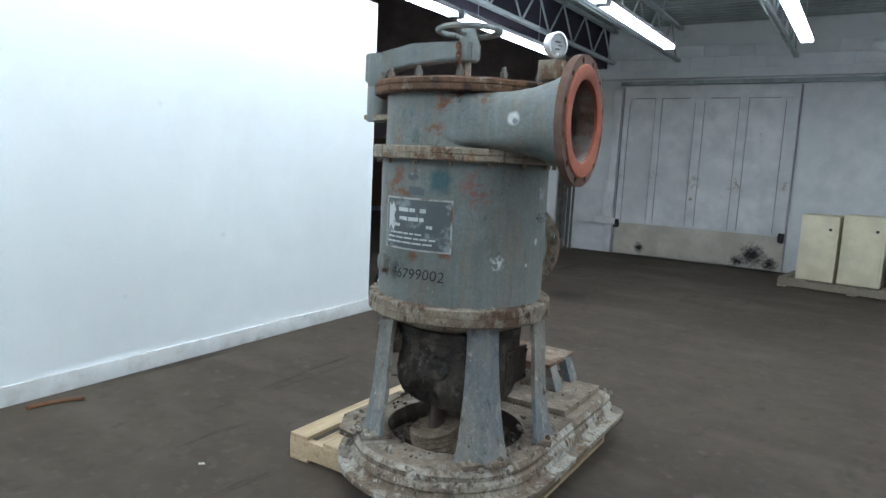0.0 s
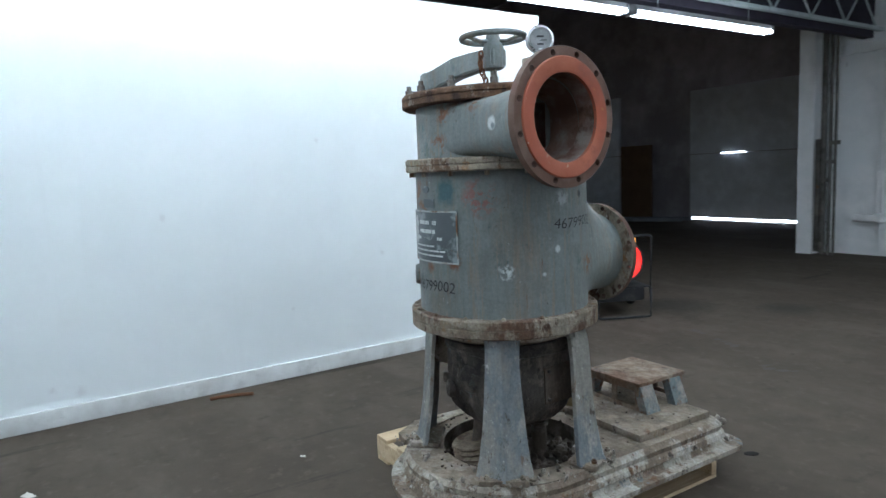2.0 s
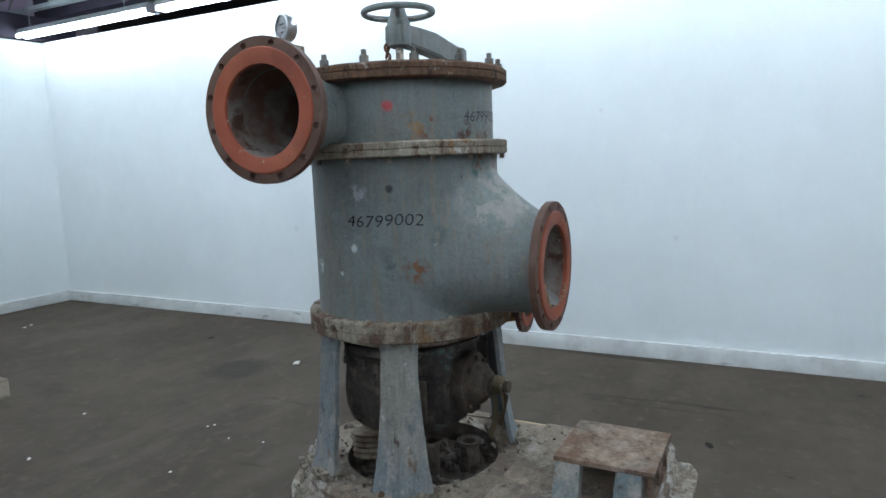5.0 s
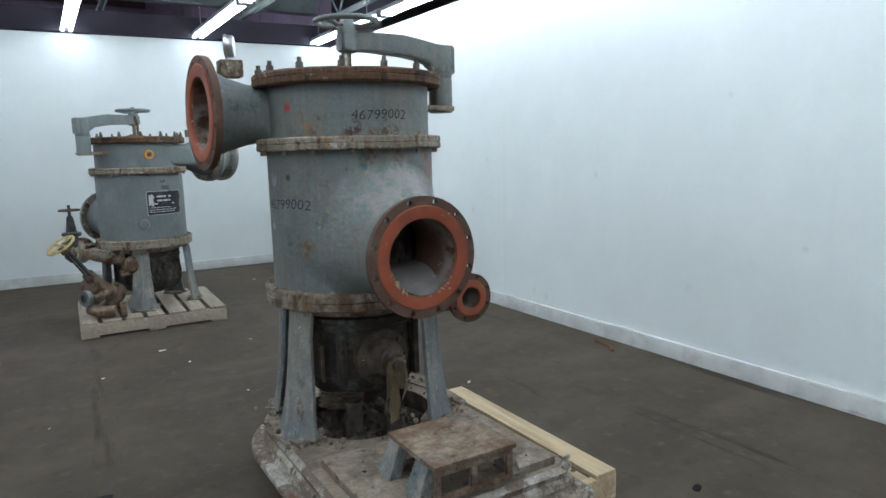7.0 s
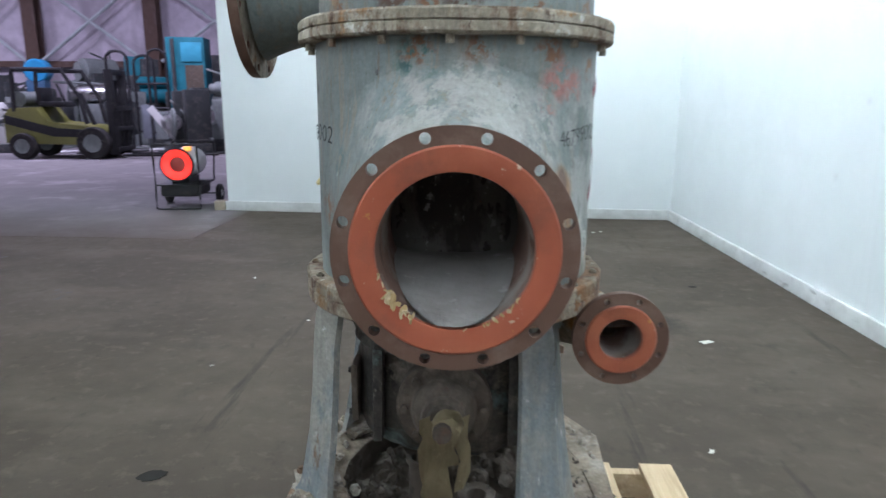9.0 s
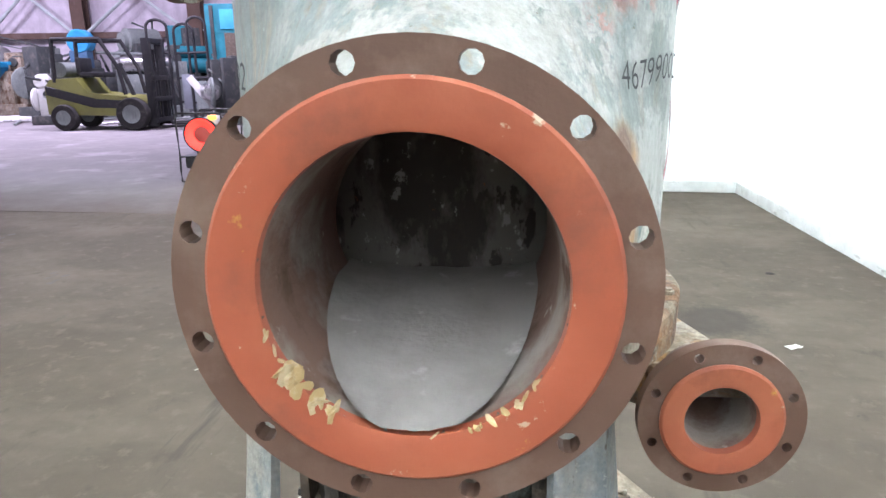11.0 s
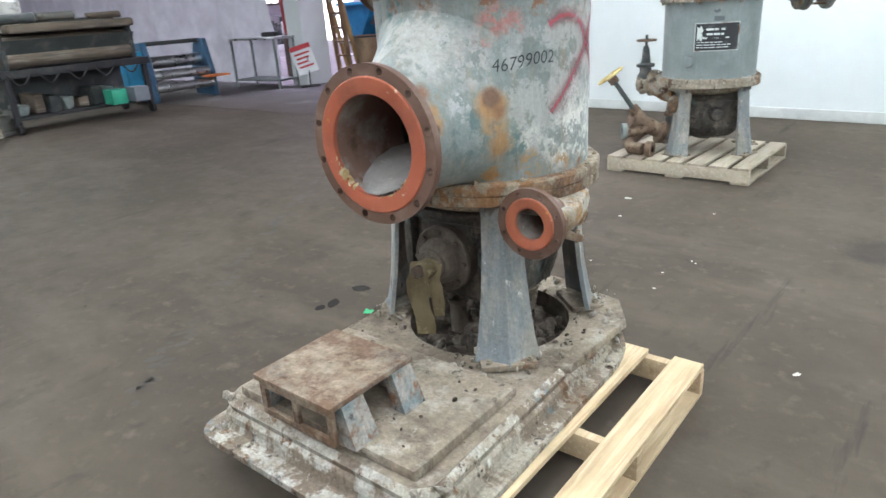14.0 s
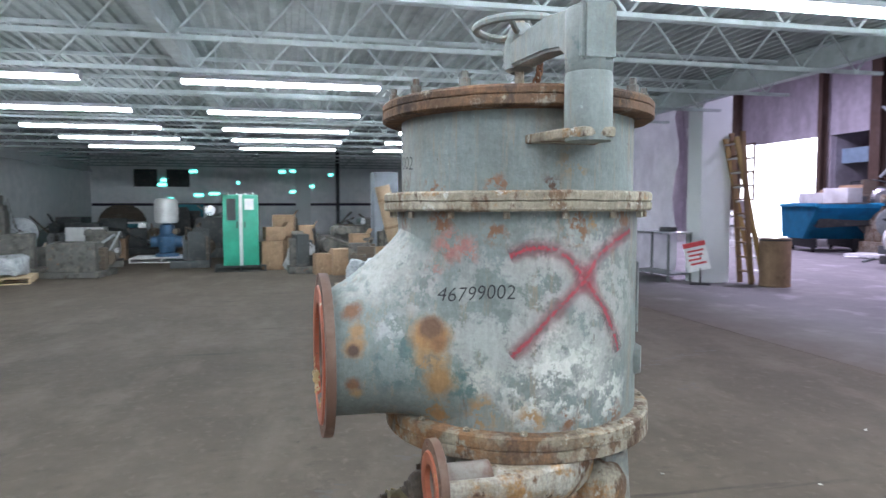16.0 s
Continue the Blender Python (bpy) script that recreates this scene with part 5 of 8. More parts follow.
    part("torn_guard", fringe, M_gear, gear, "ragged torn guard sheet round the gearbox")
    gmx = facing(91, (0.012, 0.290, 0.640))
    part("bearing_cap", lathe(((0.128, -0.05), (0.130, 0.008), (0.124, 0.014), (0.092, 0.016), (0.088, 0.020), (0.085, 0.048), (0.074, 0.062), (0.060, 0.068), (0.056, 0.080), (0.044, 0.084), (0.040, 0.098), (0.02, 0.100)), 36, gmx), M_cap, gear, "dusty round bearing cap")
    for i in range(8):
        t = 2 * math.pi * i / 8
        bm = bolt_mesh(0, 0, 0, 0.011, 0.02, 0.0)
        bmesh.ops.transform(bm, matrix=gmx @ Matrix.Translation((0.107 * math.cos(t), 0.107 * math.sin(t), 0.016)), verts=bm.verts)
        part("cap_bolt", bm, M_cap, gear)
    part("shaft", rod((0.012, 0.33, 0.64), (0.010, 0.455, 0.64), 0.024, sides=16), M_cap, gear)
    part("side_cover", roughen(lathe(((0.001, 0.09), (0.05, 0.085), (0.075, 0.06), (0.085, 0.02), (0.085, -0.08)), 28, facing(222, (-0.245, -0.175, 0.745))), 0.003, 12), M_rim, gear, "rusty rounded side cover")
    for i in range(6):
        a = radians(30 + 60 * i)
        part("gear_bolt", bolt_mesh(0.212 * math.cos(a), 0.212 * math.sin(a), 0.60, 0.011, 0.024, 0.0), M_gear, gear)
    for ang, out in ((22, 0.015), (132, 0.005), (228, -0.025), (320, 0.0)):
        leg = part("leg", leg_mesh(ang, foot, out), M_leg, root, "tapering cast leg with worn blue-grey paint")
        turn_leg = Matrix.Rotation(radians(ang), 4, "Z")
        part("leg_head", box((0.29, -0.060, 0.850), (0.385, 0.060, 0.892), 0.012, turn_leg), M_leg, leg)
        part("foot_pad", roughen(box((0.345 + out, -0.104, foot - 0.012), (0.478 + out, 0.104, foot + 0.014), 0.008, turn_leg), 0.008, 16.0, 0.004), M_casting, leg, "crusted foot pad")
        for q in (-0.075, 0.075):
            bm = bolt_mesh(0.455 + out, q, foot + 0.012, 0.013, 0.018, 0.006)
            bmesh.ops.transform(bm, matrix=turn_leg, verts=bm.verts)
            part("foot_bolt", bm, M_rim, leg)
    for ob in root.children:
        ob.location.z -= drop
    return root


AX, AY = -1.575, 2.655
outlet_tree = BVHTree.FromBMesh(outlet_skin(92, 0.388))
screen_1 = pressure_screen((AX, AY, 0.142), 0, 0.142, "tall grey-green rusty pulp pressure screen bolted to a cast base", M_body, 0.30)


def lay_on(bm, lift):
    """Moves work that the outlet's neck would cover out onto the neck."""
    for v in bm.verts:
        out = Vector((v.co.x, v.co.y, 0)).normalized()
        hit = outlet_tree.ray_cast(out * 0.75 + Vector((0, 0, v.co.z)), -out, 0.5)
        if hit[0] is not None and hit[0].xy.length > v.co.xy.length - lift:
            v.co = hit[0] + out * lift


def number(root, radius, middle, z, height, span, lift, tilt=0.0):
    bm = written("46799002", height, 0.12, 0.003)
    xs = [v.co.x for v in bm.verts]
    k = span / (max(xs) - min(xs))
    for v in bm.verts:
        v.co.x *= k
        v.co.y += v.co.x * tilt
        v.co.z = lift
    wrapped(bm, radius, middle, z)
    lay_on(bm, lift)
    part("marker_number", bm, M_black, root, "black handwritten stock number").location.z = -0.142


number(screen_1, 0.388, 271, 1.10, 0.048, 0.27, 0.0045)
number(screen_1, 0.388, 17.5, 1.358, 0.046, 0.295, 0.0045)
number(screen_1, 0.375, 87, 1.735, 0.042, 0.25, 0.0045)
number(screen_1, 0.388, 145, 1.362, 0.042, 0.215, 0.006, 0.06)
STROKES = (((-0.185, -0.036), (-0.14, -0.016), (-0.10, -0.011), (-0.06, -0.018), (-0.022, -0.040), (0.036, -0.104), (0.070, -0.15), (0.108, -0.198), (0.145, -0.26), (0.172, -0.32)),
           ((0.235, 0.03), (0.15, 0.005), (0.077, -0.036), (0.036, -0.100), (-0.058, -0.188), (-0.126, -0.263), (-0.18, -0.314)))
for pts in STROKES:
    part("spray_stroke", wrapped(stroke(pts, 0.074, 0.003 if pts is STROKES[0] else 0.0036), 0.388, 186, 1.50), M_red, screen_1, "red spray-painted cross stroke").location.z = -0.142


def off(ob):
    ob.location.z = -0.142
    return ob


# cast base of the first machine
def base_outline(grow, arc_r, back, half_l, half_r, corner):
    pts = [((arc_r + grow) * math.cos(t), -0.03 + (arc_r + grow) * math.sin(t)) for t in (math.pi + math.pi * i / 24 for i in range(25))]
    for cx, cy, a0 in ((half_r + grow - corner, back + grow - corner, 0), (-half_l - grow + corner, back + grow - corner, 90)):
        pts += [(cx + corner * math.cos(radians(a0 + 15 * i)), cy + corner * math.sin(radians(a0 + 15 * i))) for i in range(7)]
    return pts


def loop_fill(outer, inner, z):
    bm = bmesh.new()
    edges = []
    for lp in (outer, inner):
        vs = [bm.verts.new((x, y, z)) for x, y in lp]
        edges += [bm.edges.new((vs[i], vs[(i + 1) % len(vs)])) for i in range(len(vs))]
    bmesh.ops.triangle_fill(bm, use_beauty=True, edges=edges)
    return bm


lip = prism(base_outline(0.035, 0.505, 1.10, 0.525, 0.505, 0.09), 0.144, 0.168, 0.006)
off(part("base_lip", roughen(lip, 0.004, 8.0), M_flaked, screen_1, "dusty cast base lip with flaking paint"))
sides = loft([[(x, y, z) for x, y in base_outline(g, 0.505, 1.08, 0.525, 0.505, 0.07)] for g, z in ((-0.010, 0.160), (-0.028, 0.176), (-0.036, 0.192), (-0.022, 0.204), (-0.026, 0.226), (-0.040, 0.238), (-0.034, 0.264), (-0.055, 0.286))])
off(part("base_side", roughen(sides, 0.004, 10.0, 0.002), M_flaked, screen_1, "base side with flaking cream paint"))
top = loop_fill(base_outline(-0.054, 0.505, 1.08, 0.525, 0.505, 0.07), [(0.335 * c, 0.03 + 0.335 * s) for c, s in ring_points(1, 48)], 0.286)
bmesh.ops.subdivide_edges(top, edges=[e for e in top.edges if e.calc_length() > 0.12], cuts=2, use_grid_fill=True)
off(part("base_top", roughen(top, 0.004, 8.0), M_casting, screen_1, "grey dusty top of the cast base"))
off(part("base_well", lathe(((0.336, 0.288), (0.335, 0.19), (0.001, 0.18)), 48, Matrix.Translation((0, 0.03, 0))), M_dirt, screen_1))
step = prism(((-0.42, 0.47), (0.40, 0.47), (0.40, 1.00), (-0.42, 1.00)), 0.280, 0.322, 0.012)
off(part("base_step", roughen(step, 0.003, 8.0), M_casting, screen_1))

flake = prism(((-0.30, -0.40), (-0.40, -0.38), (-0.505, -0.225), (-0.50, -0.10), (-0.49, 0.22), (-0.44, 0.25), (-0.42, -0.05)), 0.262, 0.292, 0.004)
off(part("broken_rim", roughen(flake, 0.010, 11.0, 0.004), M_casting, screen_1, "broken crusty edge of the base"))
bm = bmesh.new()
rng = random.Random(11)
for i in range(330):
    if i < 210:
        r, a = 0.32 * math.sqrt(rng.random()), rng.uniform(0, 2 * math.pi)
        x, y, z, s = r * math.cos(a), 0.03 + r * math.sin(a), 0.20 + rng.random() * 0.045 * (1 - r / 0.4), rng.uniform(0.012, 0.045)
    elif i < 290:
        r, a = rng.uniform(0.33, 0.44), rng.uniform(0, 2 * math.pi)
        x, y, z, s = r * math.cos(a), 0.03 + r * math.sin(a), 0.290, rng.uniform(0.003, 0.011)
    else:
        x, y, z, s = rng.uniform(-0.45, 0.42), rng.uniform(0.40, 0.95), 0.292, rng.uniform(0.003, 0.010)
        z = 0.326 if -0.42 < x < 0.40 and y > 0.47 else 0.292
    m = Matrix.Translation((x, y, z)) @ Euler((rng.random() * 3, rng.random() * 3, rng.random() * 3)).to_matrix().to_4x4() @ Matrix.Diagonal((s, s * rng.uniform(0.5, 1), s * rng.uniform(0.35, 0.8), 1))
    bmesh.ops.create_icosphere(bm, subdivisions=1, radius=1.0, matrix=m)
roughen(bm, 0.006, 60.0)
tagged(off(part("caked_dirt", bm, M_dirt, screen_1, "caked brown dirt and crumbs", smooth=False)), kind="stuff")
bm = bmesh.new()
rng = random.Random(23)
edge = base_outline(0.0, 0.505, 1.08, 0.525, 0.505, 0.07)
for i in range(420):
    if i < 250:
        q = rng.random() * (len(edge) - 1)
        (xa, ya), (xb, yb) = edge[int(q)], edge[int(q) + 1]
        x, y = xa + (xb - xa) * (q % 1), ya + (yb - ya) * (q % 1)
        if noise.noise((x * 3.0, y * 3.0, 1.0)) < -0.05:
            continue
        g = rng.uniform(0.90, 0.97) if i < 170 else rng.uniform(0.98, 1.05)
        x, y, z, k = x * g, y * g, (rng.uniform(0.18, 0.284) if g < 0.975 else 0.169), rng.uniform(0.008, 0.026)
    else:
        a = radians(rng.choice((22, 132, 228, 320)) + rng.gauss(0, 15))
        r = 0.44 + rng.gauss(0, 0.045)
        x, y, z, k = r * math.cos(a), r * math.sin(a), 0.298, rng.uniform(0.006, 0.022)
    m = Matrix.Translation((x, y, z)) @ Euler((rng.random() * 3, rng.random() * 3, rng.random() * 3)).to_matrix().to_4x4() @ Matrix.Diagonal((k, k * rng.uniform(0.6, 1.2), k * rng.uniform(0.3, 0.7), 1))
    bmesh.ops.create_icosphere(bm, subdivisions=1, radius=1.0, matrix=m)
roughen(bm, 0.006, 50.0)
tagged(off(part("white_crust", bm, M_crust, screen_1, "flaking pale crust along the base", smooth=False)), kind="stuff")
sheave = lathe(((0.03, -0.06), (0.115, -0.06), (0.12, -0.052), (0.105, -0.04), (0.12, -0.028), (0.105, -0.016), (0.12, -0.004), (0.105, 0.008), (0.12, 0.020), (0.105, 0.032), (0.12, 0.044), (0.115, 0.05), (0.03, 0.05)), 36, pose(0.03, -0.19, 0.312, 9, -7, 0))
off(part("belt_sheave", sheave, M_sheave, screen_1, "rusty grooved belt sheave"))
off(part("pipe_stub", lathe(((0.028, 0.24), (0.028, 0.385), (0.045, 0.39), (0.045, 0.375), (0.036, 0.365), (0.036, 0.24)), 24, Matrix.Translation((0.09, 0.12, 0))), M_dirt, screen_1))
off(part("pipe_stub", lathe(((0.030, 0.24), (0.030, 0.33), (0.055, 0.335), (0.055, 0.32), (0.042, 0.31), (0.042, 0.24)), 24, Matrix.Translation((-0.08, 0.22, 0))), M_dirt, screen_1))
# torn tape hanging from the shaft
bm = bmesh.new()
add_lathe(bm, ((0.027, 0.0), (0.034, 0.015), (0.040, 0.05), (0.036, 0.085), (0.012, 0.092)), 16, facing(90, (0.0, 0.345, 0.64)))
for x0, x1, y0, y1, drop_z in ((-0.012, 0.062, 0.405, 0.435, 0.27), (-0.060, -0.020, 0.385, 0.415, 0.19), (0.020, 0.064, 0.375, 0.41, 0.22), (-0.03, 0.03, 0.42, 0.445, 0.10)):
    prev = None
    for j in range(9):
        s = j / 8
        z = 0.640 + 0.02 * (1 - s) - drop_z * s
        wob = 0.008 * math.sin(7 * s + x0 * 90)
        pair = [bm.verts.new((x + wob + (0.5 - i) * 0.012 * s, y + 0.012 * math.sin(4 * s), z)) for i, (x, y) in enumerate(((x0, y0), (x1, y1)))]
        if prev:
            bm.faces.new((prev[0], prev[1], pair[1], pair[0]))
        prev = pair
got = bmesh.ops.solidify(bm, geom=bm.faces[:], thickness=0.004)
off(part("tape_wrap", roughen(bm, 0.010, 22.0, 0.003), M_tape, screen_1, "torn yellowed tape hanging from the shaft"))

# motor stand on the base
stand = off(part("motor_stand", box((-0.165, 0.70, 0.452), (0.20, 1.065, 0.472), 0.004), M_plate, screen_1, "rusty flat motor plate on sloping straps"))
for x0, x1 in ((-0.165, -0.215), (0.20, 0.25)):
    for y in (0.755, 0.975):
        s = 1 if x1 > x0 else -1
        bm = loft([[(x0 - s * 0.05, y - 0.045, 0.452), (x0, y - 0.045, 0.452), (x0, y + 0.045, 0.452), (x0 - s * 0.05, y + 0.045, 0.452)],
                   [(x1 - s * 0.05, y - 0.05, 0.320), (x1, y - 0.05, 0.320), (x1, y + 0.05, 0.320), (x1 - s * 0.05, y + 0.05, 0.320)]], cap=True)
        part("strap", bm, M_strap, stand, "sloping blue-grey strap")
for y in (0.715, 1.045):
    bm = bmesh.new()
    add_box(bm, (-0.155, y - 0.008, 0.425), (0.19, y + 0.008, 0.451), 0.002)
    add_box(bm, (-0.155, y - 0.008, 0.322), (0.19, y + 0.008, 0.345), 0.002)
    for x in (-0.155, 0.008, 0.165):
        add_box(bm, (x, y - 0.007, 0.344), (x + 0.025, y + 0.007, 0.426))
    part("web_plate", bm, M_plate, stand)

# ---- pallets ----
def pallet(at, turn, lx, ly, boards, width, metal, label, group=""):
    """Deck boards along y on three stringers along x."""
    root = thing("pallet", (*at, 0), turn, label, "pallet", group)
    for j in range(3):
        y = -ly / 2 + 0.02 + (ly - 0.04) * j / 2
        part("stringer", box((-lx / 2, y - 0.02, 0.020), (lx / 2, y + 0.02, 0.118), 0.003), metal, root)
    for i in range(boards):
        x = -lx / 2 + width / 2 + (lx - width) * i / (boards - 1)
        w = width / 2 * (0.94 + 0.08 * ((i * 7) % 3) / 2)
        part("deck_board", box((x - w, -ly / 2, 0.1185), (x + w, ly / 2, 0.140), 0.003), metal, root)
    for i in range(3):
        x = -lx / 2 + width / 2 + (lx - width) * i / 2
        part("bottom_board", box((x - width / 2, -ly / 2, 0.0), (x + width / 2, ly / 2, 0.0195), 0.003), metal, root)
    return root


pallet((-1.745, 2.985), 0, 1.27, 1.27, 6, 0.125, M_wood, "new pale pine pallet under the rusty machine", "pallets")
pallet((-1.10, -1.34), -1.5, 1.24, 1.10, 7, 0.145, M_wood_grey, "weathered wooden pallet carrying the smaller-looking machine", "pallets")

M_body2 = surface("grey_paint_second", (0.165, 0.187, 0.182), (((0.20, 0.222, 0.215), 5.0, 0.48, 0.64, ONE), (RUST, 9.0, 0.70, 0.76, (2, 2, 0.4)), (DUST, 8.0, 0.66, 0.76, ONE)), rough=0.5, bump=0.2, grain=0.10)
screen_2 = pressure_screen((-1.12, -1.405, 0.140), 206, 0.31, "grey pulp pressure screen with closed nozzles on a pallet", M_body2, 0.312, own=False, flange_metal=M_grey)

# ---- extra fittings of the second machine ----
M_spool = surface("grey_tan_spool", (0.26, 0.26, 0.24), (((0.34, 0.33, 0.29), 6.0, 0.46, 0.62, ONE), ((0.12, 0.08, 0.055), 9.0, 0.58, 0.70, ONE), ((0.36, 0.36, 0.34), 18.0, 0.60, 0.68, ONE)), rough=0.7, bump=0.4, grain=0.3)
spool = thing("pipe_spool", (-1.12, -1.405, 0.0), 206, "grey flanged pipe spool bolted to the inlet of the second machine", "pipe")
for nm, prof, d in (("spool_flange", ((0.16, -0.03), (0.256, -0.03), (0.261, -0.025), (0.261, 0.0), (0.16, 0.0)), 0.664), ("spool_neck", ((0.172, -0.14), (0.160, -0.07), (0.168, 0.0)), 0.80), ("spool_flange", ((0.15, -0.03), (0.256, -0.03), (0.261, -0.02), (0.261, 0.0), (0.10, 0.002), (0.001, 0.004)), 0.83), ("spool_hub", ((0.15, -0.03), (0.19, -0.03), (0.195, 0.0), (0.15, 0.012), (0.001, 0.014)), 0.86)):
    a = radians(3)
    part(nm, lathe(prof, 36, facing(3, (d * math.cos(a) + 0.221 * math.sin(a), d * math.sin(a) - 0.221 * math.cos(a), 1.564))), M_spool, spool)
for k in range(10):
    a, t = radians(3), 2 * math.pi * k / 10
    u, v = Vector((math.cos(a), math.sin(a), 0)), Vector((-math.sin(a), math.cos(a), 0))
    p = v * (-0.221 + 0.226 * math.cos(t)) + Vector((0, 0, 1.564 + 0.226 * math.sin(t)))
    part("stud_bolt", rod(p + u * 0.61, p + u * 0.85, 0.008, sides=6), M_rim, spool)
valve = thing("gate_valve", (-0.66, -1.12, 0.141), 0, "rusty gate valve with yellow handwheel resting on the pallet", "valve")
M_brown = surface("brown_valve_iron", (0.14, 0.095, 0.065), (((0.25, 0.19, 0.13), 9.0, 0.5, 0.66, ONE), (DARK_RUST, 12.0, 0.55, 0.65, ONE)), rough=0.85, bump=0.5)
M_yellow = surface("faded_yellow", (0.52, 0.42, 0.17), (((0.36, 0.26, 0.10), 12.0, 0.55, 0.7, ONE),), rough=0.6)
part("valve_body", roughen(lathe(((0.001, -0.17), (0.10, -0.17), (0.105, -0.13), (0.065, -0.11), (0.075, 0.0), (0.065, 0.11), (0.105, 0.13), (0.10, 0.17), (0.001, 0.17)), 24, pose(-0.04, -0.02, 0.225, 0, 62, 40)), 0.006, 12), M_brown, valve)
for p in ([(0.0, 0.0, 0.18), (0.06, 0.05, 0.12), (0.08, 0.12, 0.08), (0.02, 0.20, 0.062), (-0.10, 0.22, 0.062)], [(-0.05, 0.02, 0.20), (0.03, 0.07, 0.19), (0.12, 0.13, 0.19)]):
    part("elbow_pipe", roughen(sweep(p, 0.052, 14), 0.004, 14), M_brown, valve)
part("pipe_end", lathe(((0.038, 0), (0.072, 0), (0.074, 0.045), (0.038, 0.045)), 20, look((0.10, 0.12, 0.19), (-0.2, -0.08, 0.19))), M_grey, valve, "pale threaded pipe end")
part("pipe_end", lathe(((0.03, 0), (0.07, 0), (0.07, 0.05), (0.03, 0.05)), 20, look((-0.14, 0.22, 0.066), (0.2, 0.22, 0.066))), M_brown, valve)
axis_to = Vector((0.268, 0.135, 0.684))
axis_from = Vector((0.0, 0.02, 0.27))
ray = (axis_to - axis_from).normalized()
aside = ray.cross(Vector((0, 0, 1))).normalized()
part("bonnet", rod(axis_from, axis_from + ray * 0.16, 0.062, 0.05, 16), M_brown, valve)
for q in (-0.045, 0.045):
    part("yoke_bar", rod(axis_from + ray * 0.15 + aside * q, axis_to - ray * 0.06 + aside * q * 0.7, 0.018, sides=8), M_dark_m, valve)
part("valve_stem", rod(axis_from + ray * 0.1, axis_to + ray * 0.01, 0.013, sides=10), M_steel, valve)
part("yoke_head", rod(axis_to - ray * 0.08, axis_to - ray * 0.02, 0.045, sides=14), M_brown, valve)
hm = look(axis_to, axis_to + ray)
w = sweep([(0.12 * math.cos(t), 0.12 * math.sin(t), 0) for t in (2 * math.pi * i / 32 for i in range(32))], 0.012, 8, closed=True)
bmesh.ops.transform(w, matrix=hm, verts=w.verts)
wheel_y = part("valve_wheel", w, M_yellow, valve, "faded yellow handwheel")
for i in range(4):
    t = math.pi / 2 * i
    part("spoke", sweep([hm @ Vector((0.12 * q * math.cos(t), 0.12 * q * math.sin(t), 0)) for q in (0, 0.5, 1)], 0.011, 6), M_yellow, wheel_y)
small_valve = thing("globe_valve", (-0.50, -1.52, 0.66), 0, "upright dark valve with small wheel on the side nozzle", "valve")
part("valve_body", roughen(lathe(((0.001, -0.05), (0.075, -0.03), (0.085, 0.04), (0.075, 0.10), (0.055, 0.14), (0.055, 0.18), (0.085, 0.19), (0.085, 0.215), (0.045, 0.225), (0.035, 0.30), (0.028, 0.36), (0.014, 0.38), (0.012, 0.48), (0.001, 0.48)), 20), 0.004, 14), M_dark_m, small_valve)
part("valve_wheel", sweep([(0.085 * math.cos(t), 0.085 * math.sin(t), 0.43) for t in (2 * math.pi * i / 24 for i in range(24))], 0.010, 6, closed=True), M_brown, small_valve)
for q in (0, 1):
    part("spoke", rod((-0.085 * (1 - q), -0.085 * q, 0.43), (0.085 * (1 - q), 0.085 * q, 0.43), 0.008, sides=6), M_brown, small_valve)
part("neck", roughen(lathe(((0.07, -0.30), (0.07, -0.10), (0.11, -0.09), (0.115, -0.05), (0.09, -0.03), (0.10, 0.03), (0.06, 0.07), (0.001, 0.08)), 20, facing(6, (0.0, 0.0, 0.03))), 0.005, 14), M_rim, small_valve, "dusty branch pipe and collar")

# ---- heaters ----
M_heat_white = surface("heater_white", (0.62, 0.62, 0.62), (((0.40, 0.39, 0.38), 9.0, 0.6, 0.75, ONE),), rough=0.4)
M_iron = surface("black_frame", (0.022, 0.022, 0.024), (((0.05, 0.045, 0.04), 10.0, 0.55, 0.7, ONE),), rough=0.5)
M_rubber = surface("tyre_rubber", (0.025, 0.024, 0.023), (((0.06, 0.055, 0.05), 8.0, 0.55, 0.7, ONE),), rough=0.85, bump=0.3)
M_hot = glow("red_hot_ring", (1.0, 0.03, 0.02), 1.6)
M_amber = glow("amber_beacon", (1.0, 0.38, 0.06), 1.2)
M_hot_core = surface("hot_core", (0.30, 0.05, 0.04), (), rough=0.5, bump=0.2)


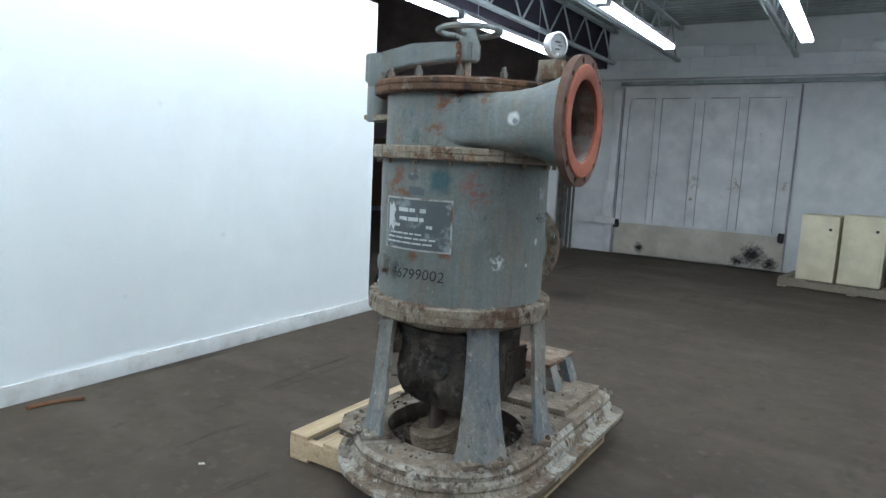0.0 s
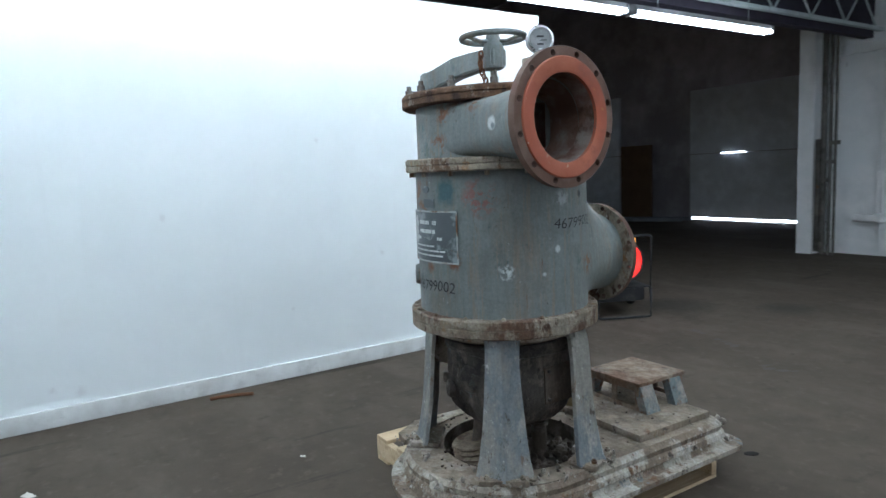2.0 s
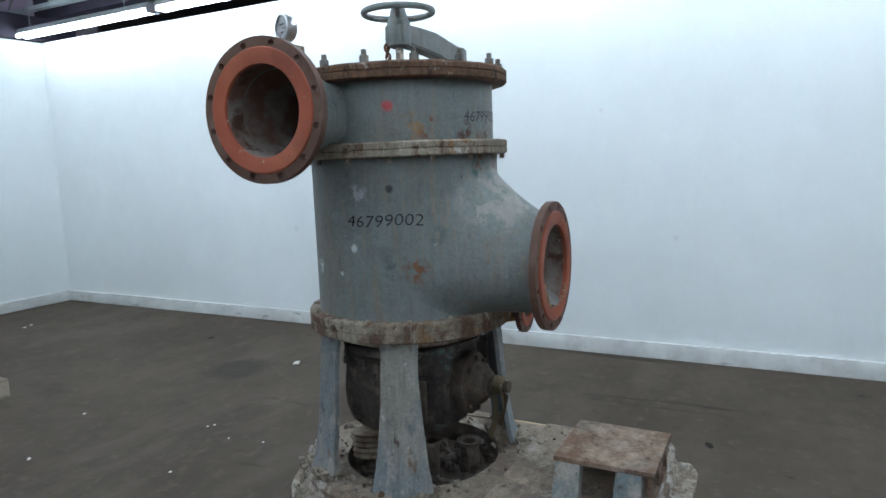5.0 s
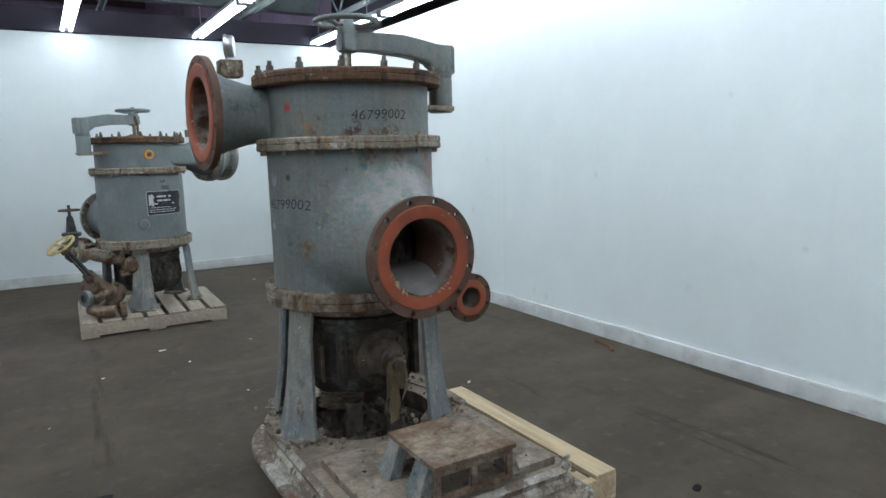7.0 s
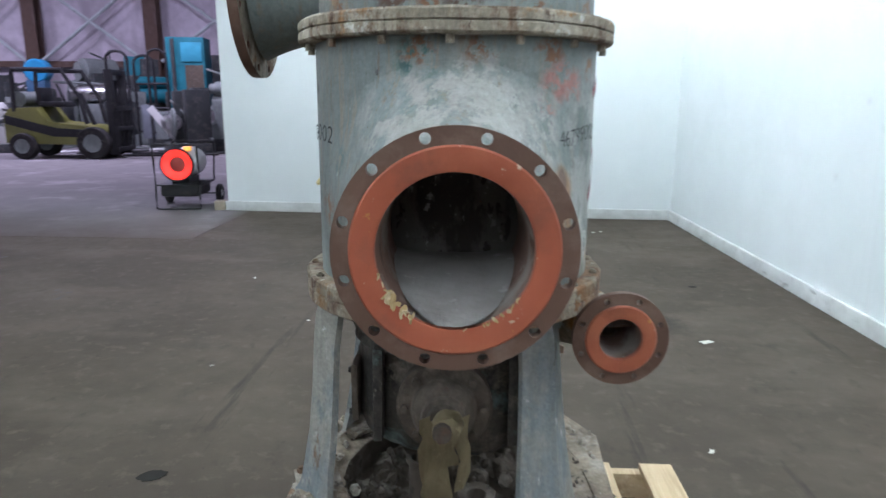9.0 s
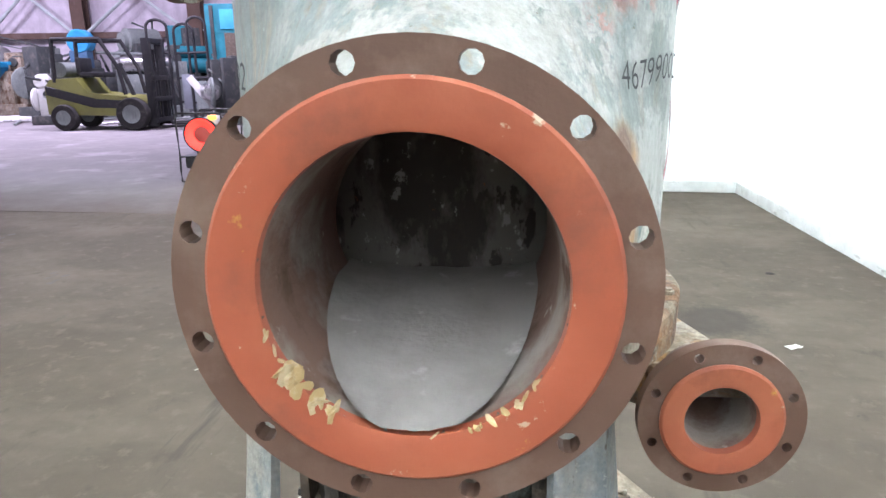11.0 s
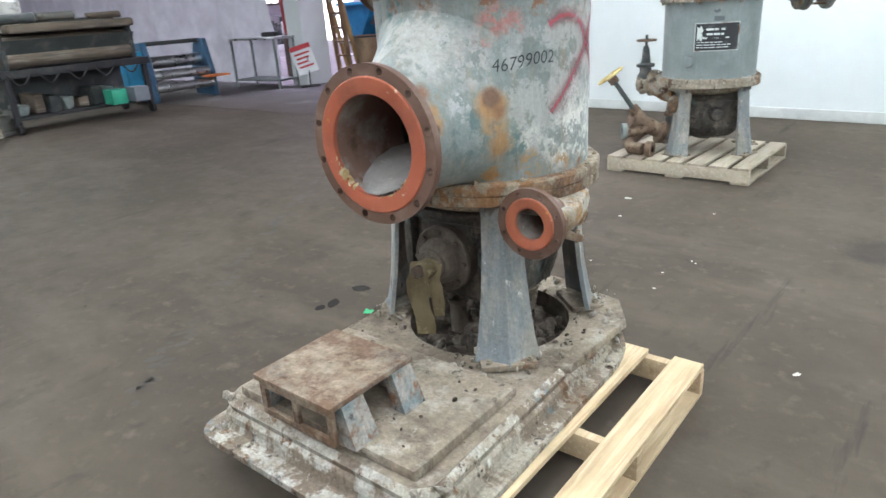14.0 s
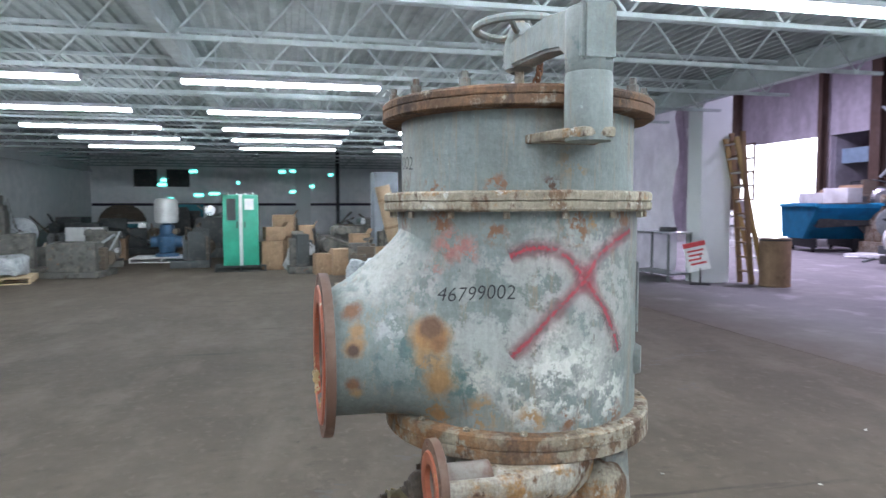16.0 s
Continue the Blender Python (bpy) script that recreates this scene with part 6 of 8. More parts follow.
def heater(at, turn):
    h = thing("torpedo_heater", at, turn, "white torpedo space heater glowing red on a black wheeled frame", "heater", "space heaters")
    m = facing(0, (0, 0, 0.60))
    part("heater_body", lathe(((0.11, -0.74), (0.17, -0.735), (0.198, -0.70), (0.203, -0.64), (0.203, -0.40), (0.206, -0.395), (0.206, -0.385), (0.203, -0.38), (0.203, -0.03), (0.214, -0.02), (0.217, 0.0), (0.200, 0.0), (0.196, -0.05)), 36, m), M_heat_white, h)
    part("front_rim", lathe(((0.201, -0.012), (0.201, 0.010), (0.212, 0.014), (0.220, 0.006), (0.220, -0.03)), 36, m), M_iron, h, "dark burnt front rim")
    part("red_ring", lathe(((0.200, 0.002), (0.190, 0.004), (0.105, -0.035), (0.10, -0.04)), 36, m), M_hot, h, "glowing red burner ring")
    part("burner_core", lathe(((0.104, -0.038), (0.06, -0.022), (0.001, -0.020)), 28, m), M_hot_core, h)
    part("rear_grille", lathe(((0.001, -0.742), (0.11, -0.741)), 24, m), M_iron, h)
    part("beacon", box((-0.17, 0.075, 0.775), (-0.06, 0.165, 0.835), 0.018), M_amber, h, "small amber lamp")
    part("saddle", box((-0.55, -0.12, 0.335), (-0.12, 0.12, 0.42), 0.012), M_iron, h)
    part("fuel_tank", box((-0.66, -0.25, 0.165), (-0.03, 0.25, 0.325), 0.04), M_iron, h)
    part("tank_plate", box((-0.70, -0.275, 0.318), (0.01, 0.275, 0.334), 0.006), M_iron, h)
    for y in (-0.285, 0.285):
        part("frame_tube", sweep(((0.025, y, 0.02), (0.035, y, 0.16), (0.015, y, 0.32), (0.03, y, 0.60), (0.045, y, 0.85)), 0.013, 8), M_iron, h)
        part("frame_tube", sweep(((0.015, y, 0.32), (-0.35, y, 0.315), (-0.72, y, 0.33)), 0.013, 8), M_iron, h)
        part("frame_tube", sweep(((-0.70, y, 0.33), (-0.76, y, 0.60), (-0.80, y, 0.85)), 0.012, 8), M_iron, h)
        wh = part("wheel", lathe(((0.06, -0.035), (0.115, -0.035), (0.132, -0.02), (0.132, 0.02), (0.115, 0.035), (0.06, 0.035)), 28, facing(90, (-0.70, y * 1.25, 0.132))), M_rubber, h)
        part("hub", lathe(((0.001, -0.036), (0.03, -0.036), (0.065, -0.025), (0.065, 0.025), (0.03, 0.036), (0.001, 0.036)), 20, facing(90, (-0.70, y * 1.25, 0.132))), M_heat_white, wh)
    part("axle", rod((-0.70, -0.35, 0.132), (-0.70, 0.35, 0.132), 0.012, sides=8), M_iron, h)
    part("handle", sweep(((0.045, -0.285, 0.85), (0.045, -0.26, 0.868), (0.045, 0.26, 0.868), (0.045, 0.285, 0.85)), 0.013, 8), M_iron, h)
    part("handle", sweep(((-0.80, -0.285, 0.85), (-0.80, -0.26, 0.868), (-0.80, 0.26, 0.868), (-0.80, 0.285, 0.85)), 0.012, 8), M_iron, h)
    part("foot_bar", sweep(((0.025, -0.285, 0.02), (0.04, -0.25, 0.014), (0.04, 0.25, 0.014), (0.025, 0.285, 0.02)), 0.013, 8), M_iron, h)
    return h


heat_1 = heater((-3.85, 6.0, 0), -26)
copy_thing(heat_1, pose(2.31, -3.97, 0.004, 0, 0, 97))

for bx, by in ((-4.27, 5.355), (1.78, -4.05)):
    solid("wood_block", roughen(box((-0.07, -0.09, 0), (0.07, 0.09, 0.12), 0.008), 0.002, 20), M_wood_grey, "short timber block wedged at the partition end", "wood block", "timber blocks", at=(bx, by, 0.004 if bx > 0 else 0), turn=12)

# ---- floor litter ----
M_paper = surface("paper_scrap", (0.52, 0.50, 0.44), (), rough=0.8, bump=0.1)
M_green_scrap = surface("green_plastic", (0.05, 0.50, 0.20), (), rough=0.4, bump=0.1)
M_tar_faint = surface("tyre_smudge", (0.056, 0.046, 0.037), (), rough=0.7, bump=0.1)
M_tar = surface("black_grease", (0.022, 0.020, 0.018), (), rough=0.95, bump=0.2, gloss=0.1)


def scrap(x, y, sx, sy, turn, material, label, name="paper_scrap"):
    bm = bmesh.new()
    bmesh.ops.create_grid(bm, x_segments=4, y_segments=3, size=0.5, matrix=Matrix.Diagonal((sx, sy, 1, 1)))
    for v in bm.verts:
        v.co.z = 0.004 + 0.012 * abs(noise.noise(v.co * 40 + Vector((x, y, 0))))
        v.co.xy += noise.noise_vector(v.co * 30 + Vector((y, x, 0))).xy * sx * 0.16
    bmesh.ops.solidify(bm, geom=bm.faces[:], thickness=0.002)
    return solid(name, bm, material, label, "litter", "floor litter", at=(x, y, 0.001), turn=turn)


scrap(-3.08, 0.68, 0.085, 0.045, 30, M_paper, "torn white paper scrap on the concrete floor")
scrap(-1.01, -0.04, 0.05, 0.03, 10, M_paper, "torn white paper scrap on the concrete floor")
scrap(-2.655, 2.01, 0.03, 0.02, 60, M_paper, "tiny pale paper scrap on the concrete floor")
scrap(-0.66, 2.53, 0.05, 0.045, 20, M_green_scrap, "bright green plastic scrap on the concrete floor", "plastic_scrap")
for x, y, w, d, turn in ((-0.54, 0.44, 0.03, 0.02, 15), (-0.20, 1.24, 0.025, 0.015, 70), (-1.35, 1.28, 0.022, 0.016, 120), (-1.14, 0.40, 0.028, 0.018, 40), (-2.99, -2.81, 0.05, 0.03, 10),
                         (-1.87, 1.00, 0.020, 0.014, 95), (-1.79, 1.25, 0.018, 0.013, 33), (-2.48, -2.63, 0.05, 0.028, 150), (-3.08, -2.85, 0.035, 0.025, 62), (-1.83, 1.48, 0.022, 0.012, 8),
                         (-1.90, 1.02, 0.016, 0.012, 170), (-1.70, 0.06, 0.025, 0.02, 84), (0.17, -0.60, 0.035, 0.022, 130)):
    scrap(x, y, w * 0.75, d * 0.75, turn, M_paper, "tiny pale paper scrap on the concrete floor")


def grease(x, y, sx, sy, turn):
    pts = [(sx * c * (1 + 0.35 * noise.noise((3 * c, 3 * s, x))), sy * s * (1 + 0.35 * noise.noise((3 * s, 3 * c, y)))) for c, s in ring_points(1, 20)]
    solid("grease_spot", prism(pts, 0.0005, 0.003), M_tar, "flat black grease spot on the concrete floor", "stain", "grease spots", at=(x, y, 0.0), turn=turn)


for args in ((-0.39, 2.32, 0.055, 0.035, 20), (-0.40, 2.55, 0.03, 0.05, 30), (-0.38, 2.63, 0.025, 0.03, 10), (-2.75, 3.77, 0.035, 0.02, 25), (-1.16, 4.0, 0.04, 0.025, 60), (-3.4, -0.6, 0.03, 0.02, 0)):
    grease(*args)
solid("dark_stick", roughen(sweep([(-0.15, -0.02, 0.012), (-0.05, 0.01, 0.012), (0.05, 0.015, 0.012), (0.15, -0.02, 0.02)], 0.013, 6), 0.004, 12), M_chain, "short bent dark metal strip lying near the wall", "scrap metal", at=(-3.985, 1.97, 0.001), turn=70)

def tyre_mark(points, seed, gap, size, label):
    """A broken run of small flat smears along a line."""
    bm, rng = bmesh.new(), random.Random(seed)
    for (xa, ya), (xb, yb) in zip(points, points[1:]):
        run = math.hypot(xb - xa, yb - ya)
        for k in range(int(run / 0.04)):
            t = (k + rng.uniform(0, 0.8)) * 0.04 / run
            x, y = xa + (xb - xa) * t + rng.uniform(-0.07, 0.07), ya + (yb - ya) * t + rng.uniform(-0.018, 0.018)
            if noise.noise((x * 2.2, y * 2.2, 0.0)) < gap:
                continue
            w, l = rng.uniform(0.010, 0.034) * size, rng.uniform(0.020, 0.055) * size
            vs = [bm.verts.new((x + w * c + l * 0.4 * q, y + l * q - w * 0.3 * c, 0.0012)) for c, q in ring_points(1, 7, rng.random())]
            bm.faces.new(vs)
    solid("tyre_mark", bm, M_tar_faint, label, "stain", kind="stuff", smooth=False)


tyre_mark(((-0.35, 3.72), (0.25, 2.92), (0.62, 2.48), (1.11, 1.77), (1.79, 0.78), (2.47, -0.43), (3.02, -1.69)), 31, -0.05, 0.85, "faint broken dark tyre mark on the concrete floor")
tyre_mark(((1.15, 1.8), (1.36, 0.85), (1.51, -0.18)), 32, 0.05, 0.7, "faint short dark tyre mark on the concrete floor")
tyre_mark(((-3.1, 6.11), (-2.79, 5.99), (-2.5, 5.88), (-2.3, 5.74), (-2.0, 5.47), (-1.7, 5.58)), 33, 0.0, 1.0, "dark curved smudge on the floor before the heater")

# ---- things along the north wall ----
M_cream = surface("cream_panel", (0.72, 0.66, 0.48), (((0.64, 0.58, 0.41), 2.0, 0.5, 0.7, ONE),), rough=0.6, bump=0.05)
M_slate = surface("slate_box", (0.19, 0.22, 0.24), (), rough=0.6, bump=0.05)
pallet((0.05, 11.05), -8, 1.9, 1.0, 8, 0.12, M_wood_grey, "wooden pallet under pale panel boxes", "pallets")
for x0, w, d, h, mt, lb in ((-0.70, 0.48, 0.62, 0.93, M_cream, "cream panelled metal cabinet on a pallet"), (-0.18, 0.52, 0.66, 0.96, M_cream, "cream panelled metal cabinet with torn top on a pallet"), (0.42, 0.5, 0.62, 0.70, M_slate, "grey metal box on a pallet")):
    c = thing("metal_cabinet", (x0 + w / 2, 10.95 - 0.05 * x0, 0.142), -8, lb, "cabinet", "cabinets on the pallet")
    part("cabinet_body", box((-w / 2, -d / 2, 0), (w / 2, d / 2, h), 0.008), mt, c)
    part("front_panel", box((-w / 2 + 0.03, -d / 2 - 0.012, 0.03), (w / 2 - 0.03, -d / 2 - 0.001, h - 0.03), 0.004), mt, c)
    part("knob", lathe(((0.001, 0.03), (0.02, 0.025), (0.02, 0.0)), 12, facing(-90, (w * 0.3, -d / 2 - 0.012, h * 0.8))), M_iron, c)

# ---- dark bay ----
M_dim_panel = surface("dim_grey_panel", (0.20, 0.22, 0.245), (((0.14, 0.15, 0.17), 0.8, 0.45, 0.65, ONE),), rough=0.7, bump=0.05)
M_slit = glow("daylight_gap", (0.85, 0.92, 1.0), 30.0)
M_bay_panel = surface("pale_bay_panel", (0.66, 0.70, 0.75), (((0.55, 0.59, 0.64), 0.8, 0.45, 0.65, ONE), ((0.26, 0.26, 0.27), 2.4, 0.64, 0.74, (1, 1, 0.3))), rough=0.7, bump=0.05)
bay_door = thing("bay_door", (-9.4, 17.12, 0), 0, "closed grey sectional door with daylight under its edge", "door")
for k in range(2):
    part("door_section", box((-1.9, -0.04, 0.06 + 1.8 * k), (1.9, 0.06, 1.84 + 1.8 * k), 0.01), M_bay_panel, bay_door)
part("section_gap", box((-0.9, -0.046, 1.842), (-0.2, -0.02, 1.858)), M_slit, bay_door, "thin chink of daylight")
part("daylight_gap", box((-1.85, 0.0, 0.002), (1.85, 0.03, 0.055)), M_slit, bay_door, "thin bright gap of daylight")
old_door = thing("bay_door", (-15.7, 17.12, 0), 0, "dim grey two-part bay door, closed", "door")
for k in range(2):
    part("door_section", box((-1.75, -0.04, 0.02 + 1.9 * k), (1.75, 0.06, 1.9 + 1.85 * k), 0.01), M_bay_panel, old_door)
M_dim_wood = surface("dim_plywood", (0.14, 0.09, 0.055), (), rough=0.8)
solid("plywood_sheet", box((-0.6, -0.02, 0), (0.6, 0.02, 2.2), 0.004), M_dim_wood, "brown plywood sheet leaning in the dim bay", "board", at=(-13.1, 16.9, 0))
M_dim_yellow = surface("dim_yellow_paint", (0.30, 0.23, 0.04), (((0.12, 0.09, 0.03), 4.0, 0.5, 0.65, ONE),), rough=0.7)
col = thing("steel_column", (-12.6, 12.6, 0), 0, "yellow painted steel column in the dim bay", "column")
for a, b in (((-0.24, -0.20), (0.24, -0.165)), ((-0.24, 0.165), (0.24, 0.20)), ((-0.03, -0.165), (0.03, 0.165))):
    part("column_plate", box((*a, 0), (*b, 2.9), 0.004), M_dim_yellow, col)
M_cardboard = surface("brown_cardboard", (0.27, 0.18, 0.11), (((0.19, 0.125, 0.075), 3.0, 0.48, 0.62, ONE), ((0.36, 0.26, 0.17), 6.0, 0.58, 0.70, ONE)), rough=0.85, bump=0.2, random_tint=0.2, grain=0.25)


def fibre_drum(at, label):
    d = thing("fibre_drum", at, 0, label, "drum", "fibre drums")
    part("drum_side", lathe(((0.001, 0), (0.285, 0), (0.29, 0.01), (0.29, 0.95), (0.285, 0.96), (0.27, 0.96), (0.27, 0.9), (0.001, 0.9)), 32), M_cardboard, d)
    for z in (0.02, 0.92):
        part("drum_hoop", lathe(((0.291, z), (0.296, z + 0.005), (0.296, z + 0.03), (0.291, z + 0.035)), 32), M_iron if z > 0.5 else M_cardboard, d)
    return d


fibre_drum((-11.8, 11.2, 0), "brown fibre drum standing in the dim bay")
fibre_drum((7.72, -6.1, 0.004), "brown fibre drum standing beside a ladder")
M_blue = surface("dumpster_blue", (0.022, 0.22, 0.38), (((0.02, 0.15, 0.27), 2.0, 0.5, 0.7, ONE), (RUST, 5.0, 0.72, 0.78, ONE)), rough=0.5, bump=0.08)


def hopper(at, turn, s, label):
    h = thing("tipping_hopper", at, turn, label, "dumpster", "blue hoppers")
    prof = ((-1.1, 1.25), (-0.95, 0.35), (0.45, 0.35), (1.25, 1.15), (1.25, 1.25))
    outer = [[Vector((x * s, y * s, z * s)) for x, z in prof] for y in (-0.75, 0.75)]
    bm = bmesh.new()
    a, b = ([bm.verts.new(p) for p in ring] for ring in outer)
    for i in range(len(prof) - 1):
        bm.faces.new((a[i], a[i + 1], b[i + 1], b[i]))
    bm.faces.new(a), bm.faces.new(list(reversed(b)))
    bmesh.ops.solidify(bm, geom=bm.faces[:], thickness=0.03)
    part("bin", bm, M_blue, h)
    for y in (-0.76, 0.76):
        part("rim", box((-1.14 * s, (y - 0.04) * s, 1.2 * s), (1.28 * s, (y + 0.04) * s, 1.28 * s), 0.006), M_blue, h)
    for y in (-0.5, 0.5):
        part("skid", box((-0.9 * s, (y - 0.06) * s, 0.12 * s), (0.6 * s, (y + 0.06) * s, 0.36 * s), 0.006), M_iron, h)
    for x in (-0.8, 0.5):
        for y in (-0.5, 0.5):
            part("caster", lathe(((0.02, -0.03), (0.10, -0.03), (0.10, 0.03), (0.02, 0.03)), 16, facing(90, (x * s, y * s, 0.10))), M_rubber, h)
    return h


hopper((-14.6, 10.3, 0), 20, 1.0, "blue steel tipping hopper in the dim bay")
hopper((16.4, -15.4, 0.004), 160, 1.35, "bright blue steel tipping hopper filled with scrap")


def ladder(name, at, turn, lean, length, rail, tread, label, mat_b=None):
    root = thing(name, at, turn, label, "ladder")
    m = Matrix.Rotation(radians(lean), 4, "X")
    for x in (-0.2, 0.2):
        bm = box((x - 0.026, -0.05, 0.0), (x + 0.026, 0.05, length), 0.004)
        bmesh.ops.transform(bm, matrix=m, verts=bm.verts)
        part("rail", bm, rail, root)
    k = 0.25
    while k < length - 0.1:
        bm = box((-0.178, -0.045, k), (0.178, 0.045, k + 0.03), 0.003)
        bmesh.ops.transform(bm, matrix=m, verts=bm.verts)
        part("rung", bm, tread, root)
        k += 0.3
    return root


M_ladder_wood = surface("ladder_wood", (0.20, 0.125, 0.065), (((0.15, 0.085, 0.045), 4.0, 0.5, 0.7, (4, 4, 0.4)),), rough=0.7)
M_ladder_yellow = surface("ladder_yellow", (0.33, 0.225, 0.085), (((0.22, 0.135, 0.06), 5.0, 0.5, 0.65, (3, 3, 0.4)),), rough=0.6)
ladder("step_ladder", (8.26, -6.15, 0.004), -5, -13, 3.1, M_ladder_yellow, M_off, "yellow and brown step ladder leaning beside the pillar")
ladder("step_ladder", (8.28, -5.86, 0.004), -5, -5, 3.15, M_ladder_wood, M_ladder_wood, "brown wooden ladder leaning against the pillar")
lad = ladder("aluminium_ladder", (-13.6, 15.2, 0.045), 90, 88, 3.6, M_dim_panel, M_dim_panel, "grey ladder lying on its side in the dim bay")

# ---- hall: pillar, drape wall, bench ----
slab("pillar_hall", (8.55, -5.65, 0), (9.05, -4.95, 4.12), M_wall, label="white painted square pillar", category="pillar")
M_drape = surface("grey_plastic_drape", (0.62, 0.63, 0.64), (((0.46, 0.47, 0.48), 1.3, 0.45, 0.65, ONE), ((0.70, 0.70, 0.72), 2.4, 0.60, 0.72, (1, 1, 0.5))), rough=0.35, bump=0.1)
paint = M_drape.node_tree.nodes["Principled BSDF"]
veil, layer = M_drape.node_tree.nodes.new("ShaderNodeBsdfTranslucent"), M_drape.node_tree.nodes.new("ShaderNodeMixShader")
veil.inputs["Color"].default_value, layer.inputs["Fac"].default_value = (0.80, 0.80, 0.82, 1), 0.14
M_drape.node_tree.links.new(paint.outputs[0], layer.inputs[1])
M_drape.node_tree.links.new(veil.outputs[0], layer.inputs[2])
M_drape.node_tree.links.new(layer.outputs[0], M_drape.node_tree.nodes["Material Output"].inputs["Surface"])
bm = bmesh.new()
nx, nz = 150, 16
grid = [[bm.verts.new((9.56 + 19.3 * i / nx, -5.0 + 0.15 * noise.noise((i * 0.25 + j * 0.2, j * 0.22, 1.0)) + 0.05 * noise.noise((i * 0.7 - j * 0.5, j * 0.6, 4.0)), 0.02 + 4.09 * j / nz)) for i in range(nx + 1)] for j in range(nz + 1)]
for j in range(nz):
    for i in range(nx):
        bm.faces.new((grid[j][i], grid[j][i + 1], grid[j + 1][i + 1], grid[j + 1][i]))
solid("wall_drape", bm, M_drape, "wrinkled translucent plastic sheet partition", "wall", kind="structure")

bench = thing("steel_bench", (9.55, -4.62, 0), 4, "long steel work bench with a lower shelf", "bench")
part("bench_top", box((-0.75, -0.32, 1.02), (0.75, 0.32, 1.07), 0.006), M_steel, bench)
part("lower_shelf", box((-0.72, -0.30, 0.16), (0.72, 0.30, 0.19), 0.004), M_grey, bench)
for x in (-0.70, 0.70):
    for y in (-0.28, 0.28):
        part("leg", box((x - 0.022, y - 0.022, 0), (x + 0.022, y + 0.022, 1.02), 0.003), M_grey, bench)
solid("black_tool", roughen(box((-0.18, -0.08, 0), (0.18, 0.08, 0.10), 0.02), 0.01, 10), M_iron, "small black power tool lying on the bench", "tool", at=(9.2, -4.6, 1.071), turn=20)

M_sign_white = surface("sign_white", (0.72, 0.72, 0.72), (), rough=0.5, bump=0)
M_sign_red = surface("sign_red", (0.50, 0.04, 0.05), (), rough=0.5, bump=0)
sign = thing("warning_sign", (8.28, -4.78, 0.30), -127, "white warning board with a red heading leaning by the pillar", "sign")
m = Matrix.Rotation(radians(-10), 4, "X") @ Matrix.Rotation(radians(-14), 4, "Y")
for nm, lo, hi, mt in (("board", (-0.22, -0.008, 0), (0.22, 0.008, 0.60), M_sign_white), ("heading", (-0.22, -0.012, 0.50), (0.22, -0.0085, 0.60), M_sign_red)):
    part(nm, box(lo, hi, 0.0, m), mt, sign)
for k in range(4):
    part("text_bar", box((-0.17 + 0.02 * (k % 2), -0.011, 0.40 - 0.09 * k), (0.16 - 0.04 * (k % 3), -0.0085, 0.44 - 0.09 * k), 0.0, m), M_sign_red, sign)
part("board_prop", rod((0.0, 0.25, -0.29), (0.0, 0.02, 0.35), 0.012, sides=6), M_iron, sign)
part("board_foot", box((-0.2, -0.06, -0.296), (0.2, 0.26, -0.27), 0.004), M_iron, sign)
part("board_leg", rod((0.0, -0.02, -0.28), (0.0, 0.0, 0.05), 0.012, sides=6), M_iron, sign)

# ---- hall: stored machines and goods ----
pallet((14.1, 4.70), 5, 1.05, 1.25, 5, 0.12, M_dark_m, "dark pallet under the green cabinet", "hall pallets")
gc = thing("control_cabinet", (14.1, 4.68, 0.142), 5, "tall bright green electrical cabinet with white centre strip", "cabinet")
part("cabinet_body", box((-0.30, -0.44, 0), (0.30, 0.44, 1.80), 0.012), M_green, gc)
for y0, y1 in ((-0.43, -0.045), (0.045, 0.43)):
    dr = part("cabinet_door", box((-0.322, y0, 0.03), (-0.301, y1, 1.77), 0.006), M_green, gc)
    part("door_handle", box((-0.345, y0 + (0.32 if y0 < 0 else 0.03), 0.95), (-0.323, y0 + (0.35 if y0 < 0 else 0.06), 1.12), 0.004), M_iron, dr)
part("centre_strip", box((-0.325, -0.04, 0.0), (-0.301, 0.04, 1.80), 0.004), M_off, gc)
part("notice_sheet", box((-0.328, -0.32, 1.42), (-0.3225, -0.10, 1.70)), M_sign_white, gc)
part("louvre_panel", box((-0.328, 0.12, 1.15), (-0.3225, 0.34, 1.70)), M_dark_m, gc)
for y in (-0.3, -0.1, 0.1, 0.3):
    part("lifting_eye", lathe(((0.001, 1.86), (0.035, 1.85), (0.035, 1.80)), 12, Matrix.Translation((-0.2, y, 0))), M_off, gc)


def carton(at, size, turn, label, material=None):
    c = thing("cardboard_box", at, turn, label, "box", "cardboard boxes")
    sx, sy, sz = size
    part("carton", box((-sx / 2, -sy / 2, 0), (sx / 2, sy / 2, sz), 0.006), material or M_cardboard, c)
    part("flap", box((-sx / 2, -0.008, sz), (sx / 2, 0.008, sz + 0.004)), M_kraft, c)
    part("flap", loft([[(-sx / 2 + 0.01, -sy / 2, sz), (sx / 2 - 0.01, -sy / 2, sz), (sx / 2 - 0.01, -sy / 2 + 0.006, sz), (-sx / 2 + 0.01, -sy / 2 + 0.006, sz)], [(-sx / 2 + 0.01, -sy / 2 - 0.08, sz + 0.12), (sx / 2 - 0.01, -sy / 2 - 0.08, sz + 0.12), (sx / 2 - 0.01, -sy / 2 - 0.074, sz + 0.12), (-sx / 2 + 0.01, -sy / 2 - 0.074, sz + 0.12)]], cap=True), M_cardboard, c)
    return c


